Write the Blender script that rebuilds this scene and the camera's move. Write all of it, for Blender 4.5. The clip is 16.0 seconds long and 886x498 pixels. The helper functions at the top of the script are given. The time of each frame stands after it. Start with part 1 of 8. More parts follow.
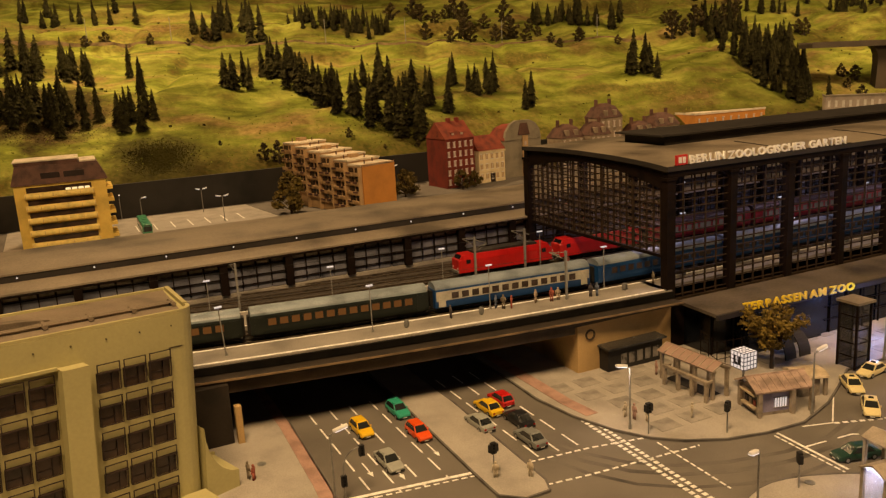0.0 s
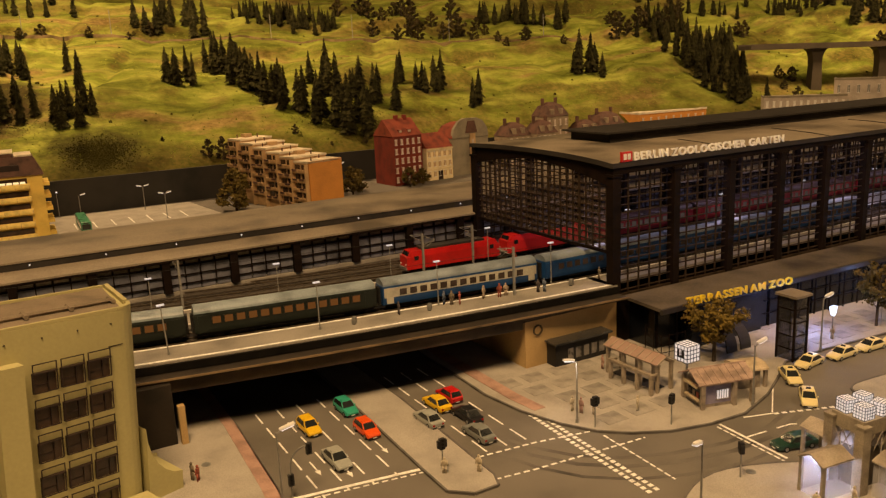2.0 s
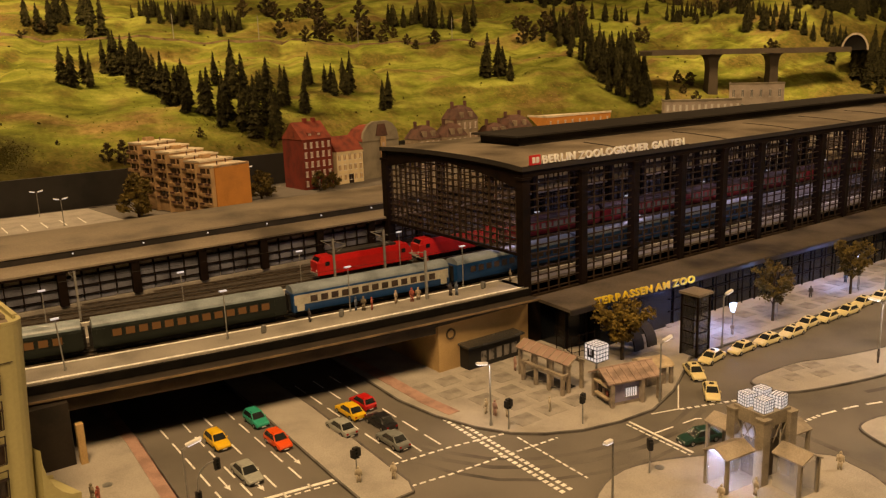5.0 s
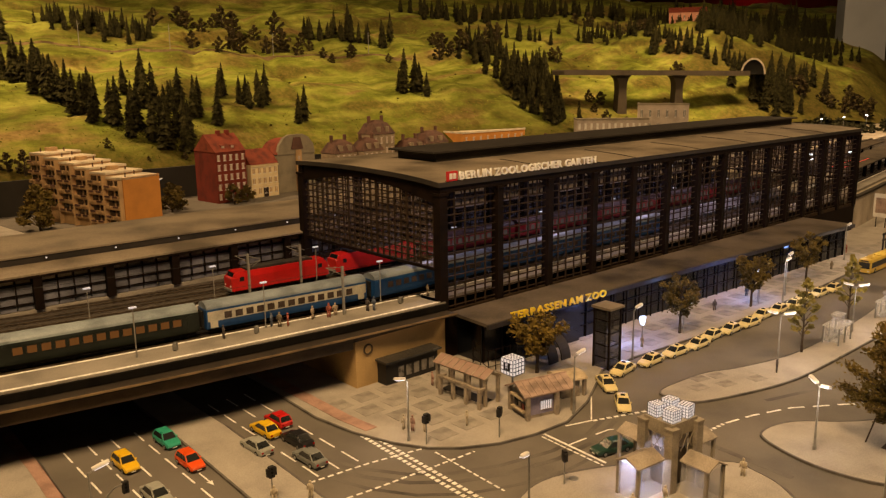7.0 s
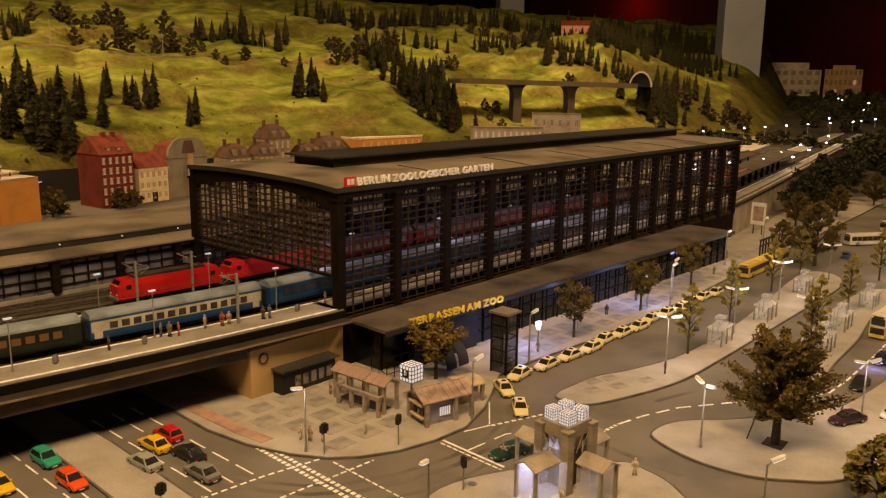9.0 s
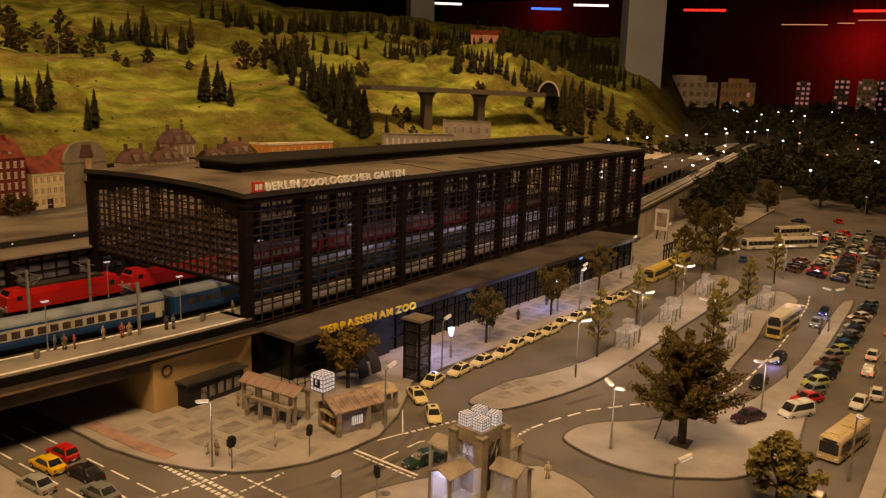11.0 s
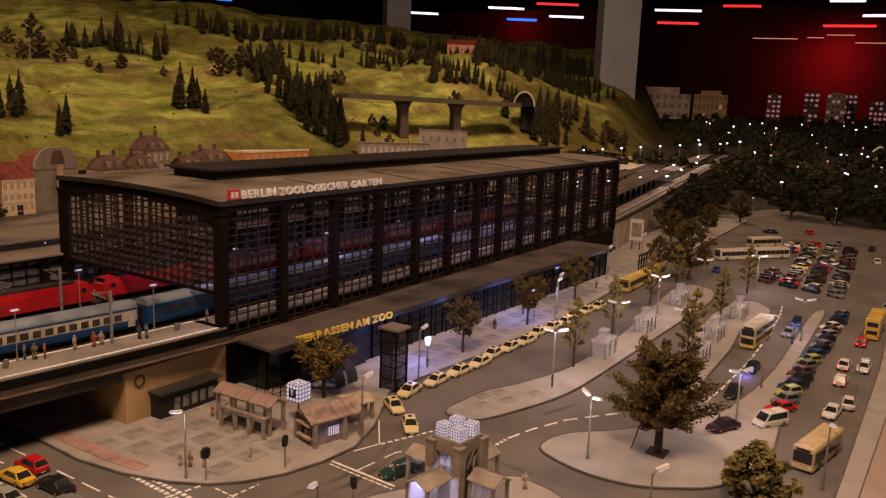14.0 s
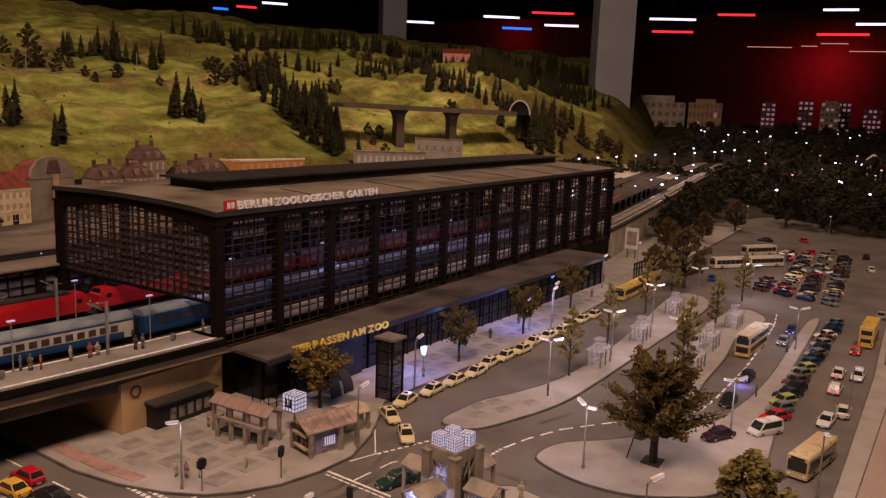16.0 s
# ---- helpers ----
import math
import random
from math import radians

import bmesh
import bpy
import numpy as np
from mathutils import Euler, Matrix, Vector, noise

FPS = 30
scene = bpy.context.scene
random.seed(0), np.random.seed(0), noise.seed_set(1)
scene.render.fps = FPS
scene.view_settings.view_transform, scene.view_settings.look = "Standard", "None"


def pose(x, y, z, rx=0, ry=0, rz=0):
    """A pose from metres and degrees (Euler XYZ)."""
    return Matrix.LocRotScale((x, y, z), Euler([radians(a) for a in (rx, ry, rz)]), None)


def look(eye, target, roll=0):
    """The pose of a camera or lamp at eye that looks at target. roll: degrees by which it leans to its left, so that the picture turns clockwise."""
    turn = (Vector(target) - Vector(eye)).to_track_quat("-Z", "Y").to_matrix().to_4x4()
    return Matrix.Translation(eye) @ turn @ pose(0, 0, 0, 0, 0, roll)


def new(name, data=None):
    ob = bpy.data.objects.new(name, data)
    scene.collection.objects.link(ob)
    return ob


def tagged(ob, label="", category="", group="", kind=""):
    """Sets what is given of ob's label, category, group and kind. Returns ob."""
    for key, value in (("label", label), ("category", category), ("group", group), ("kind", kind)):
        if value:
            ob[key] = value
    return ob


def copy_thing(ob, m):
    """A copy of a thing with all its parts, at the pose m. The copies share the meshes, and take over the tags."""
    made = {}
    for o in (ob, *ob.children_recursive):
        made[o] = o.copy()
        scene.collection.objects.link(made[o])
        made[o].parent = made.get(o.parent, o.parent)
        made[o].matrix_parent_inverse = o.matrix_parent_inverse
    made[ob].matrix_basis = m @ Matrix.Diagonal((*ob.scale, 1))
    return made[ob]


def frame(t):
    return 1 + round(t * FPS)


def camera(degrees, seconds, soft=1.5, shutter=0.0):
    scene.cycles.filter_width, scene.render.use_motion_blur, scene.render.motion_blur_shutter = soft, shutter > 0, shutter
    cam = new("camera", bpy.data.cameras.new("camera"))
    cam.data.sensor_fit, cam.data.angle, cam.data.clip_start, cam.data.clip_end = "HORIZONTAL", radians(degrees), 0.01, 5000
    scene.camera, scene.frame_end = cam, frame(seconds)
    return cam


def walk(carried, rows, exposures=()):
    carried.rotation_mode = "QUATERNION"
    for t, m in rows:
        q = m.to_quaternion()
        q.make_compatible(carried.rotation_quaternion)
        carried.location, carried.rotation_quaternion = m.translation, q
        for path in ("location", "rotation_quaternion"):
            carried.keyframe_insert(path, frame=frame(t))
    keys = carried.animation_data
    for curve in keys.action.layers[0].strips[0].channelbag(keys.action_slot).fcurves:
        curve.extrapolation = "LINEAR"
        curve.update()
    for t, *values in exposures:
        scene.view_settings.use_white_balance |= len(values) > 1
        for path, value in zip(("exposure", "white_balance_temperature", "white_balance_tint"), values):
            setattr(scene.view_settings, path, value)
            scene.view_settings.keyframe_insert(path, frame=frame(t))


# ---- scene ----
cam = camera(57.16, 16.0, soft=1.3)
# seconds, place of the eye, yaw, pitch, roll: a slow pan from one spot beside the layout
PATH = [
    (0.0, -0.8338, -0.9558, 0.4589, -25.23, -12.72, -3.29),
    (0.5, -0.8335, -0.9549, 0.4582, -25.46, -12.70, -3.18),
    (1.0, -0.8324, -0.9546, 0.4577, -26.03, -12.85, -3.19),
    (1.5, -0.8332, -0.9555, 0.4563, -27.56, -12.99, -3.02),
    (2.0, -0.8326, -0.9529, 0.4546, -28.98, -13.01, -2.62),
    (2.5, -0.8316, -0.9521, 0.4558, -30.07, -12.95, -2.71),
    (3.0, -0.8293, -0.9499, 0.4559, -31.06, -12.90, -2.75),
    (3.5, -0.8302, -0.9499, 0.4552, -32.45, -12.77, -2.69),
    (3.7, -0.8296, -0.9495, 0.4552, -32.90, -12.80, -2.72),
    (5.8, -0.8258, -0.9448, 0.4556, -37.52, -12.80, -1.66),
    (6.0, -0.8257, -0.9446, 0.4558, -38.26, -12.62, -1.60),
    (6.5, -0.8313, -0.9484, 0.4571, -39.78, -12.24, -1.09),
    (7.0, -0.8301, -0.9470, 0.4574, -41.38, -12.22, -0.73),
    (7.5, -0.8296, -0.9457, 0.4576, -43.05, -12.27, -0.46),
    (8.0, -0.8297, -0.9437, 0.4565, -45.00, -12.19, 0.02),
    (8.5, -0.8268, -0.9419, 0.4571, -46.70, -11.98, 0.32),
    (9.0, -0.8272, -0.9418, 0.4562, -48.76, -11.77, 0.72),
    (9.5, -0.8257, -0.9404, 0.4558, -51.02, -11.59, 0.93),
    (9.7, -0.8250, -0.9398, 0.4554, -51.88, -11.55, 0.96),
    (11.8, -0.8166, -0.9328, 0.4511, -55.88, -10.92, 1.93),
    (12.0, -0.8165, -0.9327, 0.4511, -56.05, -10.89, 1.94),
    (12.5, -0.8160, -0.9334, 0.4510, -56.37, -10.76, 1.91),
    (13.0, -0.8170, -0.9323, 0.4504, -56.52, -10.64, 2.04),
    (13.5, -0.8166, -0.9288, 0.4492, -56.77, -10.61, 2.31),
    (14.0, -0.8187, -0.9303, 0.4520, -56.85, -10.44, 2.18),
    (14.5, -0.8195, -0.9322, 0.4523, -56.80, -10.25, 2.02),
    (15.0, -0.8193, -0.9321, 0.4524, -56.86, -10.19, 2.04),
    (15.5, -0.8199, -0.9326, 0.4526, -56.91, -9.96, 2.06),
    (16.0, -0.8217, -0.9329, 0.4557, -57.11, -9.87, 2.12),
]
EXPOSURES = [(0.0, 0.06, 6400, 14), (9.5, 0.06, 6400, 14), (12.0, -0.52, 7000, 24), (13.0, -0.54, 6800, 25), (14.0, -0.30, 5500, 36), (16.0, -0.40, 5200, 40)]
walk(cam, [(t, pose(x, y, z, 90 + pitch, 0, yaw) @ pose(0, 0, 0, 0, 0, roll)) for t, x, y, z, yaw, pitch, roll in PATH], EXPOSURES)

# ---- light: a dark exhibition hall, warm spots hung over the layout ----
world = bpy.data.worlds.new("hall_air")
scene.world = world
world.use_nodes = True
world.node_tree.nodes["Background"].inputs[0].default_value = (1.0, 0.72, 0.45, 1)
world.node_tree.nodes["Background"].inputs[1].default_value = 0.03


def area_lamp(name, at, target, size, watts, colour):
    data = bpy.data.lights.new(name, "AREA")
    data.shape, data.size, data.energy, data.color = "DISK", size, watts, colour
    ob = new(name, data)
    ob.matrix_world = look(at, target)
    return ob


WARM = (1.0, 0.64, 0.285)
area_lamp("spot_over_station", (-1.0, -0.85, 2.05), (-0.25, -0.2, 0.0), 0.7, 62, WARM)
area_lamp("spot_over_car_park", (1.5, -1.2, 2.05), (1.2, -0.4, 0.0), 0.45, 27, WARM)
area_lamp("spot_over_hill", (-0.5, 2.75, 2.4), (0.2, 3.8, 0.6), 0.6, 100, WARM)
area_lamp("spot_over_bridge", (3.15, 0.95, 2.3), (4.2, 2.45, 0.35), 0.6, 102, WARM)

# ---- materials ----
def material(name, colour, rough=0.7, metal=0.0, vary=0.15, scale=60.0, fine=600.0, bump=0.2, spread=0.0, stain=None, spec=0.4, speck=0.35):
    """A procedural surface: base colour with coarse stains, fine grain, relief, and a shift from piece to piece."""
    m = bpy.data.materials.new(name)
    m.use_nodes = True
    nt = m.node_tree
    bsdf = nt.nodes["Principled BSDF"]
    bsdf.inputs["Roughness"].default_value, bsdf.inputs["Metallic"].default_value = rough, metal
    bsdf.inputs["Specular IOR Level"].default_value = spec
    co = nt.nodes.new("ShaderNodeTexCoord")
    big, small = nt.nodes.new("ShaderNodeTexNoise"), nt.nodes.new("ShaderNodeTexNoise")
    big.inputs["Scale"].default_value, small.inputs["Scale"].default_value = scale, fine
    big.inputs["Detail"].default_value, small.inputs["Detail"].default_value = 5.0, 2.0
    nt.links.new(co.outputs["Object"], big.inputs["Vector"])
    nt.links.new(co.outputs["Object"], small.inputs["Vector"])
    dark = [c * (1 - 2.2 * vary) for c in colour] if stain is None else stain
    light = [min(1.0, c * (1 + 1.2 * vary)) for c in colour]
    ramp = nt.nodes.new("ShaderNodeValToRGB")
    ramp.color_ramp.elements[0].position, ramp.color_ramp.elements[1].position = 0.32, 0.68
    ramp.color_ramp.elements[0].color, ramp.color_ramp.elements[1].color = (*dark, 1), (*light, 1)
    mid = ramp.color_ramp.elements.new(0.5)
    mid.color = (*colour, 1)
    nt.links.new(big.outputs["Fac"], ramp.inputs["Fac"])
    grain = nt.nodes.new("ShaderNodeMix")
    grain.data_type, grain.blend_type = "RGBA", "OVERLAY"
    grain.inputs["Factor"].default_value = speck
    nt.links.new(ramp.outputs["Color"], grain.inputs["A"])
    nt.links.new(small.outputs["Fac"], grain.inputs["B"])
    out = grain.outputs["Result"]
    if spread:
        info, hsv, span = nt.nodes.new("ShaderNodeObjectInfo"), nt.nodes.new("ShaderNodeHueSaturation"), nt.nodes.new("ShaderNodeMapRange")
        span.inputs["To Min"].default_value, span.inputs["To Max"].default_value = 1 - spread, 1 + spread
        nt.links.new(info.outputs["Random"], span.inputs["Value"])
        nt.links.new(span.outputs["Result"], hsv.inputs["Value"])
        nt.links.new(out, hsv.inputs["Color"])
        out = hsv.outputs["Color"]
    nt.links.new(out, bsdf.inputs["Base Color"])
    rr = nt.nodes.new("ShaderNodeMapRange")
    rr.inputs["To Min"].default_value, rr.inputs["To Max"].default_value = max(0.03, rough - 0.12), min(1.0, rough + 0.12)
    nt.links.new(big.outputs["Fac"], rr.inputs["Value"])
    nt.links.new(rr.outputs["Result"], bsdf.inputs["Roughness"])
    if bump:
        b = nt.nodes.new("ShaderNodeBump")
        b.inputs["Strength"].default_value, b.inputs["Distance"].default_value = bump, 0.0006
        nt.links.new(small.outputs["Fac"], b.inputs["Height"])
        nt.links.new(b.outputs["Normal"], bsdf.inputs["Normal"])
    return m


def glow(name, colour, strength, base=0.5):
    m = bpy.data.materials.new(name)
    m.use_nodes = True
    bsdf = m.node_tree.nodes["Principled BSDF"]
    bsdf.inputs["Base Color"].default_value = (*[base * c for c in colour], 1)
    bsdf.inputs["Emission Color"].default_value = (*colour, 1)
    bsdf.inputs["Emission Strength"].default_value = strength
    return m


def glass(name, colour, alpha, rough=0.08):
    """Thin clear sheet: part gloss, part see-through."""
    m = bpy.data.materials.new(name)
    m.use_nodes = True
    bsdf = m.node_tree.nodes["Principled BSDF"]
    bsdf.inputs["Base Color"].default_value = (*colour, 1)
    bsdf.inputs["Roughness"].default_value = rough
    bsdf.inputs["Alpha"].default_value = alpha
    return m


ASPHALT = material("asphalt", (0.142, 0.127, 0.108), 0.85, vary=0.13, scale=9, fine=900, bump=0.3)
# kerb stone darkened to hold the shadow line along its edge
KERB = material("shadow_dark_kerb", (0.11, 0.10, 0.09), 0.8, vary=0.2, scale=40)
PAVE = material("paving", (0.335, 0.308, 0.27), 0.8, vary=0.09, scale=22, fine=700)
SLAB = material("dark_paving_slab", (0.265, 0.245, 0.215), 0.8, vary=0.18, scale=40, spread=0.10)
REDPAVE = material("red_paving", (0.36, 0.225, 0.18), 0.8, vary=0.15, scale=40)
PAINT = material("road_paint", (0.80, 0.79, 0.75), 0.7, vary=0.12, scale=120)
CONCRETE = material("weathered_concrete", (0.062, 0.043, 0.025), 0.8, vary=0.28, scale=18, fine=500)
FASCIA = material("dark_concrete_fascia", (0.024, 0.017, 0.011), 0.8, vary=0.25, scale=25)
OCHRE = material("ochre_wall", (0.40, 0.27, 0.115), 0.8, vary=0.14, scale=14)
BLACKISH = material("flat_black", (0.018, 0.016, 0.014), 0.7, vary=0.3, scale=10)
STEEL = material("dark_brown_steel", (0.0085, 0.0046, 0.0030), 0.75, vary=0.25, scale=60, bump=0.1, spec=0.10)
ROOFING = material("grey_roofing_felt", (0.205, 0.170, 0.125), 0.6, vary=0.26, scale=9, fine=300, spec=0.3)
TERRACEROOF = material("dark_brown_flat_roof", (0.085, 0.07, 0.054), 0.9, vary=0.3, scale=10, fine=300, spec=0.15)
ROOFDARK = material("dark_roof_edge", (0.022, 0.018, 0.015), 0.8, vary=0.2, scale=30)
BALLAST = material("track_ballast", (0.06, 0.05, 0.04), 0.95, vary=0.3, scale=250, fine=900, bump=0.8)
RAIL = material("rail_steel", (0.15, 0.12, 0.09), 0.45, 0.8, vary=0.2, scale=100)
SLEEPER = material("sleeper", (0.075, 0.06, 0.045), 0.85, spread=0.2)
PLATFORM = material("platform_surface", (0.25, 0.23, 0.20), 0.8, vary=0.14, scale=18)
WHITE = material("white_plastic", (0.72, 0.70, 0.66), 0.5, vary=0.08, scale=50)
GREYPAINT = material("grey_painted_metal", (0.20, 0.20, 0.19), 0.5, 0.2, vary=0.15, scale=80)
DARKGLASS = material("dark_glazing", (0.006, 0.007, 0.009), 0.15, vary=0.2, scale=30, bump=0.0, spec=0.4)
CLEAR = glass("clear_acrylic", (0.8, 0.82, 0.82), 0.16)
CONIFER = material("conifer_green", (0.027, 0.025, 0.0085), 0.95, vary=0.4, scale=60, fine=300, spread=0.35, spec=0.1)
LEAF = material("leaf_green", (0.112, 0.079, 0.014), 0.85, vary=0.3, scale=30, spread=0.25)
LEAFGOLD = material("amber_leaf", (0.17, 0.115, 0.016), 0.9, vary=0.3, scale=30, spread=0.2)
LEAFPALE = material("pale_leaf", (0.27, 0.225, 0.055), 0.9, vary=0.3, scale=30, spread=0.2)
LEAFDARK = material("dark_leaf", (0.028, 0.027, 0.008), 0.9, vary=0.3, scale=30, spread=0.3)
BARK = material("bark", (0.05, 0.035, 0.022), 0.9, vary=0.25, scale=150)
LAMPON = glow("street_lamp_white", (0.92, 0.92, 1.0), 0.8)
LAMPBLUE = glow("lamp_blue_white", (0.6, 0.72, 1.0), 2.2)
CUBEWHITE = glow("lit_cube_panel", (1.0, 0.93, 0.88), 0.45)
LAMPDIM = glow("dim_lamp_white", (0.9, 0.9, 0.95), 0.35)
YELLOWLETTER = material("yellow_letters", (0.85, 0.62, 0.02), 0.5, vary=0.06)
REDSIGN = material("red_sign", (0.45, 0.02, 0.015), 0.5, vary=0.08)


def grass_material():
    """Scatter grass: bright tufts, olive hollows and bare earth, broken up at several sizes."""
    m = bpy.data.materials.new("scatter_grass")
    m.use_nodes = True
    nt = m.node_tree
    bsdf = nt.nodes["Principled BSDF"]
    bsdf.inputs["Roughness"].default_value, bsdf.inputs["Specular IOR Level"].default_value = 0.95, 0.1
    co = nt.nodes.new("ShaderNodeTexCoord")

    def cloud(scale, detail, stretch=1.0):
        mp, n = nt.nodes.new("ShaderNodeMapping"), nt.nodes.new("ShaderNodeTexNoise")
        mp.inputs["Scale"].default_value = (1.0, stretch, 1.0)
        n.inputs["Scale"].default_value, n.inputs["Detail"].default_value = scale, detail
        n.inputs["Roughness"].default_value = 0.62
        nt.links.new(co.outputs["Object"], mp.inputs["Vector"])
        nt.links.new(mp.outputs["Vector"], n.inputs["Vector"])
        return n.outputs["Fac"]

    def ramp(fac, *stops):
        r = nt.nodes.new("ShaderNodeValToRGB")
        while len(r.color_ramp.elements) < len(stops):
            r.color_ramp.elements.new(0.5)
        for e, (at, c) in zip(r.color_ramp.elements, stops):
            e.position, e.color = at, (*c, 1)
        nt.links.new(fac, r.inputs["Fac"])
        return r.outputs["Color"]

    def mix(a, b, fac, kind="MIX"):
        x = nt.nodes.new("ShaderNodeMix")
        x.data_type, x.blend_type = "RGBA", kind
        nt.links.new(a, x.inputs["A"])
        nt.links.new(b, x.inputs["B"])
        if isinstance(fac, float):
            x.inputs["Factor"].default_value = fac
        else:
            nt.links.new(fac, x.inputs["Factor"])
        return x.outputs["Result"]

    green = ramp(cloud(5.0, 7.0, 2.0), (0.32, (0.095, 0.110, 0.014)), (0.47, (0.195, 0.225, 0.030)), (0.63, (0.345, 0.365, 0.070)))
    earth = ramp(cloud(30.0, 5.0), (0.35, (0.15, 0.088, 0.03)), (0.65, (0.33, 0.225, 0.095)))
    bare = ramp(cloud(2.1, 8.0, 2.4), (0.515, (0.0, 0.0, 0.0)), (0.66, (0.85, 0.85, 0.85)))
    tone = mix(green, earth, bare)
    # scarps show earth between the tufts
    geo, sep = nt.nodes.new("ShaderNodeNewGeometry"), nt.nodes.new("ShaderNodeSeparateXYZ")
    nt.links.new(geo.outputs["Normal"], sep.inputs["Vector"])
    jig = nt.nodes.new("ShaderNodeMath")
    jig.operation = "MULTIPLY_ADD"
    nt.links.new(cloud(14.0, 6.0), jig.inputs[0])
    jig.inputs[1].default_value = 0.16
    nt.links.new(sep.outputs["Z"], jig.inputs[2])
    steep = ramp(jig.outputs["Value"], (0.91, (0.85, 0.85, 0.85)), (0.985, (0.0, 0.0, 0.0)))
    olive = ramp(cloud(50.0, 4.0), (0.35, (0.085, 0.085, 0.016)), (0.65, (0.20, 0.15, 0.04)))
    tone = mix(tone, olive, steep)
    # darker brown streaks down the slope, painted as the shade in gullies
    gully_shade = ramp(cloud(9.0, 7.0, 0.28), (0.38, (0.42, 0.36, 0.25)), (0.50, (1.0, 1.0, 1.0)))
    tone = mix(tone, gully_shade, ramp(cloud(1.7, 4.0), (0.42, (0.0, 0.0, 0.0)), (0.62, (0.9, 0.9, 0.9))), "MULTIPLY")
    dark = ramp(cloud(1.1, 5.0), (0.40, (0.42, 0.41, 0.38)), (0.56, (1.0, 1.0, 1.0)))
    tone = mix(tone, dark, 0.85, "MULTIPLY")
    # brown beds darkened for conifer shade, and olive scrub, with ragged rims
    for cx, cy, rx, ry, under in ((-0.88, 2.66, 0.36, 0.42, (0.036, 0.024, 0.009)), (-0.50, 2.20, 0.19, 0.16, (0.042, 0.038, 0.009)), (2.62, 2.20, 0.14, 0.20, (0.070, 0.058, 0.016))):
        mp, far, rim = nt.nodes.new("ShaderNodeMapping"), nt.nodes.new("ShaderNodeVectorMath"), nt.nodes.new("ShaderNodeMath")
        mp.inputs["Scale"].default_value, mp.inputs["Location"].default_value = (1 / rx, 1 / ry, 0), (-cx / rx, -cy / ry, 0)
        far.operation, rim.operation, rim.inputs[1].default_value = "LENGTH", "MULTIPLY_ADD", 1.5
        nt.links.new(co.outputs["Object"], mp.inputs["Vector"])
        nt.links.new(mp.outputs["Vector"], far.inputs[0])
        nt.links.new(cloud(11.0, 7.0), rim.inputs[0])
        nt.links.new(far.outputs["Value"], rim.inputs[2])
        bed_tone = ramp(cloud(60.0, 5.0), (0.35, tuple(0.6 * c for c in under)), (0.65, tuple(1.5 * c for c in under)))
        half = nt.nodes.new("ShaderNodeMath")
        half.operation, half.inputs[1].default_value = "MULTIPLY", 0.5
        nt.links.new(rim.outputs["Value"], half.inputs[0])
        tone = mix(tone, bed_tone, ramp(half.outputs["Value"], (0.68, (0.9, 0.9, 0.9)), (0.92, (0.0, 0.0, 0.0))))
    tone = mix(tone, ramp(cloud(140.0, 4.0), (0.3, (0.7, 0.7, 0.65)), (0.7, (1.2, 1.2, 1.15))), 0.5, "MULTIPLY")
    nt.links.new(tone, bsdf.inputs["Base Color"])
    b = nt.nodes.new("ShaderNodeBump")
    b.inputs["Strength"].default_value, b.inputs["Distance"].default_value = 0.35, 0.006
    nt.links.new(cloud(45.0, 8.0, 1.5), b.inputs["Height"])
    nt.links.new(b.outputs["Normal"], bsdf.inputs["Normal"])
    return m


GRASS = grass_material()

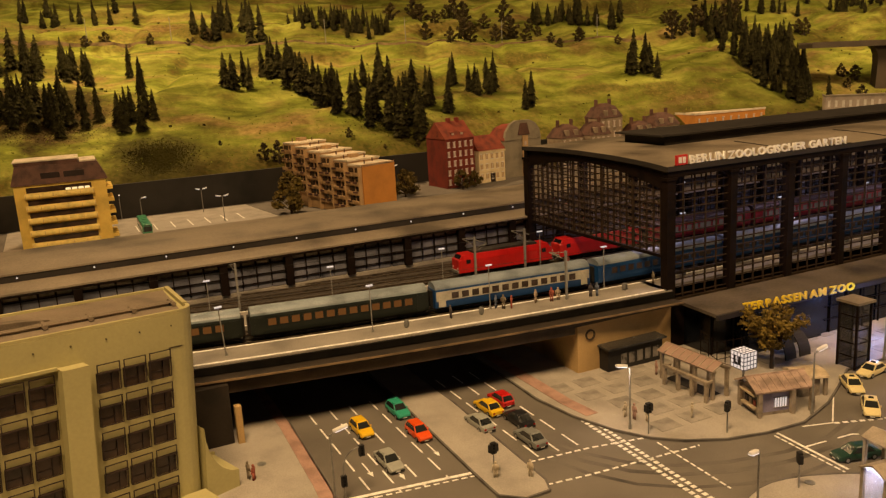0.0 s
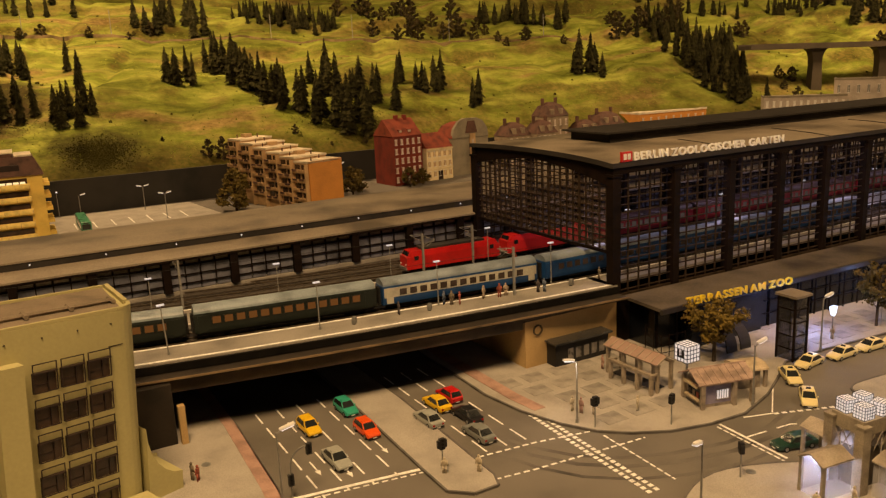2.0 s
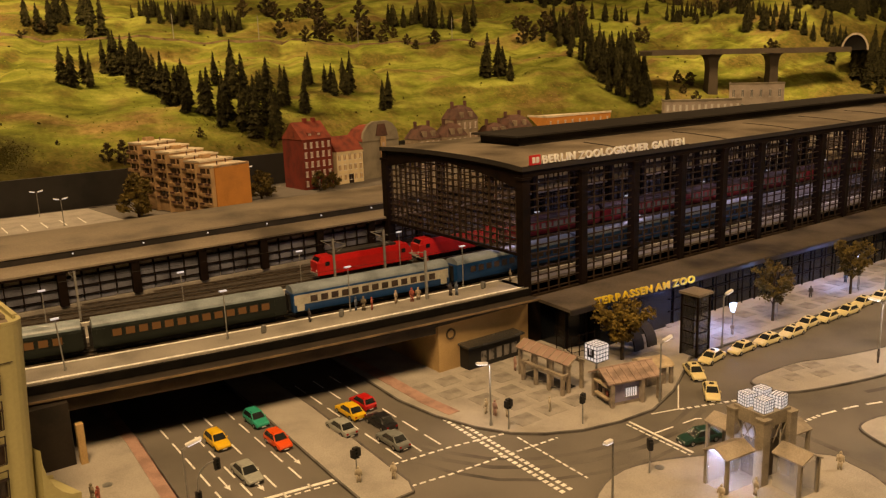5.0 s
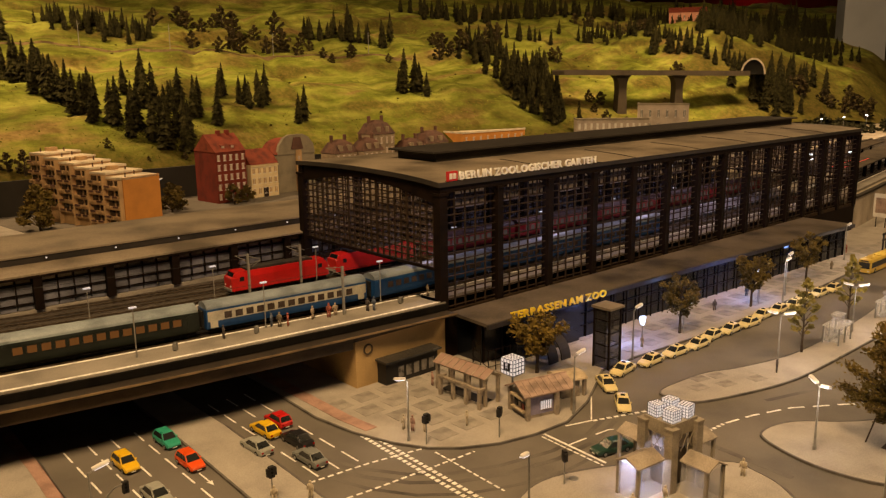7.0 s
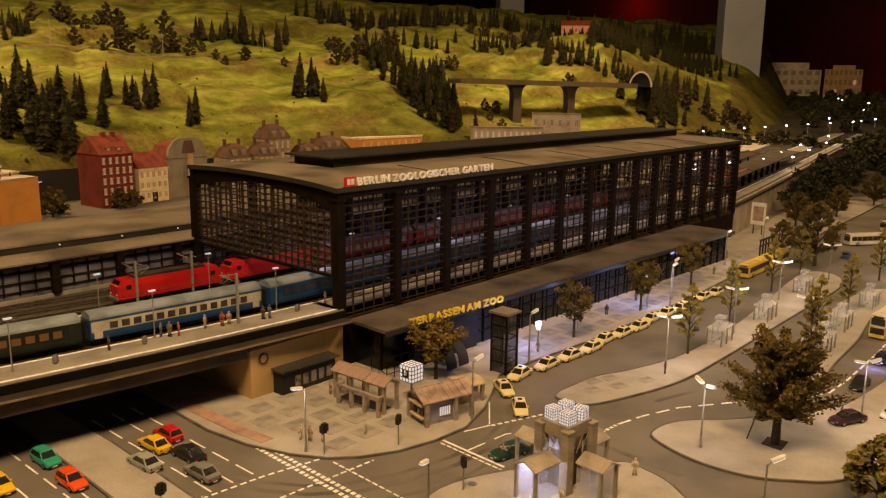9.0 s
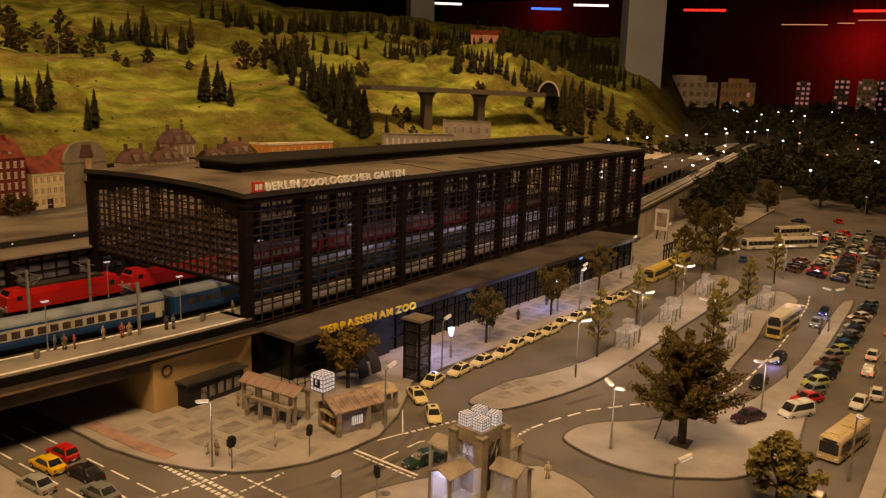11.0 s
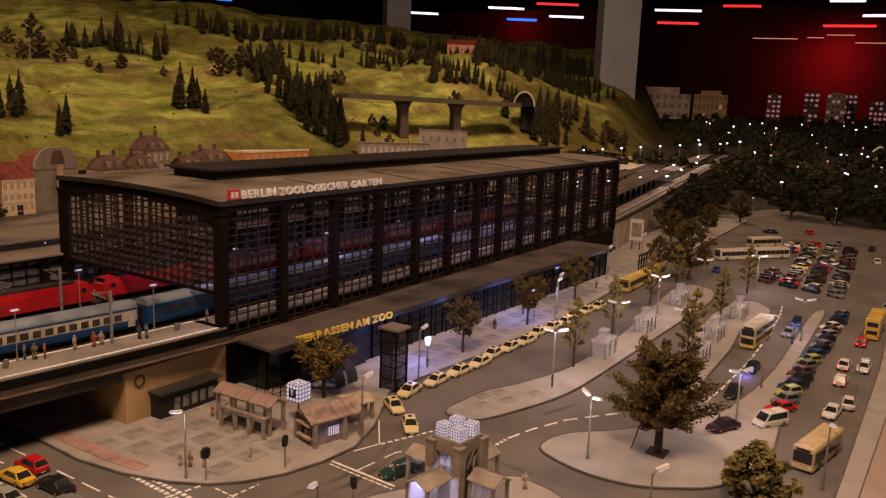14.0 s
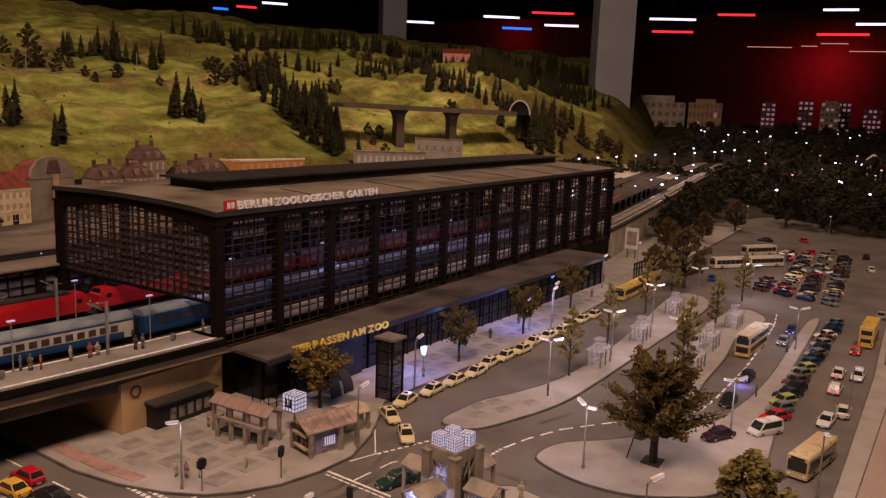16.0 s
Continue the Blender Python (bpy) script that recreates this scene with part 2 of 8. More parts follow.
# ---- mesh helpers ----
class Geo:
    def __init__(self):
        self.v, self.f = [], []

    def add(self, verts, faces, m=None):
        n = len(self.v)
        self.v += [tuple(m @ Vector(p)) if m else tuple(p) for p in verts]
        self.f += [tuple(i + n for i in face) for face in faces]
        return self

    def box(self, x0, x1, y0, y1, z0, z1, m=None):
        p = [(x, y, z) for z in (z0, z1) for y in (y0, y1) for x in (x0, x1)]
        return self.add(p, [(0, 2, 3, 1), (4, 5, 7, 6), (0, 1, 5, 4), (2, 6, 7, 3), (0, 4, 6, 2), (1, 3, 7, 5)], m)

    def cube(self, c, s, m=None):
        return self.box(c[0] - s[0] / 2, c[0] + s[0] / 2, c[1] - s[1] / 2, c[1] + s[1] / 2, c[2] - s[2] / 2, c[2] + s[2] / 2, m)

    def rings(self, rings, close=True, caps=True, m=None):
        k, verts, faces = len(rings[0]), [p for r in rings for p in r], []
        for i in range(len(rings) - 1):
            for j in range(k if close else k - 1):
                a, b = i * k + j, i * k + (j + 1) % k
                faces.append((a, b, b + k, a + k))
        if caps:
            faces += [tuple(range(k))[::-1], tuple(range((len(rings) - 1) * k, len(rings) * k))]
        return self.add(verts, faces, m)

    def rod(self, a, b, r0, r1=None, n=6, m=None):
        a, b = Vector(a), Vector(b)
        q = (b - a).to_track_quat("Z", "Y")
        r1 = r0 if r1 is None else r1
        ring = [Vector((math.cos(2 * math.pi * i / n), math.sin(2 * math.pi * i / n), 0)) for i in range(n)]
        return self.rings([[a + q @ (p * r0) for p in ring], [b + q @ (p * r1) for p in ring]], m=m)

    def prism(self, poly, z0, z1, m=None):
        return self.rings([[(x, y, z0) for x, y in poly], [(x, y, z1) for x, y in poly]], m=m)

    def along_x(self, profile, x0, x1, m=None):
        """A profile of (y, z), wound anticlockwise from +x, drawn out along x."""
        return self.rings([[(x0, y, z) for y, z in profile], [(x1, y, z) for y, z in profile]], m=m)

    def mesh(self, name, smooth=False):
        me = bpy.data.meshes.new(name)
        me.from_pydata(self.v, [], self.f)
        bm = bmesh.new()
        bm.from_mesh(me)
        bmesh.ops.recalc_face_normals(bm, faces=bm.faces)
        bm.to_mesh(me)
        bm.free()
        if smooth:
            me.shade_smooth()
        return me


def part(name, geo, mat, parent=None, label="", smooth=False):
    me = geo.mesh(name, smooth) if isinstance(geo, Geo) else geo
    if not me.materials:
        me.materials.append(mat)
    ob = new(name, me)
    if parent is not None:
        ob.parent = parent
    if label:
        ob["label"] = label
    return ob


def thing(name, label, category, at=(0, 0, 0), turn=0.0, group="", kind=""):
    ob = new(name)
    ob.empty_display_size = 0.01
    ob.matrix_world = pose(*at, 0, 0, turn)
    return tagged(ob, label, category, group, kind)


def solid(name, geo, mat, label, category, kind="", group="", smooth=False):
    return tagged(part(name, geo, mat, smooth=smooth), label, category, group, kind)

# ---- ground ----
solid("ground", Geo().prism([(-2.6, -0.86), (3.6, -0.86), (9.5, -0.86), (9.5, 6.0), (-2.6, 6.0)], -0.05, 0.0), ASPHALT, "grey asphalt ground sheet of the model town", "ground", "structure")
KERB_H = 0.0025


def pavement(name, outline, label):
    ob = solid(name, Geo().prism(outline, -0.001, KERB_H), PAVE, label, "pavement", "structure")
    n, rim = len(outline), Geo()
    c = [sum(p[i] for p in outline) / n for i in (0, 1)]
    for i in range(n):
        a, b = Vector((*outline[i], 0)), Vector((*outline[(i + 1) % n], 0))
        side = (b - a).normalized().cross(Vector((0, 0, 1))) * 0.0022
        rim.add([a - side * 0.2, b - side * 0.2, b + side, a + side, *[p + Vector((0, 0, KERB_H + 0.0006)) for p in (a - side * 0.2, b - side * 0.2, b + side, a + side)]],
                [(0, 1, 5, 4), (1, 2, 6, 5), (2, 3, 7, 6), (3, 0, 4, 7), (4, 5, 6, 7)])
    part("kerb", rim, KERB, ob)
    return ob


def smooth_loop(pts, n=5):
    """A rounded outline through a few corners (Catmull-Rom)."""
    out, k = [], len(pts)
    for i in range(k):
        p0, p1, p2, p3 = (Vector(pts[(i + j) % k]) for j in (-1, 0, 1, 2))
        for s in range(n):
            t = s / n
            q = 0.5 * (2 * p1 + (p2 - p0) * t + (2 * p0 - 5 * p1 + 4 * p2 - p3) * t * t + (3 * p1 - p0 - 3 * p2 + p3) * t ** 3)
            out.append((q.x, q.y))
    return out


plaza_line = [(-0.276, 0.68), (-0.277, 0.036), (-0.281, -0.055), (-0.271, -0.13), (-0.252, -0.19), (-0.228, -0.232), (-0.197, -0.26), (-0.154, -0.283), (-0.1, -0.296),
              (-0.042, -0.299), (0.03, -0.275), (0.085, -0.246), (0.145, -0.212), (0.235, -0.212), (0.39, -0.224), (0.61, -0.227), (0.89, -0.222), (1.2, -0.205), (1.7, -0.19),
              (2.3, -0.17), (2.7, -0.15), (2.7, 0.05), (0.0, 0.05), (-0.1, 0.68)]
plaza = pavement("pavement_plaza", plaza_line[::-1], "pale stone plaza pavement along the station front")
island_a = pavement("pavement_island_a", smooth_loop([(0.126, -0.336), (0.137, -0.378), (0.217, -0.410), (0.31, -0.432), (0.42, -0.438), (0.70, -0.438), (0.9, -0.438), (1.1, -0.438), (1.19, -0.424), (1.25, -0.395),
                                                      (1.265, -0.345), (1.18, -0.323), (0.9, -0.352), (0.66, -0.375), (0.44, -0.378), (0.31, -0.350), (0.25, -0.326), (0.174, -0.318), (0.14, -0.320)][::-1]), "pale pavement island between taxi lane and road")
island_b = pavement("pavement_island_b", smooth_loop([(0.36, -0.57), (0.475, -0.592), (0.565, -0.585), (0.74, -0.576), (0.92, -0.557), (1.07, -0.575), (1.14, -0.561), (1.184, -0.514), (1.10, -0.483),
                                                      (0.94, -0.478), (0.6, -0.505), (0.4, -0.535)]), "pale pavement island with bus shelters")
island_c = pavement("pavement_island_c", smooth_loop([(0.075, -0.571), (0.08, -0.629), (0.104, -0.672), (0.146, -0.7155), (0.25, -0.745), (0.37, -0.738), (0.66, -0.70), (1.15, -0.678), (1.2, -0.662), (1.1, -0.655), (0.657, -0.672), (0.42, -0.656),
                                                      (0.353, -0.633), (0.295, -0.596), (0.229, -0.552), (0.172, -0.5), (0.1175, -0.489), (0.093, -0.511)]), "pale traffic island with a large tree")
island_d = pavement("pavement_island_d", smooth_loop([(-0.30, -0.45), (-0.21, -0.385), (-0.11, -0.41), (0.004, -0.496), (0.01, -0.535), (-0.007, -0.58), (-0.06, -0.63), (-0.2, -0.68), (-0.33, -0.6)][::-1]), "pale pavement corner round the glass pavilion")
left_walk = pavement("pavement_left", [(-0.595, 0.68), (-0.598, 0.05), (-0.606, -0.15), (-0.62, -0.25), (-0.7, -0.4), (-1.4, -0.4), (-1.4, 0.68)], "pale pavement beside the underpass road")
median = pavement("pavement_median", [(-0.44, 0.68), (-0.443, 0.06), (-0.4513, -0.194), (-0.452, -0.252), (-0.43, -0.272), (-0.40, -0.271), (-0.392, -0.25), (-0.383, 0.0), (-0.39, 0.68)], "narrow median strip between the underpass lanes")
edge_walk = pavement("pavement_edge", [(0.0, -0.86), (3.2, -0.86), (3.2, -0.70), (1.6, -0.79), (0.8, -0.826), (0.3, -0.836), (0.0, -0.84)], "strip of pavement at the edge of the layout")

# ---- viaduct ----
DECK = 0.1


def edge_y(x):
    """The front edge of the viaduct, which bends away past the station hall."""
    return -0.010 - (0.06 * x - 0.084 * x * x if x < 0 else 0.0)


XS = [-1.9 + 0.1 * i for i in range(20)]


def sweep(profile, xs=XS):
    """A profile of (offset from the viaduct edge, z) carried along the bent line."""
    return Geo().rings([[(x, edge_y(x) + o, z) for o, z in profile] for x in xs])


def rect(o0, o1, z0, z1):
    return [(o0, z0), (o1, z0), (o1, z1), (o0, z1)]


# near-black colour holds the shade under the platform edge
NEARBLACK = material("shaded_edge_black", (0.007, 0.006, 0.005), 0.9, vary=0.2, spec=0.1)
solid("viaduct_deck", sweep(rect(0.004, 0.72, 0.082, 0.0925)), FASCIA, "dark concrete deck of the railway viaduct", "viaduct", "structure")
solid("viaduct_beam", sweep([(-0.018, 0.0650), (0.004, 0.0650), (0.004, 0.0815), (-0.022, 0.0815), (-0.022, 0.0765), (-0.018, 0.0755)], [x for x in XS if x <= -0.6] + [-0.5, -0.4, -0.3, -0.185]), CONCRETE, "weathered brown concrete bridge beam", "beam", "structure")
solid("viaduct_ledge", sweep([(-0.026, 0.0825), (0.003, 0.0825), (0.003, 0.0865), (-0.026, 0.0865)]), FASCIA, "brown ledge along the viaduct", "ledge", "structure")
# a lighter tan line along the ledge
LIP = material("tan_edge", (0.17, 0.115, 0.06), 0.8, vary=0.25, scale=30)
solid("viaduct_ledge_lip", sweep(rect(-0.0272, -0.0258, 0.0845, 0.0872)), LIP, "thin pale lip of the viaduct ledge", "ledge", "structure")
solid("viaduct_fascia", sweep(rect(-0.004, 0.0035, 0.0873, 0.0975)), NEARBLACK, "near-black fascia with the shade under the platform edge in its colour", "fascia", "structure")
solid("abutment_station", Geo().box(-0.179, -0.004, -0.0115, 0.72, -0.001, 0.0820), OCHRE, "ochre plastered bridge abutment", "abutment", "structure")
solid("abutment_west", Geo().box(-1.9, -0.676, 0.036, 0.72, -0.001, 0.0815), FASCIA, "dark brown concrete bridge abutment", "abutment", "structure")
# black panel added at the back so the underpass stays dark
solid("underpass_end", Geo().box(-0.676, -0.179, 0.70, 0.72, 0.0, 0.0815), BLACKISH, "black panel added to close the dark underpass", "wall", "structure")
solid("abutment_pilaster", Geo().box(-0.672, -0.664, 0.030, 0.040, KERB_H, 0.0525), OCHRE, "pale ochre pilaster of the bridge abutment", "pilaster", "structure")

# platforms and track bed
XL = XS + [0.0, 0.2, 1.45, 1.56, 1.7, 1.9, 2.1, 2.3, 2.7, 3.1, 3.6, 4.4, 5.4, 6.4]


def far_bend(x):
    return edge_y(x) + (0.17 * (x - 1.45) ** 2 / (x - 1.33) if x > 1.45 else 0.0)


def run(profile, xs=XL):
    return Geo().rings([[(x, far_bend(x) + o, z) for o, z in profile] for x in xs])


XP = XS + [-0.012]
platform_a = solid("platform_front", run(rect(0.0005, 0.064, 0.0930, DECK), XP), PLATFORM, "grey station platform with white edge lines", "platform", "structure")
for o in (0.003, 0.0585):
    part("edge_line", run(rect(o, o + 0.0044, DECK + 0.0003, DECK + 0.0009), XP), PAINT, platform_a)
XH = [-0.0118] + XL[21:]
platform_h = solid("platform_hall", run(rect(0.0225, 0.064, 0.0930, DECK), XH), PLATFORM, "grey station platform inside the hall with a white edge line", "platform", "structure")
part("edge_line", run(rect(0.0585, 0.0621, DECK + 0.0003, DECK + 0.0009), XH), PAINT, platform_h)
platform_b = solid("platform_middle", run(rect(0.150, 0.235, 0.0930, DECK)), PLATFORM, "grey middle platform with white edge lines", "platform", "structure")
for o in (0.152, 0.229):
    part("edge_line", run(rect(o, o + 0.003, DECK + 0.0003, DECK + 0.0009)), PAINT, platform_b)
solid("track_bed", run(rect(0.066, 0.148, 0.0927, 0.0945)), BALLAST, "dark gravel track bed", "track bed", "structure")
solid("track_bed", run(rect(0.237, 0.40, 0.0927, 0.0945)), BALLAST, "dark gravel track bed", "track bed", "structure")
for o in (0.088, 0.128, 0.27, 0.315, 0.36):
    track = thing("railway_track", "model railway track with steel rails", "railway track", kind="structure")
    for d in (-0.00825, 0.00825):
        part("rail", run(rect(o + d - 0.0006, o + d + 0.0006, 0.0955, 0.0978)), RAIL, track)
    ties = Geo()
    for i in range(430):
        x = -1.85 + i * 0.0125
        if x < 3.2:
            ties.box(x, x + 0.003, far_bend(x) + o - 0.014, far_bend(x) + o + 0.014, 0.0947, 0.0957)
    tagged(part("sleepers", ties, SLEEPER, track), kind="stuff")

# ---- station hall ----
COLS = [0.0, 0.127, 0.254, 0.38, 0.503, 0.622, 0.737, 0.841, 0.949, 1.049, 1.15, 1.243, 1.343, 1.449, 1.558]
HALL_Y = 0.40
ROOF_LINE = [(-0.006, 0.2905), (0.03, 0.2940), (0.07, 0.2965), (0.12, 0.2985), (0.17, 0.2995), (0.22, 0.3002), (0.28, 0.2998), (0.34, 0.2985), (0.38, 0.2968), (0.408, 0.2955)]


def roof_z(y):
    for (a, za), (b, zb) in zip(ROOF_LINE, ROOF_LINE[1:]):
        if y <= b:
            return za + (zb - za) * (y - a) / (b - a)
    return ROOF_LINE[-1][1]


DUSTY = glass("dusty_hall_glass", (0.34, 0.26, 0.19), 0.13, 0.4)
# bars lighter than the steel, the light on them put into the colour
LITBAR = material("lit_bar_brown", (0.030, 0.019, 0.0115), 0.7, vary=0.25, scale=60, bump=0.1, spec=0.15)
hall = thing("station_hall", "dark brown steel and glass railway station hall", "station hall")
part("roof", Geo().along_x(ROOF_LINE + [(y, z - 0.006) for y, z in ROOF_LINE[::-1]], -0.008, 1.566), ROOFING, hall, "grey felted arched roof")
part("roof_lantern", Geo().box(0.135, 1.5, 0.165, 0.275, 0.2975, 0.3155).box(0.12, 1.515, 0.155, 0.285, 0.3158, 0.319), ROOFDARK, hall)
part("roof_edge", Geo().box(-0.009, 1.567, -0.0085, -0.0062, 0.2838, 0.2912), ROOFDARK, hall)
part("roof_edge", Geo().rings([[(-0.0098, y, z + o) for o in (-0.0068, 0.0008)] + [(-0.0081, y, z + o) for o in (0.0008, -0.0068)] for y, z in ROOF_LINE]), ROOFDARK, hall)
for x in (0.254, 0.503, 0.737, 0.949, 1.15, 1.343):
    part("roof_seam", Geo().rings([[(x + dx, y, z + o) for dx, o in ((-0.0011, 0.0003), (0.0011, 0.0003), (0.0011, 0.0012), (-0.0011, 0.0012))] for y, z in ROOF_LINE if y < 0.16]), ROOFDARK, hall)
part("eave_beam", Geo().box(-0.006, 1.564, -0.006, 0.006, 0.274, 0.2842), STEEL, hall)
part("eave_beam", Geo().box(-0.006, 1.564, HALL_Y - 0.006, HALL_Y + 0.006, 0.275, 0.2885), STEEL, hall)


def bay(x0, x1, y, z0, z1, front):
    """The glazing bars of one bay with its rounded spandrel."""
    g, w = Geo(), x1 - x0
    nv = 5 if w > 0.11 else 4
    t = 0.0010
    for i in range(1, nv):
        x = x0 + w * i / nv
        g.box(x - t, x + t, y - 0.0012, y + 0.0012, z0, z1)
    nh = round((z1 - z0) / 0.0128)
    for j in range(1, nh):
        z = z0 + (z1 - z0) * j / nh
        g.box(x0, x1, y - 0.0009, y + 0.0009, z - t * 0.9, z + t * 0.9)
    g.box(x0, x1, y - 0.003, y + 0.003, z0, z0 + 0.007)
    return g


def spandrel(x, y, z, s):
    r, poly = 0.021, [(x, z)]
    for i in range(7):
        a = math.pi / 2 * i / 6
        poly.append((x + s * (r - r * math.sin(a)), z - (r - r * math.cos(a))))
    return Geo().rings([[(px, yy, pz) for px, pz in poly] for yy in (y - 0.003, y + 0.003)])


for side, y in ((0, 0.0), (1, HALL_Y)):
    z0, top = 0.0745, 0.274 if side == 0 else 0.275
    for i, x in enumerate(COLS):
        w = 0.0066 if 0 < i < 14 else 0.008
        part("column", Geo().box(x - w, x + w, y - 0.0075, y + 0.0075, z0 if side == 0 else DECK, top).box(x - w - 0.002, x + w + 0.002, y - 0.009, y + 0.009, top - 0.004, top), STEEL, hall)
    for x0, x1 in zip(COLS, COLS[1:]):
        part("glazing", bay(x0 + 0.0066, x1 - 0.0066, y, z0 if side == 0 else DECK, top, side == 0), LITBAR, hall)
        part("spandrel", spandrel(x0 + 0.0066, y, top, 1), STEEL, hall)
        part("spandrel", spandrel(x1 - 0.0066, y, top, -1), STEEL, hall)
for gx in (0.0, 1.558):
    g = Geo()
    zb = 0.152
    top = [(y, roof_z(y) - 0.0065) for y in [0.008 + 0.0384 * i for i in range(11)]]
    low = [(y, z - 0.012 - 0.020 * abs((y - 0.2) / 0.2) ** 1.5) for y, z in top]
    g.rings([[(gx + dx, y, z) for y, z in top + low[::-1]] for dx in (-0.004, 0.004)])
    part("gable_arch", g, STEEL, hall)
    g = Geo()
    for i in range(1, 24):
        y = HALL_Y * i / 24
        wide = 0.0026 if i % 5 == 0 else 0.0012
        g.box(gx - 0.0012, gx + 0.0012, y - wide, y + wide, zb, roof_z(y) - 0.012)
    for j in range(1, 12):
        z = zb + 0.0112 * j
        g.box(gx - 0.001, gx + 0.001, 0.0, HALL_Y, z - 0.0009, z + 0.0009)
    part("gable_glazing", g, LITBAR, hall)
    sheet = part("gable_glass", Geo().rings([[(gx + 0.0019 + d, y, z) for y, z in [(0.008, zb)] + [(y, z - 0.012) for y, z in top] + [(HALL_Y - 0.008, zb)]] for d in (0.0, 0.0004)]), DUSTY, hall, "dusty clear glazing")
    sheet.visible_shadow = False
    part("gable_sill", Geo().box(gx - 0.003, gx + 0.003, 0.005, HALL_Y - 0.005, zb - 0.005, zb), STEEL, hall)

# ---- terrace building at the foot of the hall ----
terrace = thing("terrace_building", "low restaurant building with a wide flat grey roof and dark glazing", "building")
part("roof", Geo().prism([(0.012, -0.009), (0.006, -0.098), (0.45, -0.104), (1.235, -0.138), (1.24, -0.009)], 0.0755, 0.0805), TERRACEROOF, terrace, "flat grey roof with dark edge")
part("roof_edge", Geo().prism([(0.004, -0.0985), (0.006, -0.102), (0.45, -0.108), (1.235, -0.142), (1.237, -0.1385), (0.45, -0.1045)], 0.0722, 0.0798), ROOFDARK, terrace)
part("glazed_front", Geo().prism([(0.03, -0.004), (0.03, -0.060), (0.24, -0.088), (0.45, -0.092), (1.225, -0.124), (1.225, -0.004)], KERB_H, 0.0752), DARKGLASS, terrace, "dark glazing")
part("glazed_bay", Geo().box(0.075, 0.232, -0.0945, -0.0575, KERB_H, 0.0735), DARKGLASS, terrace, "dark glazed entrance bay")
part("hall_base", Geo().box(-0.003, 1.566, -0.004, 0.4, 0.0, 0.0742), STEEL, terrace)

# ---- hill ----
def foot_y(x):
    return 2.07 - (0.25 * (x - 1.5) if x > 1.5 else 0.0)


def hill_z(x, y):
    s = max(y - foot_y(x), 0.0)
    rise = 0.115 + 0.10 * min(s / 0.35, 1) ** 0.8 + 0.325 * s - 0.02 * s * s
    rise += 0.28 * math.exp(-(x - 4.6) ** 2 / 0.5 - (y - 2.3) ** 2 / 0.35)
    n = noise.fractal(Vector((x * 0.9, y * 1.3, 0.3)), 0.95, 2.2, 4)
    m = noise.fractal(Vector((x * 4.0, y * 5.0, 1.7)), 0.9, 2.1, 4)
    gully = abs(noise.noise(Vector((x * 1.6 + 0.5 * y, y * 0.35, 4.0))))
    rise += min(s / 0.6, 1) * (0.065 * n + 0.004 * m - 0.05 * max(0.0, 0.22 - gully))
    u = (s + 0.30 * noise.noise(Vector((x * 0.8, y * 0.45, 7.0)))) / 0.58
    f = min(max((u - math.floor(u) - 0.55) / 0.45, 0.0), 1.0)
    rise += 0.045 * min(s / 0.5, 1) * (math.floor(u) + f * f * (3 - 2 * f) - u) * 0.58 / 0.4
    rise -= 0.022 * min(s / 0.6, 1) * max(0.0, 0.18 - abs(noise.noise(Vector((x * 2.3 - 0.8 * y, y * 0.3, 9.0))))) / 0.18
    end = x - (-0.82 + 2.85 * (y + 0.93))
    k = min(max((end + 1.0) / 2.3, 0), 1)
    return rise * (1 - k * k * (3 - 2 * k)) - 0.02 * k


def hill():
    nx, ny = 520, 210
    xs = [-2.6 + 14.0 * i / nx for i in range(nx + 1)]
    v, f = [], []
    for j in range(ny + 1):
        s = 4.6 * (j / ny) ** 1.35
        for x in xs:
            y = foot_y(x) + s
            v.append((x, y, hill_z(x, y)))
    for j in range(ny):
        for i in range(nx):
            a = j * (nx + 1) + i
            f.append((a, a + 1, a + nx + 2, a + nx + 1))
    g = Geo()
    g.v, g.f = v, f
    return g


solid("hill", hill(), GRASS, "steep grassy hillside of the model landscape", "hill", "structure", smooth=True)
solid("retaining_wall", Geo().box(-2.6, 1.5, 2.055, 2.069, 0.0, 0.119), BLACKISH, "black retaining wall at the foot of the hill", "wall", "structure")

# ---- lettering ----
def letters(parent, text, size, depth, mat, origin, turn, wide_by=1.0, spacing=1.0):
    """Each letter is a mesh of its own, standing upright along a line from origin."""
    x, dg = 0.0, None
    for ch in text:
        if ch == " ":
            x += size * 0.36 * spacing
            continue
        cu = bpy.data.curves.new("letter", "FONT")
        cu.body, cu.size, cu.extrude, cu.resolution_u, cu.offset = ch, size, depth, 3, size * 0.028
        tmp = new("letter_source", cu)
        dg = bpy.context.evaluated_depsgraph_get()
        me = bpy.data.meshes.new_from_object(tmp.evaluated_get(dg))
        bpy.data.objects.remove(tmp)
        bpy.data.curves.remove(cu)
        me.materials.clear()
        wide = wide_by * max(v.co.x for v in me.vertices)
        me.transform(pose(*origin, 0, 0, turn) @ pose(x, 0, 0, 90, 0, 0) @ Matrix.Diagonal((wide_by, 1, 1, 1)))
        part("letter", me, mat, parent)
        x += wide + size * 0.075 * spacing
    return x


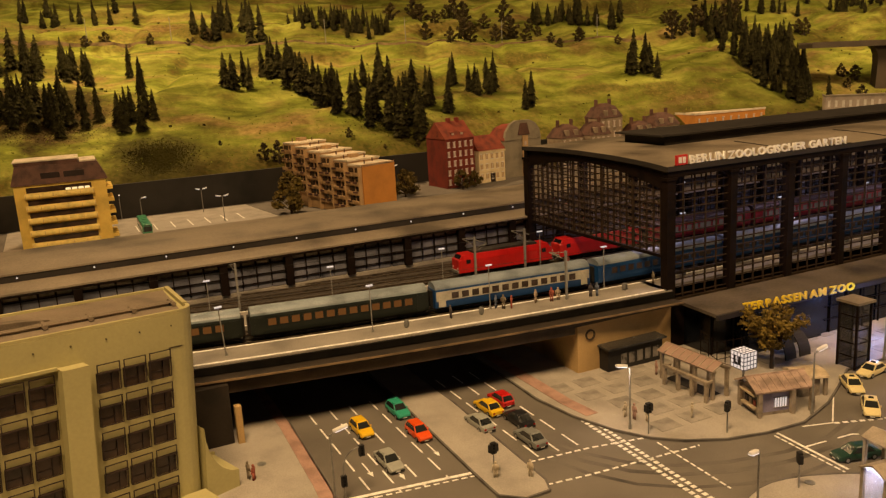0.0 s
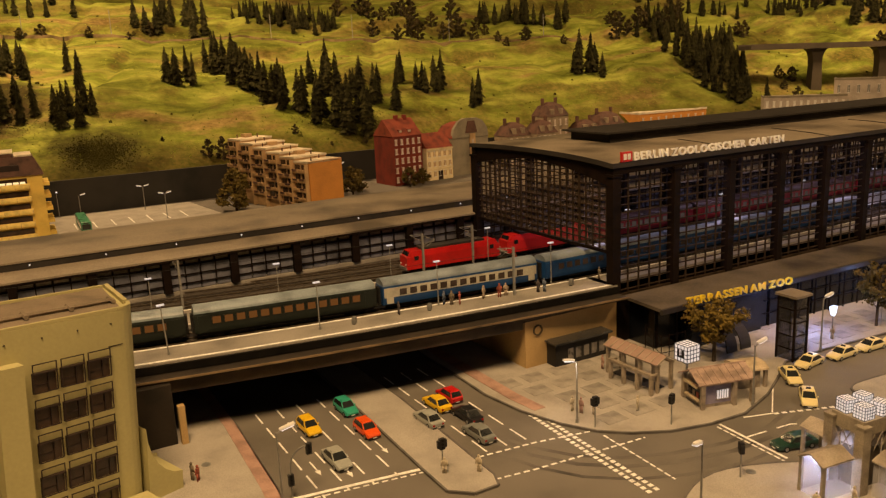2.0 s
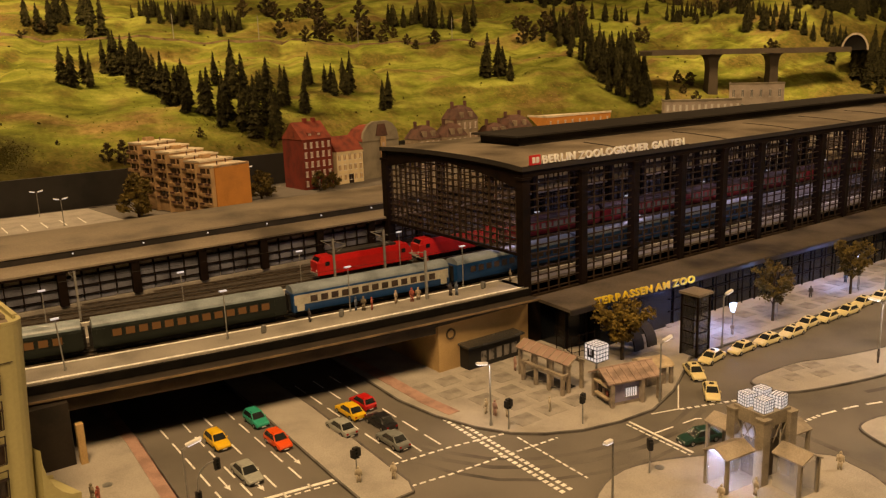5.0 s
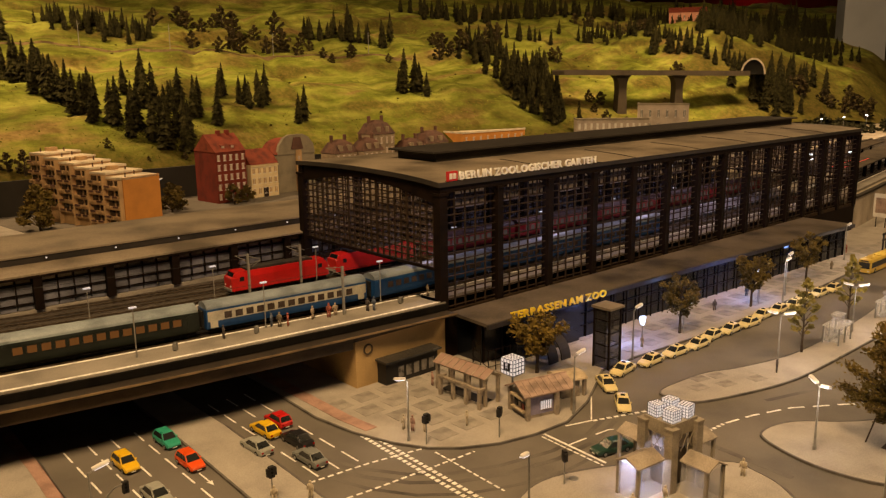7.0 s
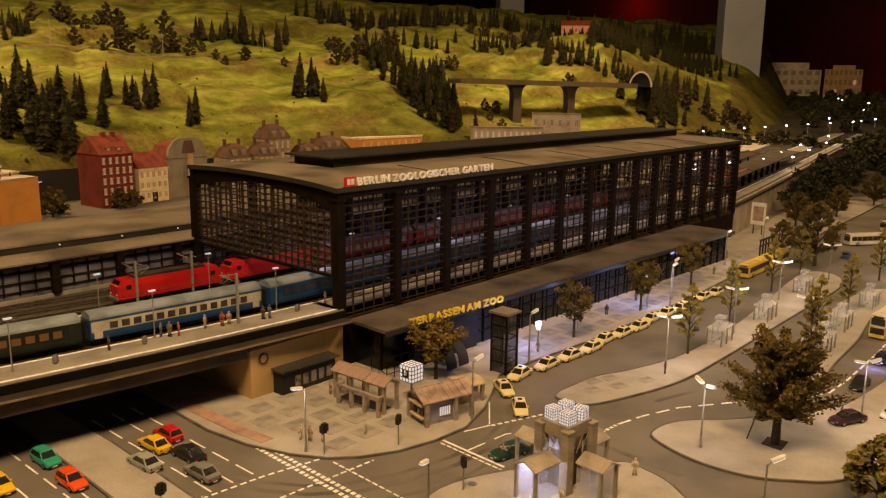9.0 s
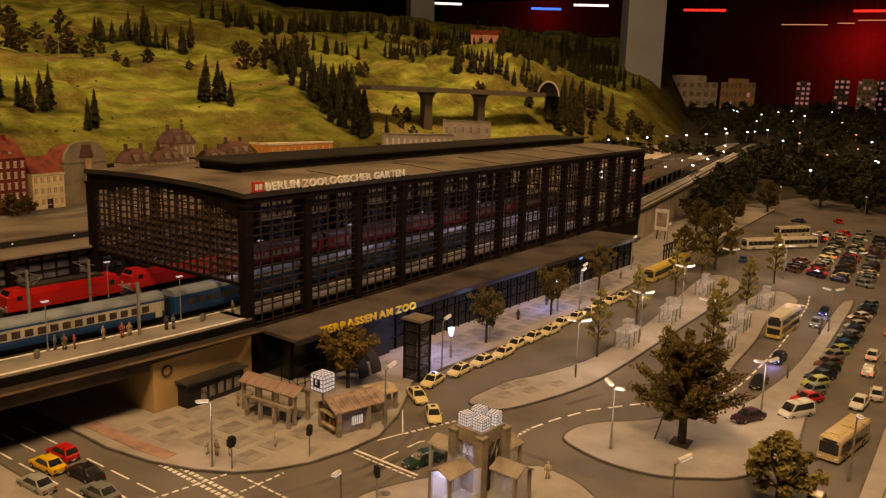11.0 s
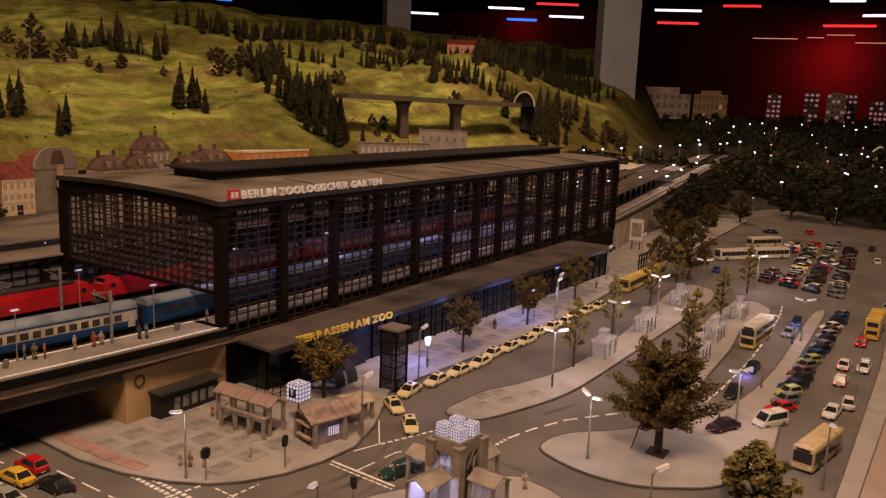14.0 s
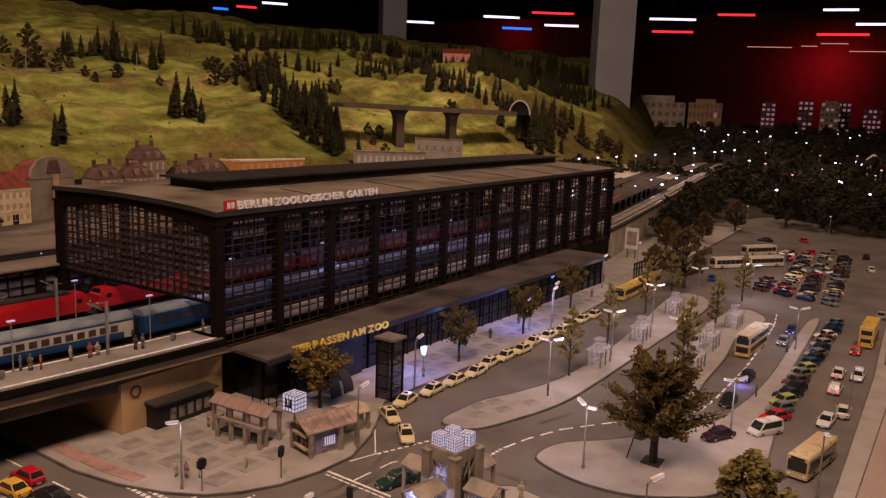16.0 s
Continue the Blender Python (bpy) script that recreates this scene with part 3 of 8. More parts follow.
station_sign = thing("station_sign", "white raised letters with a red square emblem on the roof edge", "sign")
part("emblem", Geo().box(0.008, 0.029, -0.009, -0.005, 0.2922, 0.3072), REDSIGN, station_sign, "red square panel")
part("emblem_mark", Geo().box(0.0115, 0.0175, -0.0096, -0.009, 0.2952, 0.3042).box(0.0195, 0.0255, -0.0096, -0.009, 0.2952, 0.3042), WHITE, station_sign)
SIGNWHITE = material("white_letters", (0.80, 0.79, 0.75), 0.5, vary=0.06)
w = letters(station_sign, "BERLIN", 0.0175, 0.0012, SIGNWHITE, (0.034, -0.0065, 0.2926), 0, 1.18)
letters(station_sign, "ZOOLOGISCHER GARTEN", 0.0172, 0.0012, SIGNWHITE, (0.034 + w + 0.005, -0.0065, 0.2918), 0, 1.21)
part("rail", Geo().box(0.006, 0.392, -0.0075, -0.0055, 0.2913, 0.2922), STEEL, station_sign)
terrace_sign = thing("terrace_sign", "yellow raised letters on the roof edge of the terrace building", "sign")
letters(terrace_sign, "TERRASSEN AM ZOO", 0.0165, 0.0013, YELLOWLETTER, (0.048, -0.1075, 0.0812), -4.5, 1.27)
part("rail", Geo().box(0.0, 0.21, -0.0008, 0.0008, 0.0, 0.0012, pose(0.048, -0.1068, 0.0802, 0, 0, -4.5)), STEEL, terrace_sign)

# ---- coaches ----
COACHGREEN = material("dark_green_coach_paint", (0.009, 0.013, 0.010), 0.4, vary=0.15, scale=40, bump=0.05)
COACHBLUE = material("blue_coach_paint", (0.008, 0.045, 0.15), 0.35, vary=0.15, scale=40, bump=0.05)
CREAM = material("cream_coach_paint", (0.42, 0.40, 0.33), 0.4, vary=0.12, scale=40, bump=0.05)
COACHROOF = material("silver_grey_coach_roof", (0.225, 0.27, 0.30), 0.4, vary=0.15, scale=30, bump=0.08)
BLUEROOF = material("blue_grey_coach_roof", (0.20, 0.24, 0.28), 0.45, vary=0.15, scale=30, bump=0.08)
WINBROWN = material("brown_coach_window", (0.05, 0.035, 0.028), 0.2, vary=0.2, scale=60, bump=0)
AMBER = glow("amber_lit_window", (1.0, 0.36, 0.06), 0.08, 0.04)
DIMWIN = glow("dim_lit_window", (0.55, 0.42, 0.30), 0.06, 0.1)
REDPAINT = material("bright_red_loco_paint", (0.42, 0.010, 0.008), 0.35, vary=0.08, scale=40, bump=0.05)
REDDARK = material("wine_red_coach_paint", (0.22, 0.008, 0.008), 0.4, vary=0.1, scale=40, bump=0.05)
REDBROWN = material("dull_red_brown_roof", (0.050, 0.022, 0.020), 0.6, vary=0.2, scale=30)
UNDER = material("black_underframe", (0.012, 0.011, 0.010), 0.7, vary=0.2)
RAILTOP = 0.0978


def bogie(parent, x):
    b = part("bogie", Geo().box(x - 0.016, x + 0.016, -0.012, 0.012, 0.003, 0.0085), UNDER, parent)
    for dx in (-0.0105, 0.0105):
        for y in (-0.0098, 0.0078):
            part("wheel", Geo().rod((x + dx, y, 0.0052), (x + dx, y + 0.002, 0.0052), 0.0052, n=12), UNDER, b)


def coach(length, paint, roof, pane, label, band=None):
    c = thing("railway_coach", label, "railway coach")
    h = length / 2
    body = [(-0.0155, 0.0085), (0.0155, 0.0085), (0.0163, 0.014), (0.0163, 0.033), (0.0152, 0.0365), (-0.0152, 0.0365), (-0.0163, 0.033), (-0.0163, 0.014)]
    part("body", Geo().along_x(body, -h, h), paint, c)
    arc = [(0.0157 * math.cos(math.pi * i / 12), 0.0366 + 0.0095 * math.sin(math.pi * i / 12) ** 0.8) for i in range(13)]
    part("roof", Geo().along_x(arc, -h + 0.001, h - 0.001), roof, c, smooth=False)
    part("underframe", Geo().box(-h + 0.004, h - 0.004, -0.0125, 0.0125, 0.005, 0.0084), UNDER, c)
    for x in (-h + 0.032, h - 0.032):
        bogie(c, x)
    for x in (-h, h):
        s = 1 if x > 0 else -1
        part("gangway", Geo().box(min(x, x + s * 0.0035), max(x, x + s * 0.0035), -0.0065, 0.0065, 0.009, 0.034), UNDER, c)
    if band:
        part("window_band", Geo().box(-h + 0.002, h - 0.002, -0.01655, -0.0164, 0.0192, 0.0338), band, c, "pale cream window band")
    n = int((length - 0.042) / 0.0165)
    for i in range(n):
        x = (i - (n - 1) / 2) * 0.0165
        for y in (-0.01665,):
            g = Geo().box(x - 0.0056, x + 0.0056, y, y + 0.0002, 0.0208, 0.0305)
            wnd = part("window", g, pane, c)
            if y < 0:
                part("window_frame", Geo().box(x - 0.0066, x + 0.0066, y - 0.0003, y + 0.0002, 0.0202, 0.0208).box(x - 0.0066, x + 0.0066, y - 0.0003, y + 0.0002, 0.0305, 0.0311)
                     .box(x - 0.0066, x - 0.0056, y - 0.0003, y + 0.0002, 0.0208, 0.0305).box(x + 0.0056, x + 0.0066, y - 0.0003, y + 0.0002, 0.0208, 0.0305), band or paint, wnd)
    for x in (-h + 0.011, h - 0.011):
        part("door", Geo().box(x - 0.0055, x + 0.0055, -0.0169, -0.0163, 0.010, 0.0335), band or paint, c)
    return c


def put_on_track(c, x, offset):
    slope = (edge_y(x + 0.05) - edge_y(x - 0.05)) / 0.1
    c.matrix_world = pose(x, edge_y(x) + offset, RAILTOP, 0, 0, math.degrees(math.atan(slope)))
    return c


NEAR = 0.096
green = put_on_track(coach(0.258, COACHGREEN, COACHROOF, AMBER, "dark green railway coach with amber lit windows and silver roof"), -0.755, NEAR)
for x in (-0.49, -1.02, -1.285):
    copy_thing(green, put_on_track(green, x, NEAR).matrix_world.copy())
put_on_track(green, -0.755, NEAR)
blue = put_on_track(coach(0.262, COACHBLUE, BLUEROOF, WINBROWN, "blue railway coach with a pale band and blue-grey roof", CREAM), -0.222, NEAR)
dark_blue = coach(0.262, COACHBLUE, BLUEROOF, WINBROWN, "dark blue railway coach inside the station hall")
dark_blue.matrix_world = pose(0.05, edge_y(0.05) + NEAR, RAILTOP)
for x in (0.32, 0.59):
    copy_thing(dark_blue, pose(x, edge_y(x) + NEAR, RAILTOP))

# ---- electric locomotives ----
def locomotive(length, label):
    c = thing("electric_locomotive", label, "locomotive")
    h = length / 2
    def ring(x, top, w=0.0163):
        return [(x, -w, 0.0085), (x, w, 0.0085), (x, w, 0.030), (x, w * 0.86, top), (x, -w * 0.86, top), (x, -w, 0.030)]
    part("body", Geo().rings([ring(-h, 0.0305, 0.0145), ring(-h + 0.003, 0.032, 0.0158), ring(-h + 0.009, 0.0395), ring(h - 0.009, 0.0395), ring(h - 0.003, 0.032, 0.0158), ring(h, 0.0305, 0.0145)]), REDPAINT, c)
    part("roof", Geo().box(-h + 0.03, h - 0.03, -0.0115, 0.0115, 0.0395, 0.0432), ROOFDARK, c, "dark grey roof")
    part("underframe", Geo().box(-h + 0.005, h - 0.005, -0.0135, 0.0135, 0.0045, 0.0084), UNDER, c)
    for x in (-h + 0.04, h - 0.04):
        bogie(c, x)
    for s in (-1, 1):
        x = s * (h - 0.0055)
        part("windscreen", Geo().add([(x + s * 0.0026, -0.0118, 0.0325), (x + s * 0.0026, 0.0118, 0.0325), (x - s * 0.0012, 0.0105, 0.0385), (x - s * 0.0012, -0.0105, 0.0385),
                                      (x + s * 0.0020, -0.0118, 0.0323), (x + s * 0.0020, 0.0118, 0.0323), (x - s * 0.0018, 0.0105, 0.0383), (x - s * 0.0018, -0.0105, 0.0383)],
                                     [(0, 1, 2, 3), (4, 5, 6, 7), (0, 1, 5, 4), (1, 2, 6, 5), (2, 3, 7, 6), (3, 0, 4, 7)]), DARKGLASS, c)
        for y in (-0.0105, 0.0105):
            part("headlight", Geo().rod((s * (h - 0.0004), y, 0.0165), (s * (h + 0.0006), y, 0.0165), 0.0016, n=10), WHITE, c)
        part("buffer_beam", Geo().box(min(s * h, s * (h + 0.002)), max(s * h, s * (h + 0.002)), -0.0145, 0.0145, 0.0085, 0.0125), GREYPAINT, c)
        part("side_window", Geo().box(s * (h - 0.018) - 0.004, s * (h - 0.018) + 0.004, -0.0166, -0.0161, 0.024, 0.031), DARKGLASS, c)
        part("pantograph", Geo().rod((s * 0.05, -0.007, 0.0435), (s * 0.03, 0, 0.052), 0.0006, n=4).rod((s * 0.05, 0.007, 0.0435), (s * 0.03, 0, 0.052), 0.0006, n=4)
             .rod((s * 0.03, 0, 0.052), (s * 0.048, 0, 0.0585), 0.0006, n=4).rod((s * 0.048, -0.011, 0.0585), (s * 0.048, 0.011, 0.0585), 0.0007, n=4), GREYPAINT, c)
    return c


loco = locomotive(0.185, "bright red electric locomotive with dark roof")
loco.matrix_world = pose(-0.137, 0.275, RAILTOP, 0, 0, -3)
loco_b = copy_thing(loco, pose(0.065, 0.270, RAILTOP, 0, 0, -1))
for i in range(5):
    x = 0.30 + 0.268 * i
    if i == 0:
        red = coach(0.26, REDDARK, REDBROWN, DIMWIN, "wine red railway coach with lit windows")
        red.matrix_world = pose(x, 0.262, RAILTOP)
    else:
        copy_thing(red, pose(x, 0.262, RAILTOP))

# ---- platform furniture ----
POST = material("galvanised_post", (0.26, 0.255, 0.24), 0.5, 0.3, vary=0.12, scale=80)


def platform_lamp():
    c = thing("platform_lamp", "slim grey platform lamp with a flat white head", "lamp", group="platform lamps")
    part("pole", Geo().rod((0, 0, 0), (0, 0, 0.066), 0.0010, 0.0007), POST, c)
    part("base", Geo().rod((0, 0, 0), (0, 0, 0.004), 0.002, 0.0016), POST, c)
    part("head", Geo().cube((0, 0, 0.0675), (0.0095, 0.0042, 0.0018)), LAMPDIM, c, "white lamp head")
    return c


lamp = platform_lamp()
lamp.matrix_world = pose(-0.664, 0.096, DECK, 0, -3, 0)
for x, y, z in ((-0.465, 0.073, DECK), (-0.278, 0.070, DECK), (-0.077, 0.060, DECK), (-0.475, 0.215, DECK), (-0.285, 0.215, DECK), (-0.09, 0.225, DECK), (-0.655, 0.25, DECK), (-0.86, 0.14, DECK),
                (0.2, 0.19, DECK), (0.45, 0.19, DECK), (0.7, 0.19, DECK), (0.95, 0.19, DECK), (1.2, 0.19, DECK), (1.45, 0.19, DECK), (0.3, 0.03, DECK), (0.8, 0.03, DECK), (1.3, 0.03, DECK)):
    copy_thing(lamp, pose(x, y, z))


bright = thing("platform_lamp", "tall platform lamp with two bright white heads past the hall", "lamp", (1.745, 0.215, DECK))
part("pole", Geo().rod((0, 0, 0), (0, 0, 0.092), 0.0011, 0.0008), POST, bright)
BRIGHT = glow("bright_lamp_white", (0.95, 0.97, 1.0), 4.0)
for z, dx in ((0.090, -0.006), (0.074, 0.007)):
    part("head", Geo().cube((dx, -0.004, z), (0.019, 0.007, 0.005)), BRIGHT, bright, "bright white lamp head")
    part("arm", Geo().rod((0, 0, z - 0.003), (dx, -0.004, z - 0.002), 0.0006, n=5), POST, bright)


def mast():
    c = thing("catenary_mast", "grey-green lattice mast carrying overhead wire arms", "mast", group="catenary masts")
    part("post", Geo().box(-0.0016, 0.0016, -0.0016, 0.0016, 0, 0.076), POST, c)
    part("bracket", Geo().rod((0, 0, 0.062), (0.0, 0.045, 0.0655), 0.0006, n=4).rod((0, 0, 0.074), (0, 0.045, 0.0655), 0.0005, n=4).rod((0, 0.02, 0.064), (0, 0.036, 0.054), 0.0005, n=4), POST, c)
    part("insulator", Geo().rod((0, 0.004, 0.0625), (0, 0.009, 0.0628), 0.0013, n=8), BARK, c)
    return c


m0 = mast()
m0.matrix_world = pose(-0.159, 0.044, DECK)
for x, y, a in ((-0.115, 0.235, 0), (-0.215, 0.232, 0), (-0.60, 0.31, 0), (0.12, 0.145, 0), (0.4, 0.145, 0)):
    copy_thing(m0, pose(x, y, DECK - 0.002, 0, 0, a))
for o in (0.096, 0.275):
    solid("contact_wire", Geo().rings([[(x, edge_y(x) + o + dy, 0.1555 + dz) for dy, dz in ((0.0003, 0), (0, 0.0003), (-0.0003, 0), (0, -0.0003))] for x in (-1.2, -0.6, -0.3, 0.0, 1.4)]), UNDER, "thin dark overhead contact wire", "wire", "structure")

FIGURE_COLOURS = [material("figure_paint", c, 0.7, vary=0.2, scale=300) for c in ((0.06, 0.05, 0.05), (0.30, 0.08, 0.05), (0.10, 0.12, 0.17), (0.33, 0.26, 0.19), (0.16, 0.13, 0.09))]


def figurine_mesh(k):
    """A plain painted shape about two centimetres tall."""
    g, s = Geo(), 1.0 + 0.06 * (k % 3)
    for dx in (-0.0016, 0.0016):
        g.rod((dx, 0, 0), (dx * 0.8, 0, 0.0095 * s), 0.0011, 0.0014, 6)
    g.rings([[(1.0 * w * math.cos(a), 0.65 * w * math.sin(a), z * s) for a in [2 * math.pi * i / 8 for i in range(8)]] for w, z in ((0.0024, 0.0088), (0.0026, 0.012), (0.0031, 0.0155), (0.0012, 0.0168))])
    for s2 in (-1, 1):
        g.rod((s2 * 0.003, 0, 0.0153 * s), (s2 * 0.0036, -0.0008, 0.0088 * s), 0.0009, 0.0007, 5)
    g.rings([[(w * math.cos(a), w * math.sin(a), z * s) for a in [2 * math.pi * i / 8 for i in range(8)]] for w, z in ((0.0007, 0.0166), (0.0015, 0.0175), (0.0016, 0.0187), (0.0008, 0.0198))])
    return g.mesh("figurine", True)


FIGURES = [figurine_mesh(k) for k in range(3)]
spots = [(-0.346, 0.066, DECK), (-0.269, 0.069, DECK), (-0.261, 0.060, DECK), (-0.25, 0.055, DECK), (-0.206, 0.058, DECK), (-0.183, 0.049, DECK), (-0.170, 0.051, DECK), (-0.121, 0.035, DECK), (-0.112, 0.031, DECK), (0.001, 0.036, DECK),
         (-0.216, -0.168, KERB_H), (-0.211, -0.180, KERB_H), (-0.201, -0.192, KERB_H), (-0.148, -0.216, KERB_H), (-0.089, -0.078, KERB_H), (-0.436, -0.217, KERB_H), (-0.402, -0.236, KERB_H), (-0.011, -0.531, KERB_H),
         (-0.165, -0.49, KERB_H), (-0.128, -0.505, KERB_H), (-0.682, -0.0685, KERB_H), (-0.677, -0.0745, KERB_H), (0.28, -0.19, KERB_H), (0.56, -0.16, KERB_H), (0.70, -0.15, KERB_H), (0.33, -0.40, KERB_H),
         (-0.30, 0.20, DECK), (-0.22, 0.19, DECK), (-0.05, 0.2, DECK), (0.1, 0.19, DECK), (0.5, 0.2, DECK), (-0.42, 0.21, DECK), (0.71, -0.52, KERB_H), (0.86, -0.665, KERB_H), (0.55, -0.675, KERB_H), (0.97, -0.66, KERB_H), (1.05, -0.17, KERB_H), (1.25, -0.12, KERB_H)]
PALEFIGURE = material("cream_figure_paint", (0.46, 0.40, 0.30), 0.6, vary=0.2, scale=200)
rnd = random.Random(4)
for i, p in enumerate(spots):
    me = FIGURES[i % 3].copy()
    me.materials.append(FIGURE_COLOURS[(i * 7 + i // 5) % 5] if not 10 <= i < 20 else (REDPAVE if i in (11, 14) else PALEFIGURE))
    ob = tagged(new("figurine", me), "tiny painted standing figurine of plain shape", "figurine", "figurines")
    ob.matrix_world = pose(*p, 0, 0, rnd.uniform(0, 360))


def bench_box(x, y, z, turn):
    c = thing("luggage_trolley", "small grey luggage box standing on the platform", "luggage", (x, y, z), turn)
    part("body", Geo().box(-0.0045, 0.0045, -0.0028, 0.0028, 0.0012, 0.0085).box(-0.0038, 0.0038, -0.0022, 0.0022, 0.0085, 0.0102), GREYPAINT, c)
    part("handle", Geo().rod((-0.0045, 0, 0.009), (-0.0062, 0, 0.0115), 0.0004, n=4), POST, c)
    part("foot", Geo().box(-0.004, 0.004, -0.002, 0.002, 0, 0.0012), UNDER, c)


for x, y in ((-0.416, 0.066), (-0.3, 0.057), (-0.057, 0.034)):
    bench_box(x, y, DECK, rnd.uniform(0, 60))

# ---- suburban platform canopy behind the main line ----
canopy = thing("platform_canopy", "long two-stepped grey platform canopy with dark glazed screens", "canopy")
x0, x1 = -1.9, 1.56
part("lower_roof", Geo().along_x([(0.398, 0.1595), (0.456, 0.1655), (0.456, 0.1625), (0.398, 0.1565)], x0, x1), ROOFING, canopy, "grey felted lower roof")
part("upper_roof", Geo().along_x([(0.450, 0.1795), (0.55, 0.1830), (0.657, 0.1795), (0.657, 0.1765), (0.450, 0.1765)], x0, x1), ROOFING, canopy, "grey felted upper roof")
part("fascia", Geo().box(x0, x1, 0.4515, 0.456, 0.1655, 0.1763), ROOFDARK, canopy)
part("edge_beam", Geo().box(x0, x1, 0.3985, 0.4015, 0.1525, 0.1563), STEEL, canopy)
part("back_wall", Geo().box(x0, x1, 0.60, 0.61, DECK, 0.1763), CONCRETE, canopy)
for i in range(31):
    x = x0 + 0.06 + 0.1125 * i
    part("pillar", Geo().box(x - 0.0065, x + 0.0065, 0.400, 0.410, DECK, 0.1522), STEEL, canopy)
    part("canopy_lamp", Geo().rod((x + 0.03, 0.4497, 0.1715), (x + 0.03, 0.4513, 0.1715), 0.0014, n=8), LAMPDIM, canopy, "small round lamp")
PANE = material("blue_grey_pane", (0.125, 0.130, 0.165), 0.3, vary=0.3, scale=25, bump=0)
# tan colour stands for the lit view through the clerestory openings
VIEWTAN = material("lit_view_tan", (0.42, 0.34, 0.22), 0.4, vary=0.3, scale=30, bump=0)
for i in range(30):
    x = x0 + 0.06 + 0.1125 * i
    grid, clear = Geo(), Geo()
    for z in (0.1115, 0.1265, 0.1425):
        grid.box(x + 0.006, x + 0.1065, 0.4075, 0.4095, z - 0.0009, z + 0.0009)
    for k in range(1, 4):
        xx = x + 0.006 + 0.1005 * k / 4
        grid.box(xx - 0.0009, xx + 0.0009, 0.4066, 0.4074, 0.1105, 0.1522)
    part("screen_grid", grid, STEEL, canopy)
    for k in range(4):
        xx = x + 0.006 + 0.1005 * k / 4
        part("pane", Geo().box(xx + 0.001, xx + 0.0241, 0.4105, 0.4112, 0.1012, 0.1410), PANE, canopy)
        clear.box(xx + 0.002, xx + 0.0231, 0.4105, 0.4112, 0.1450, 0.1495)
    part("clerestory", clear, VIEWTAN, canopy, "tan plates for the lit view through the clerestory openings")
solid("suburban_platform", Geo().box(x0, x1, 0.404, 0.66, 0.0932, DECK), PLATFORM, "grey suburban platform under its canopy", "platform", "structure")

# ---- road markings ----
def dashes(name, points, length, gap, width, label="worn white road marking"):
    """Painted dashes of one line that follows some points."""
    g, carry = Geo(), 0.0
    pts = [Vector((*p, 0)) for p in points]
    for a, b in zip(pts, pts[1:]):
        d, full = (b - a).normalized(), (b - a).length
        side, s = d.cross(Vector((0, 0, 1))) * width / 2, -carry
        while s < full:
            p, q = a + d * max(s, 0), a + d * min(s + length, full)
            if (q - p).length > 0.0004 and s + length > 0:
                g.add([p - side + Vector((0, 0, z)) for z in (0.0002, 0.0006)] + [p + side + Vector((0, 0, z)) for z in (0.0006, 0.0002)]
                      + [q - side + Vector((0, 0, z)) for z in (0.0002, 0.0006)] + [q + side + Vector((0, 0, z)) for z in (0.0006, 0.0002)],
                      [(0, 1, 2, 3), (4, 7, 6, 5), (1, 5, 6, 2), (0, 4, 5, 1), (3, 2, 6, 7)])
            s += length + gap
        carry = (full - s) % (length + gap) if gap else 0.0
    return solid(name, g, PAINT, label, "road marking", "structure")


for x in (-0.5675, -0.5385, -0.510, -0.4795):
    dashes("lane_marking", [(x, 0.07), (x - 0.001, -0.188)], 0.0335, 0.0165, 0.0022)
for x in (-0.366, -0.3375, -0.3095):
    dashes("lane_marking", [(x, 0.09), (x - 0.001, -0.206)], 0.0345, 0.016, 0.0022)
dashes("stop_line", [(-0.60, -0.170), (-0.450, -0.1905)], 1.0, 0.0, 0.005)
dashes("crossing_marking", [(-0.60, -0.178), (-0.450, -0.1985)], 0.007, 0.004, 0.0024)
dashes("crossing_marking", [(-0.395, -0.2015), (-0.304, -0.2105), (-0.19, -0.233)], 0.0075, 0.0045, 0.0028)
dashes("crossing_marking", [(-0.395, -0.2575), (-0.344, -0.264), (-0.19, -0.2745)], 0.0075, 0.0045, 0.0028)
for o in (0.0, 0.0105):
    dashes("crossing_marking", [(-0.2652 + o, -0.134), (-0.270 + o, -0.25), (-0.2744 + o, -0.374)], 0.0055, 0.0035, 0.0055)
dashes("crossing_marking", [(-0.2265, -0.2425), (-0.2324, -0.367)], 0.0085, 0.0035, 0.0024)
dashes("stop_line", [(-0.090, -0.300), (-0.096, -0.403)], 1.0, 0.0, 0.0034)
dashes("crossing_marking", [(-0.098, -0.303), (-0.104, -0.405)], 0.008, 0.003, 0.0024)
dashes("stop_line", [(-0.051, -0.303), (-0.012, -0.3155)], 1.0, 0.0, 0.0022)
dashes("crossing_marking", [(-0.012, -0.317), (0.064, -0.346), (0.10, -0.36)], 0.0065, 0.0045, 0.004)
dashes("edge_marking", [(-0.010, -0.313), (0.053, -0.263)], 1.0, 0.0, 0.0018)
dashes("lane_marking", [(-0.09, -0.342), (-0.02, -0.348), (0.06, -0.40)], 0.03, 0.018, 0.0022)
dashes("crossing_marking", [(0.045, -0.43), (0.075, -0.4385), (0.105, -0.4405)], 0.0055, 0.004, 0.0045)
dashes("lane_marking", [(0.11, -0.441), (0.159, -0.453), (0.22, -0.476), (0.286, -0.521), (0.36, -0.585), (0.43, -0.618), (0.50, -0.6225), (0.7, -0.6225), (0.87, -0.614), (1.09, -0.597), (1.2, -0.58)], 0.024, 0.013, 0.0032)
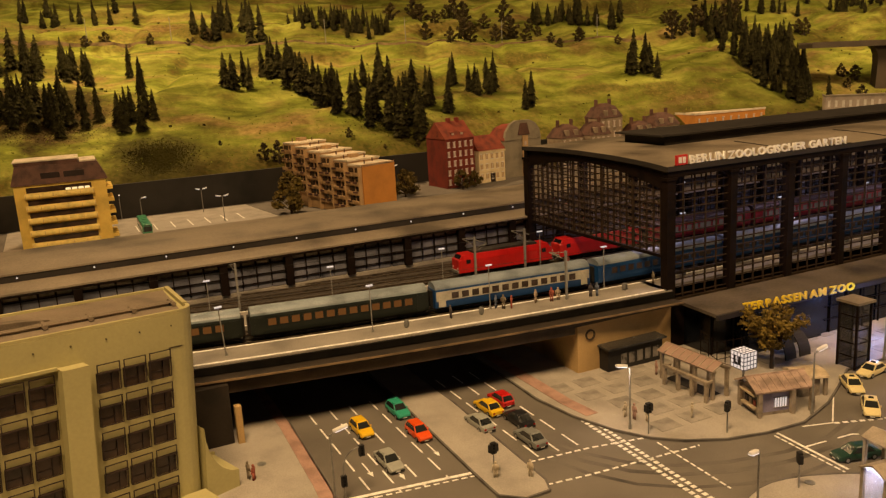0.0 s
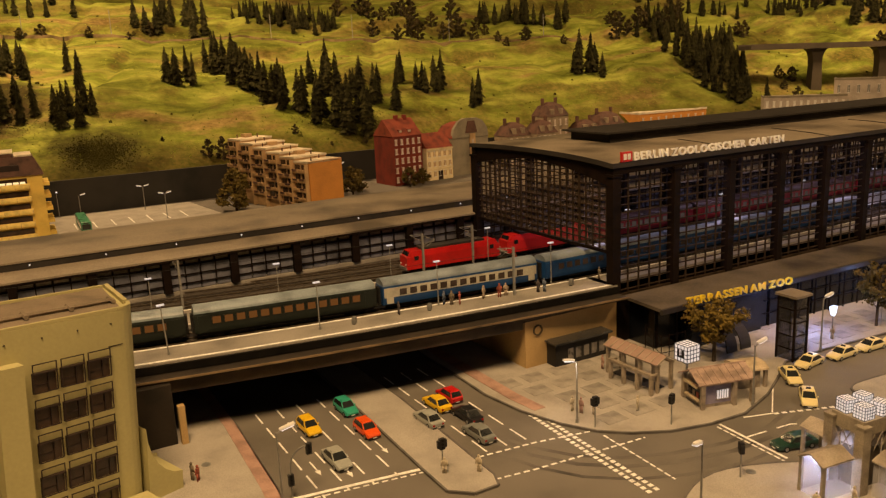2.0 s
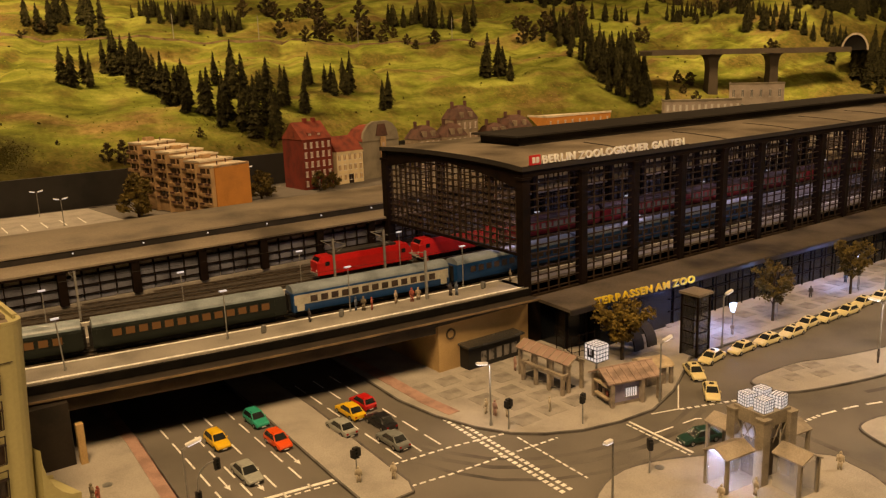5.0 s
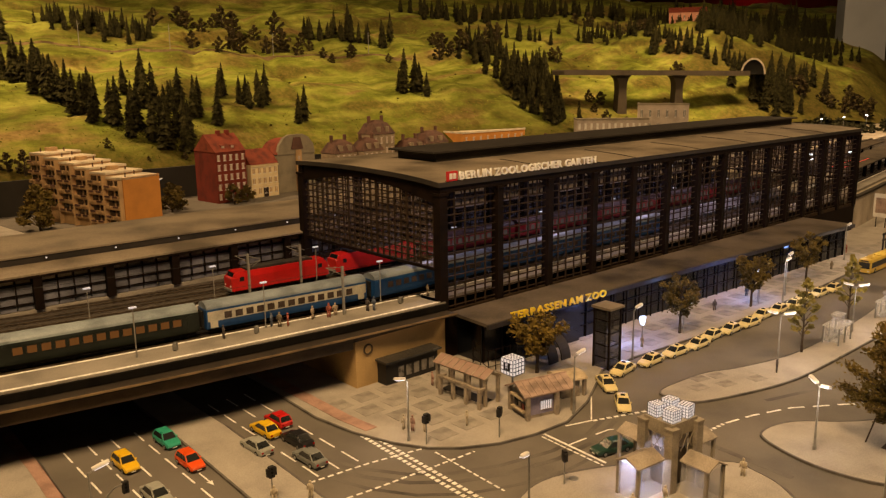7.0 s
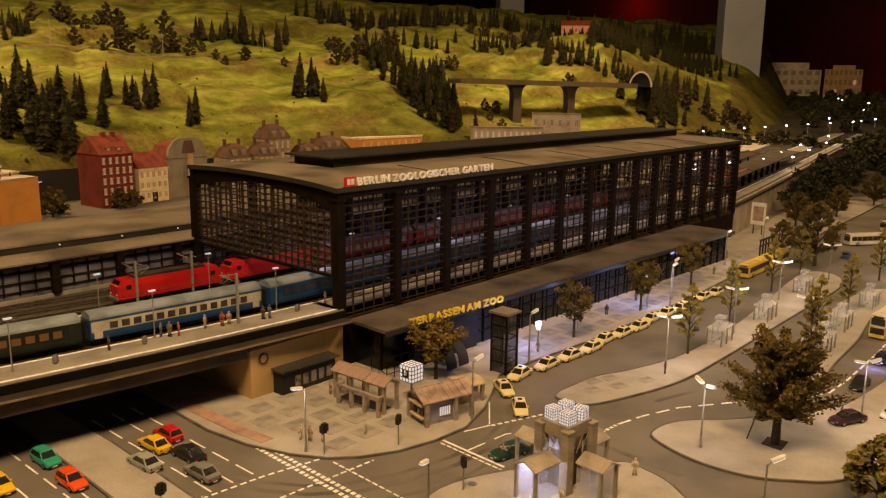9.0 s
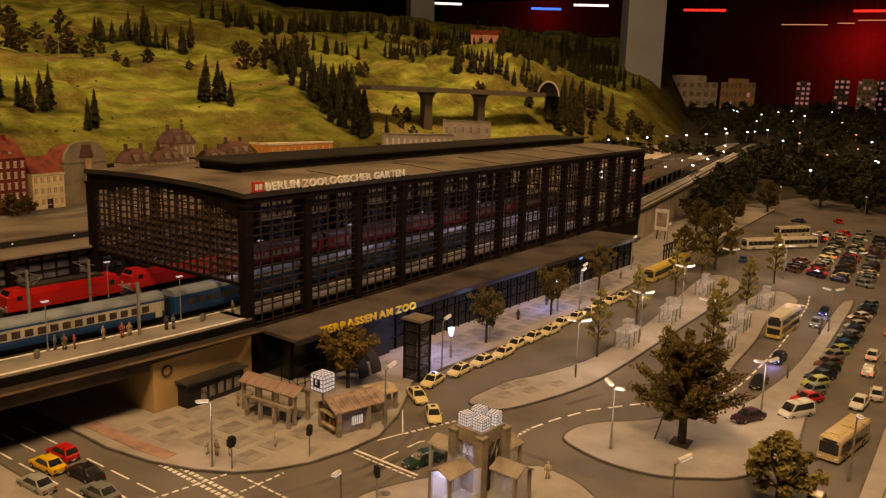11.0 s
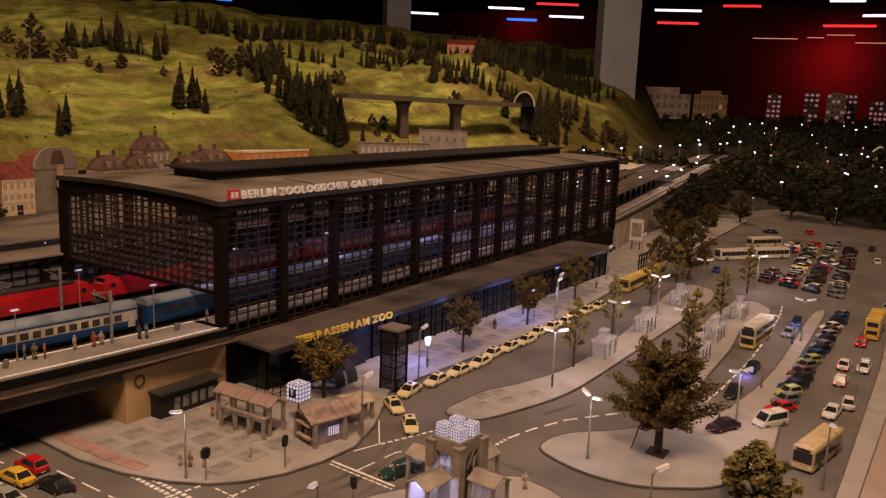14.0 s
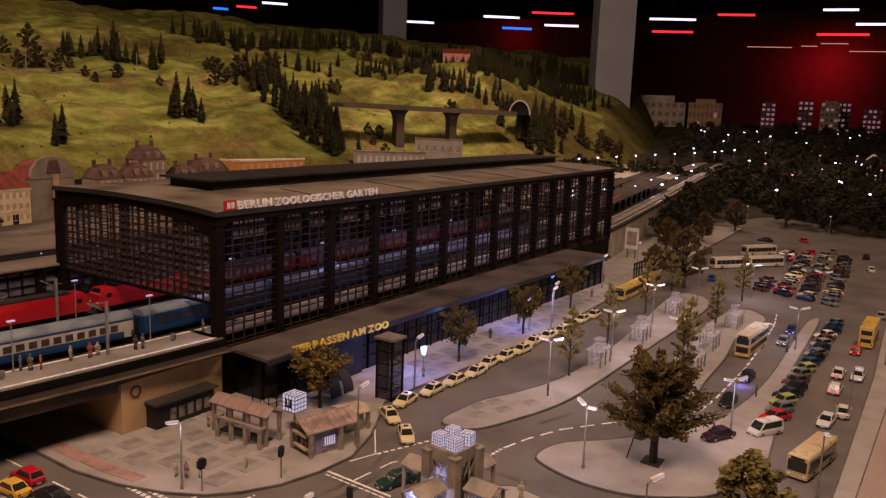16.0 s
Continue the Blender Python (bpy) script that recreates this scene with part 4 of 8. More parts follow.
dashes("stop_line", [(1.085, -0.597), (1.085, -0.575)], 1.0, 0.0, 0.01)
for x, y, side in ((-0.5535, -0.13, 0), (-0.5245, -0.155, 1), (-0.466, -0.125, 1)):
    arrow = solid("arrow_marking", Geo().box(x - 0.0009, x + 0.0009, y, y + 0.03, 0.0002, 0.0007).prism([(x - 0.0035, y + 0.004), (x, y - 0.008), (x + 0.0035, y + 0.004)], 0.0002, 0.0006), PAINT, "worn white lane arrow", "road marking", "structure")

# darker slabs and the red path in the plaza
slab = Geo().box(-0.0165, 0.0165, -0.0145, 0.0145, 0, 0.0003).mesh("paving_slab")
rnd = random.Random(9)
for i in range(11):
    for j in range(5):
        x, y = -0.235 + 0.046 * i + (0.023 if j % 2 else 0), -0.045 - 0.042 * j
        inside = y > -0.03 - 0.9 * (0.28 + x) if x < -0.19 else y > -0.262 + max(0, (x - 0.0) * 0.6)
        if inside and not (-0.095 < x < 0.06 and -0.28 < y < -0.07) and not (x > 0.08 and y < -0.19):
            s = part("paving_slab", slab, SLAB, plaza)
            s.matrix_world = pose(x, y, KERB_H + 0.0001, 0, 0, rnd.uniform(-1, 1))
for i in range(24):
    for j in range(2):
        s = part("paving_slab", slab, SLAB, plaza)
        s.matrix_world = pose(0.26 + 0.05 * i + 0.025 * j, -0.185 + 0.045 * j, KERB_H + 0.0001)
for x, y in ((0.190, -0.352), (0.232, -0.372), (0.252, -0.345), (0.285, -0.392), (0.222, -0.333)):
    s = part("paving_slab", slab, SLAB, island_a)
    s.matrix_world = pose(x, y, KERB_H + 0.0001, 0, 0, -12) @ Matrix.Diagonal((0.8, 0.7, 1, 1))
part("red_path", Geo().prism([(-0.262, 0.30), (-0.2625, -0.085), (-0.2565, -0.140), (-0.238, -0.140), (-0.243, -0.085), (-0.240, 0.30)], KERB_H + 0.0002, KERB_H + 0.0006), REDPAVE, plaza, "faded red cycle path")
part("red_path", Geo().prism([(-0.598, 0.30), (-0.5995, 0.05), (-0.606, -0.14), (-0.620, -0.25), (-0.634, -0.25), (-0.622, -0.13), (-0.614, 0.05), (-0.614, 0.30)][::-1], KERB_H + 0.0002, KERB_H + 0.0006), REDPAVE, left_walk, "faded red cycle path")
for x, y in ((-0.157, -0.404), (-0.66, -0.04)):
    solid("manhole_cover", Geo().rod((x, y, KERB_H), (x, y, KERB_H + 0.0006), 0.0055, n=16), GREYPAINT, "round grey manhole cover in the pavement", "manhole cover")

# ---- abutment wall: ring and shop ----
ring = Geo()
ring.rings([[(-0.157 + r * math.cos(a), y, 0.0585 + r * math.sin(a)) for r, y in ((0.0085, -0.0117), (0.0085, -0.0135), (0.0062, -0.0135), (0.0062, -0.0117))] for a in [2 * math.pi * i / 24 for i in range(25)]], caps=False)
solid("wall_ring", ring, CONCRETE, "round stone ring on the ochre abutment wall", "ornament")
solid("abutment_cornice", Geo().box(-0.183, -0.002, -0.0165, -0.0118, 0.0762, 0.0818), CONCRETE, "brown cornice of the bridge abutment", "cornice", "structure")
KIOSKROOF = material("glossy_kiosk_roof", (0.035, 0.036, 0.036), 0.25, vary=0.15, scale=40, bump=0.02, spec=0.6)
KIOSKPANE = material("pale_kiosk_pane", (0.16, 0.15, 0.14), 0.3, vary=0.3, scale=90, bump=0)
shop = thing("wall_kiosk", "black flat-roofed kiosk against the ochre wall", "kiosk")
part("body", Geo().box(-0.141, -0.040, -0.034, -0.0125, KERB_H, 0.0375), BLACKISH, shop)
part("roof", Geo().box(-0.145, -0.036, -0.040, -0.0125, 0.0376, 0.0405), KIOSKROOF, shop, "glossy dark grey roof")
for i in range(5):
    part("window", Geo().box(-0.118 + 0.015 * i, -0.108 + 0.015 * i, -0.0346, -0.0341, 0.010, 0.027), KIOSKPANE, shop)
poster = solid("underpass_poster", Geo().box(-0.184, -0.1795, 0.13, 0.17, 0.02, 0.055), WHITE, "pale poster board on the underpass wall", "poster")


# ---- terrace building details ----
def front_y(x):
    """The line of the terrace glazing."""
    return -0.060 - 0.028 * (x - 0.03) / 0.21 if x < 0.24 else -0.088 - 0.036 * (x - 0.24) / 0.985


for i in range(33):
    x = 0.034 + 0.037 * i
    y = front_y(x)
    part("mullion", Geo().box(x - 0.0012, x + 0.0012, y - 0.0022, y - 0.0003, KERB_H, 0.0745), STEEL, terrace)
for z in (0.024, 0.046, 0.066):
    part("transom", Geo().rings([[(x, front_y(x) + o, zz) for o, zz in ((-0.0016, z), (-0.0004, z), (-0.0004, z + 0.0016), (-0.0016, z + 0.0016))] for x in (0.245, 0.7, 1.22)]), STEEL, terrace)
fin = thing("entrance_arch", "curved dark grey entrance canopies of the station front", "canopy")
for k, x in enumerate((0.112, 0.142)):
    part("arch", Geo().rings([[(x + dx, -0.112 - 0.028 * math.cos(a) - o * math.cos(a), KERB_H + 0.034 * math.sin(a) + o * math.sin(a)) for dx, o in ((-0.011, 0), (0.011, 0), (0.011, 0.002), (-0.011, 0.002))] for a in [math.pi * i / 12 for i in range(13)]]), ROOFDARK, fin)
SMOKEPANE = glass("smoked_pane", (0.03, 0.03, 0.034), 0.6)
tower = thing("glass_lift_tower", "slim dark framed glass lift tower with a flat grey cap", "lift tower")
for x in (0.150, 0.178):
    for y in (-0.219, -0.190):
        part("post", Geo().box(x - 0.0014, x + 0.0014, y - 0.0014, y + 0.0014, KERB_H, 0.099), STEEL, tower)
for z in (0.020, 0.040, 0.060, 0.080):
    part("ring_beam", Geo().box(0.1515, 0.1765, -0.2196, -0.2184, z, z + 0.0015).box(0.1515, 0.1765, -0.1906, -0.1894, z, z + 0.0015).box(0.1494, 0.1506, -0.2175, -0.1915, z, z + 0.0015).box(0.1774, 0.1786, -0.2175, -0.1915, z, z + 0.0015), STEEL, tower)
for x0, x1, y0, y1 in ((0.1515, 0.1765, -0.2192, -0.2188), (0.1498, 0.1502, -0.2175, -0.1915), (0.1515, 0.1765, -0.1902, -0.1898)):
    part("pane", Geo().box(x0, x1, y0, y1, KERB_H + 0.001, 0.0985), SMOKEPANE, tower)
part("cap", Geo().box(0.146, 0.182, -0.223, -0.186, 0.099, 0.1025), ROOFING, tower)

# ---- underground entrance kiosks ----
TILE = material("pinkish_brown_roof", (0.34, 0.245, 0.20), 0.75, vary=0.2, scale=60)
TIMBER = material("grey_tan_timber", (0.285, 0.24, 0.185), 0.75, vary=0.2, scale=80)
RIBBED = glass("ribbed_plastic_roof", (0.46, 0.31, 0.25), 0.48, 0.3)
PALETILE = material("pale_cream_roof", (0.42, 0.34, 0.23), 0.75, vary=0.15, scale=60)
shelter = thing("entrance_shelter", "open timber shelter with a pinkish ribbed plastic roof", "shelter")
m = pose(-0.076, -0.140, KERB_H, 0, 0, 2) @ Matrix.Diagonal((1, 1, 1.12, 1))
for y in (-0.048, -0.016, 0.016, 0.048):
    for x in (-0.013, 0.013):
        part("post", Geo().box(x - 0.0022, x + 0.0022, y - 0.0022, y + 0.0022, 0, 0.034, m), TIMBER, shelter)
for x in (-0.013, 0.013):
    part("beam", Geo().box(x - 0.0022, x + 0.0022, -0.052, 0.052, 0.0341, 0.0366, m), TIMBER, shelter)
part("ridge_beam", Geo().box(-0.001, 0.001, -0.0525, 0.0525, 0.0425, 0.0445, m), TIMBER, shelter)
for i in range(9):
    y = -0.0525 + 0.0131 * i
    part("rafter", Geo().rings([[(-0.0185, yy, 0.0366), (0, yy, 0.0448), (0.0185, yy, 0.0366), (0.0185, yy, 0.0380), (0, yy, 0.0462), (-0.0185, yy, 0.0380)] for yy in (y - 0.0007, y + 0.0007)], m=m), TIMBER, shelter)
    if i < 8:
        for s_ in (-1, 1):
            part("roof_panel", Geo().rings([[(s_ * 0.0183, yy, 0.0370), (s_ * 0.0004, yy, 0.0452), (s_ * 0.0004, yy, 0.0457), (s_ * 0.0183, yy, 0.0375)] for yy in (y + 0.0008, y + 0.0123)], m=m), RIBBED, shelter, "pinkish ribbed plastic sheet")
for y in (-0.050, -0.024, 0.002, 0.028):
    part("post", Geo().box(-0.0285, -0.0240, y - 0.0023, y + 0.0023, 0, 0.0235, m), TIMBER, shelter)
part("beam", Geo().box(-0.0290, -0.0235, -0.053, 0.031, 0.0236, 0.0268, m), TIMBER, shelter)
part("beam", Geo().box(-0.0234, -0.0153, -0.0515, -0.0485, 0.0236, 0.0262, m), TIMBER, shelter)
part("beam", Geo().box(-0.0234, -0.0153, 0.0265, 0.0295, 0.0236, 0.0262, m), TIMBER, shelter)
# flat black plate stands for the shaded stairwell
part("stair_opening", Geo().box(-0.0105, 0.0105, -0.040, 0.044, 0.0003, 0.0008, m), BLACKISH, shelter)

# lilac colour holds the purple light in the kiosk glazing
LILAC = material("lilac_lit_glazing", (0.26, 0.235, 0.34), 0.4, vary=0.12, scale=60)
kiosk = thing("brown_kiosk", "tan timber kiosk with a pinkish ribbed roof and barred window", "kiosk")
m = pose(-0.045, -0.249, KERB_H, 0, 0, -15) @ Matrix.Diagonal((0.92, 0.9, 1.06, 1))
part("wall", Geo().box(-0.030, 0.016, -0.018, 0.024, 0, 0.0295, m), TIMBER, kiosk)
for i in range(8):
    x0 = -0.040 + 0.0113 * i
    for s_ in (-1, 1):
        part("roof_panel", Geo().rings([[(xx, 0.003 + s_ * 0.029, 0.0310), (xx, 0.003 + s_ * 0.0003, 0.0432), (xx, 0.003 + s_ * 0.0003, 0.0450), (xx, 0.003 + s_ * 0.029, 0.0328)] for xx in (x0, x0 + 0.0106)], m=m), TILE, kiosk)
part("ridge", Geo().rod((-0.041, 0.003, 0.0450), (0.051, 0.003, 0.0450), 0.0012, n=6, m=m), TILE, kiosk)
for x in (0.047, 0.018, -0.032):
    for y in (-0.0225, 0.0275):
        part("post", Geo().box(x - 0.0028, x + 0.0028, y - 0.0028, y + 0.0028, 0, 0.0312, m), TIMBER, kiosk)
part("gable", Geo().rings([[(xx, -0.018, 0.0296), (xx, 0.024, 0.0296), (xx, 0.003, 0.0415)] for xx in (-0.0295, -0.0275)], m=m), TIMBER, kiosk)
part("window", Geo().box(-0.008, 0.012, -0.0186, -0.0181, 0.009, 0.021, m), CUBEWHITE, kiosk, "pale lit window")
for i in range(6):
    part("window_bar", Geo().box(-0.0080 + 0.0038 * i, -0.0072 + 0.0038 * i, -0.0193, -0.0187, 0.009, 0.021, m), TIMBER, kiosk)
for z in (0.0082, 0.0210):
    part("window_bar", Geo().box(-0.009, 0.013, -0.0193, -0.0187, z, z + 0.0009, m), TIMBER, kiosk)
part("side_glazing", Geo().box(-0.027, 0.0150, -0.0183, -0.0181, 0.004, 0.027, m), LILAC, kiosk, "side panel with purple light put into its lilac colour")
part("hatch", Geo().box(-0.0306, -0.0301, -0.013, 0.018, 0.010, 0.023, m), DARKGLASS, kiosk, "dark serving hatch")
part("hatch_shelf", Geo().box(-0.0365, -0.0308, -0.015, 0.020, 0.0075, 0.0095, m), PALETILE, kiosk)
part("hatch_hood", Geo().box(-0.0375, -0.0308, -0.016, 0.021, 0.0245, 0.0270, m), PALETILE, kiosk, "pale hood over the hatch")
for i in range(3):
    part("display_item", Geo().box(-0.0314, -0.0308, -0.010 + 0.010 * i, -0.004 + 0.010 * i, 0.0105, 0.0175, m), FIGURE_COLOURS[(i * 2 + 1) % 5], kiosk)
annex = thing("small_kiosk", "small tan kiosk with a pale shallow roof", "kiosk")
m = pose(0.032, -0.236, KERB_H, 0, 0, -20)
part("wall", Geo().box(-0.018, 0.012, -0.014, 0.016, 0, 0.026, m), TIMBER, annex)
part("roof", Geo().rings([[(x, 0.002 + 0.021 * math.cos(a), 0.0262 + 0.007 * math.sin(a)) for a in [math.pi * i / 10 for i in range(11)]] for x in (-0.022, 0.022)], m=m), PALETILE, annex, "pale shallow vaulted roof")
for y in (-0.014, 0.018):
    part("post", Geo().box(0.0172, 0.0217, y - 0.0022, y + 0.0022, 0, 0.0261, m), TIMBER, annex)

# glazed stair rails at the west end of the terrace building
rails = thing("stair_railing", "black steel stair railing beside the terrace building", "railing")
for k in range(3):
    part("rail_bar", Geo().rod((0.010, -0.062, 0.020 + 0.013 * k), (0.010, -0.096, 0.010 + 0.013 * k), 0.0006, n=5).rod((0.010, -0.096, 0.010 + 0.013 * k), (0.055, -0.100, 0.010 + 0.013 * k), 0.0006, n=5), STEEL, rails)
for x, y in ((0.010, -0.062), (0.010, -0.079), (0.010, -0.096), (0.025, -0.0973), (0.040, -0.0987), (0.055, -0.100)):
    part("rail_post", Geo().rod((x, y, KERB_H), (x, y, 0.046 if y > -0.07 else 0.038), 0.0008, n=5), STEEL, rails)


def grid_cube(parent, size, at, turn, mark=False, name="lit_cube"):
    """A lit cube of white panels in a dark grid."""
    c = part(name, Geo().cube((0, 0, 0), (size, size, size)), CUBEWHITE, parent, "glowing white cube")
    c.matrix_parent_inverse = parent.matrix_world.inverted()
    c.matrix_world = pose(*at, 0, 0, turn)
    h, t = size / 2, size * 0.019
    for axis in range(3):
        for u in range(5):
            p = -h + size * u / 4
            loop = []
            for a, b in ((-1, -1), (1, -1), (1, 1), (-1, 1), (-1, -1)):
                ring = []
                for reach, q in ((h - t * 0.1, p - t), (h + t * 0.6, p - t), (h + t * 0.6, p + t), (h - t * 0.1, p + t)):
                    v = [0, 0, 0]
                    v[axis], v[(axis + 1) % 3], v[(axis + 2) % 3] = q, a * reach, b * reach
                    ring.append(tuple(v))
                loop.append(ring)
            part("grid_frame", Geo().rings(loop, caps=False), UNDER, c)
    if mark:
        part("letter_u", Geo().box(-h - 0.0011, -h - 0.0007, -h * 0.5, -h * 0.18, -h * 0.5, h * 0.55).box(-h - 0.0011, -h - 0.0007, h * 0.18, h * 0.5, -h * 0.5, h * 0.55).box(-h - 0.0011, -h - 0.0007, -h * 0.18, h * 0.18, -h * 0.5, -h * 0.2), UNDER, c, "dark letter")
    return c


u_sign = thing("underground_sign", "glowing white cube sign on a post", "sign", (-0.030, -0.186, KERB_H))
part("post", Geo().rod((-0.030, -0.186, 0.0), (-0.030, -0.186, 0.035), 0.0016), POST, u_sign).matrix_parent_inverse = u_sign.matrix_world.inverted()
grid_cube(u_sign, 0.0235, (-0.030, -0.186, 0.0485), 0, True)

# ---- pavilion with four lit cubes ----
STONE = material("beige_model_stone", (0.27, 0.235, 0.18), 0.8, vary=0.14, scale=50)
SHEET = material("pale_tan_roof_sheet", (0.31, 0.265, 0.21), 0.7, vary=0.16, scale=40)
SMOKED = material("smoked_brown_glazing", (0.075, 0.06, 0.045), 0.3, vary=0.2, scale=40, bump=0)
PALEGLAZE = material("pale_glazing", (0.42, 0.39, 0.38), 0.3, vary=0.15, scale=80, bump=0)
pav = thing("cube_tower_pavilion", "beige stone tower pavilion topped by lit cubes with glazed porches", "pavilion")
M = pose(-0.081, -0.478, KERB_H, 0, 0, -6)
for x in (-0.021, 0.021):
    for y in (-0.019, 0.019):
        part("pillar", Geo().box(x - 0.0055, x + 0.0055, y - 0.0055, y + 0.0055, 0, 0.073, M).box(x - 0.0062, x + 0.0062, y - 0.0062, y + 0.0062, 0.073, 0.0752, M), STONE, pav)
part("tower_slab", Geo().box(-0.0215, 0.0215, -0.0195, 0.0195, 0.063, 0.0785, M), STONE, pav)
for s, ax in ((-1, 0), (1, 0), (-1, 1), (1, 1)):
    g = Geo()
    for k in range(3):
        u = -0.010 + 0.010 * k
        a, b = (u - 0.005, u + 0.005)
        for p, q in ((a, b), (b, a)):
            e = ((p, s * 0.0195, 0.044), (q, s * 0.0195, 0.0625)) if ax else ((s * 0.0215, p, 0.044), (s * 0.0215, q, 0.0625))
            g.rod(e[0], e[1], 0.0006, n=4, m=M)
    part("lattice", g, STONE, pav)
part("tower_core", Geo().box(-0.0145, 0.0145, -0.0125, 0.0125, 0, 0.0438, M), SMOKED, pav)
part("lattice_backing", Geo().box(-0.0145, 0.0145, -0.0125, 0.0125, 0.0440, 0.0628, M), PALEGLAZE, pav, "pale glazing behind the lattice")
for x in (-0.0115, 0.0115):
    for y in (-0.0105, 0.0105):
        p = M @ Vector((x, y, 0.0785 + 0.0072))
        grid_cube(pav, 0.0140, p, -6 + 12 * (x > 0) - 8 * (y > 0))
FROST = glass("frosted_lit_glass", (0.70, 0.72, 0.80), 0.24, 0.25)
for k, a in enumerate((180, 270, 0, 90)):
    N = M @ pose(0, 0, 0, 0, 0, a)
    L = 0.068 if k == 0 else 0.062
    part("porch_roof", Geo().rings([[(x, -0.0165, 0.0385), (x, 0, 0.0465), (x, 0.0165, 0.0385), (x, 0.0165, 0.0400), (x, 0, 0.0482), (x, -0.0165, 0.0400)] for x in (0.0275, L + 0.003)], m=N), SHEET, pav, "pale tan pitched roof")
    for y in (-0.014, 0.014):
        part("porch_post", Geo().box(L - 0.0028, L + 0.0006, y - 0.0018, y + 0.0018, 0, 0.0386, N), STONE, pav)
    if k in (0, 1):
        for y in (-0.0140, 0.0136):
            part("porch_glass", Geo().box(0.028, L - 0.003, y, y + 0.0005, 0.0005, 0.038, N), FROST, pav)
        part("porch_glass", Geo().box(L - 0.0012, L - 0.0007, -0.012, 0.012, 0.0005, 0.038, N), FROST, pav)
pl = bpy.data.lights.new("porch_light", "POINT")
pl.energy, pl.color, pl.shadow_soft_size = 0.055, (0.78, 0.78, 1.0), 0.004
new("porch_light", pl).matrix_world = M @ pose(-0.045, 0, 0.03)


# ---- street lamps and signals ----
def street_lamp(heads):
    c = thing("street_lamp", "grey street lamp with two pale heads" if heads == 2 else "grey street lamp with one pale head", "street lamp", group="street lamps")
    part("pole", Geo().rod((0, 0, 0), (0, 0, 0.082), 0.0015, 0.0009, 8), POST, c)
    part("base", Geo().rod((0, 0, 0), (0, 0, 0.006), 0.0023, 0.0019, 8), POST, c)
    for s in ((-1, 1) if heads == 2 else (-1,)):
        arm = part("arm", Geo().rod((0, 0, 0.080), (s * 0.006, 0, 0.0842), 0.0008), POST, c)
        m = pose(s * 0.0125, 0, 0.0855, 0, s * -12, 0)
        part("lamp_head", Geo().rings([[(x, w * y, z) for y, z in ((-1, 0), (1, 0), (0.7, 0.0022), (-0.7, 0.0022))] for x, w in ((-0.0085, 0.0018), (-0.005, 0.0030), (0.006, 0.0030), (0.0085, 0.0020))], m=m), WHITE, arm, "pale lamp head")
        part("lens", Geo().box(-0.0070, 0.0070, -0.0026, 0.0026, -0.0011, -0.0001, m), LAMPON, arm, "white glowing lens")
    return c


one, two = street_lamp(1), street_lamp(2)
one.matrix_world = pose(-0.233, -0.199, KERB_H, 0, 0, 0)
for x, y, a in ((-0.017, -0.288, 180), (0.221, -0.213, 180), (0.71, -0.222, 180), (0.537, -0.815, 40), (0.2155, -0.8205, 20), (0.758, -0.203, 180), (1.166, -0.15, 180), (1.444, -0.142, 180), (2.8, -0.14, 0), (2.69, -0.48, 0),
                (-0.612, -0.177, 180), (-0.047, -0.692, 150), (-0.271, -0.439, 20), (0.9, -0.835, 30), (1.35, -0.83, 30)):
    copy_thing(one, pose(x, y, KERB_H if y > -0.47 or y < -0.8 else KERB_H, 0, 0, a))
two.matrix_world = pose(0.114, -0.556, KERB_H, 0, 0, 57)
for x, y, a in ((0.36, -0.386, -60), (0.346, -0.684, -35), (0.615, -0.395, -60), (0.907, -0.375, -60), (1.181, -0.395, -60), (0.645, -0.512, -60), (0.893, -0.675, -60), (1.333, -0.49, -70), (1.583, -0.521, -70), (1.375, -0.648, -70)):
    copy_thing(two, pose(x, y, KERB_H if y > -0.6 or x < 1.2 else 0.0, 0, 0, a))
for x, y, a in ((-0.645, 2.04, 90), (-0.59, 1.9, 180)):
    copy_thing(one, pose(x, y, 0, 0, 0, a))
for x, y in ((-0.381, 1.96), (-0.353, 1.727), (0.36, 2.0)):
    copy_thing(two, pose(x, y, 0, 0, 0, 0))
for x, y, w in ((0.09, -0.556, 0.07), (0.36, -0.41, 0.10), (0.33, -0.67, 0.08), (0.62, -0.42, 0.10), (0.9, -0.40, 0.10), (0.9, -0.65, 0.12), (1.3, -0.5, 0.14), (0.24, -0.79, 0.045), (-0.2465, -0.20, 0.03), (0.70, -0.24, 0.08), (1.17, -0.18, 0.1), (1.6, -0.52, 0.14)):
    pl = bpy.data.lights.new("street_light", "POINT")
    pl.energy, pl.color, pl.shadow_soft_size = w * 1.6, (1.0, 0.85, 0.67), 0.006
    new("street_light", pl).location = (x, y, 0.0815)


def traffic_signal():
    c = thing("traffic_signal", "dark traffic signal on a thin post", "traffic signal", group="traffic signals")
    part("post", Geo().rod((0, 0, 0), (0, 0, 0.040), 0.0009, 0.0008), POST, c)
    part("housing", Geo().box(-0.0032, 0.0032, -0.0022, 0.0022, 0.028, 0.041), UNDER, c)
    part("visor", Geo().box(-0.0058, -0.0032, -0.0018, 0.0018, 0.030, 0.039).box(0.0032, 0.0058, -0.0018, 0.0018, 0.030, 0.039), UNDER, c)
    for k in range(3):
        part("lens", Geo().rod((0, -0.0022, 0.0305 + 0.004 * k), (0, -0.0027, 0.0305 + 0.004 * k), 0.0013, n=8), DARKGLASS, c)
    return c


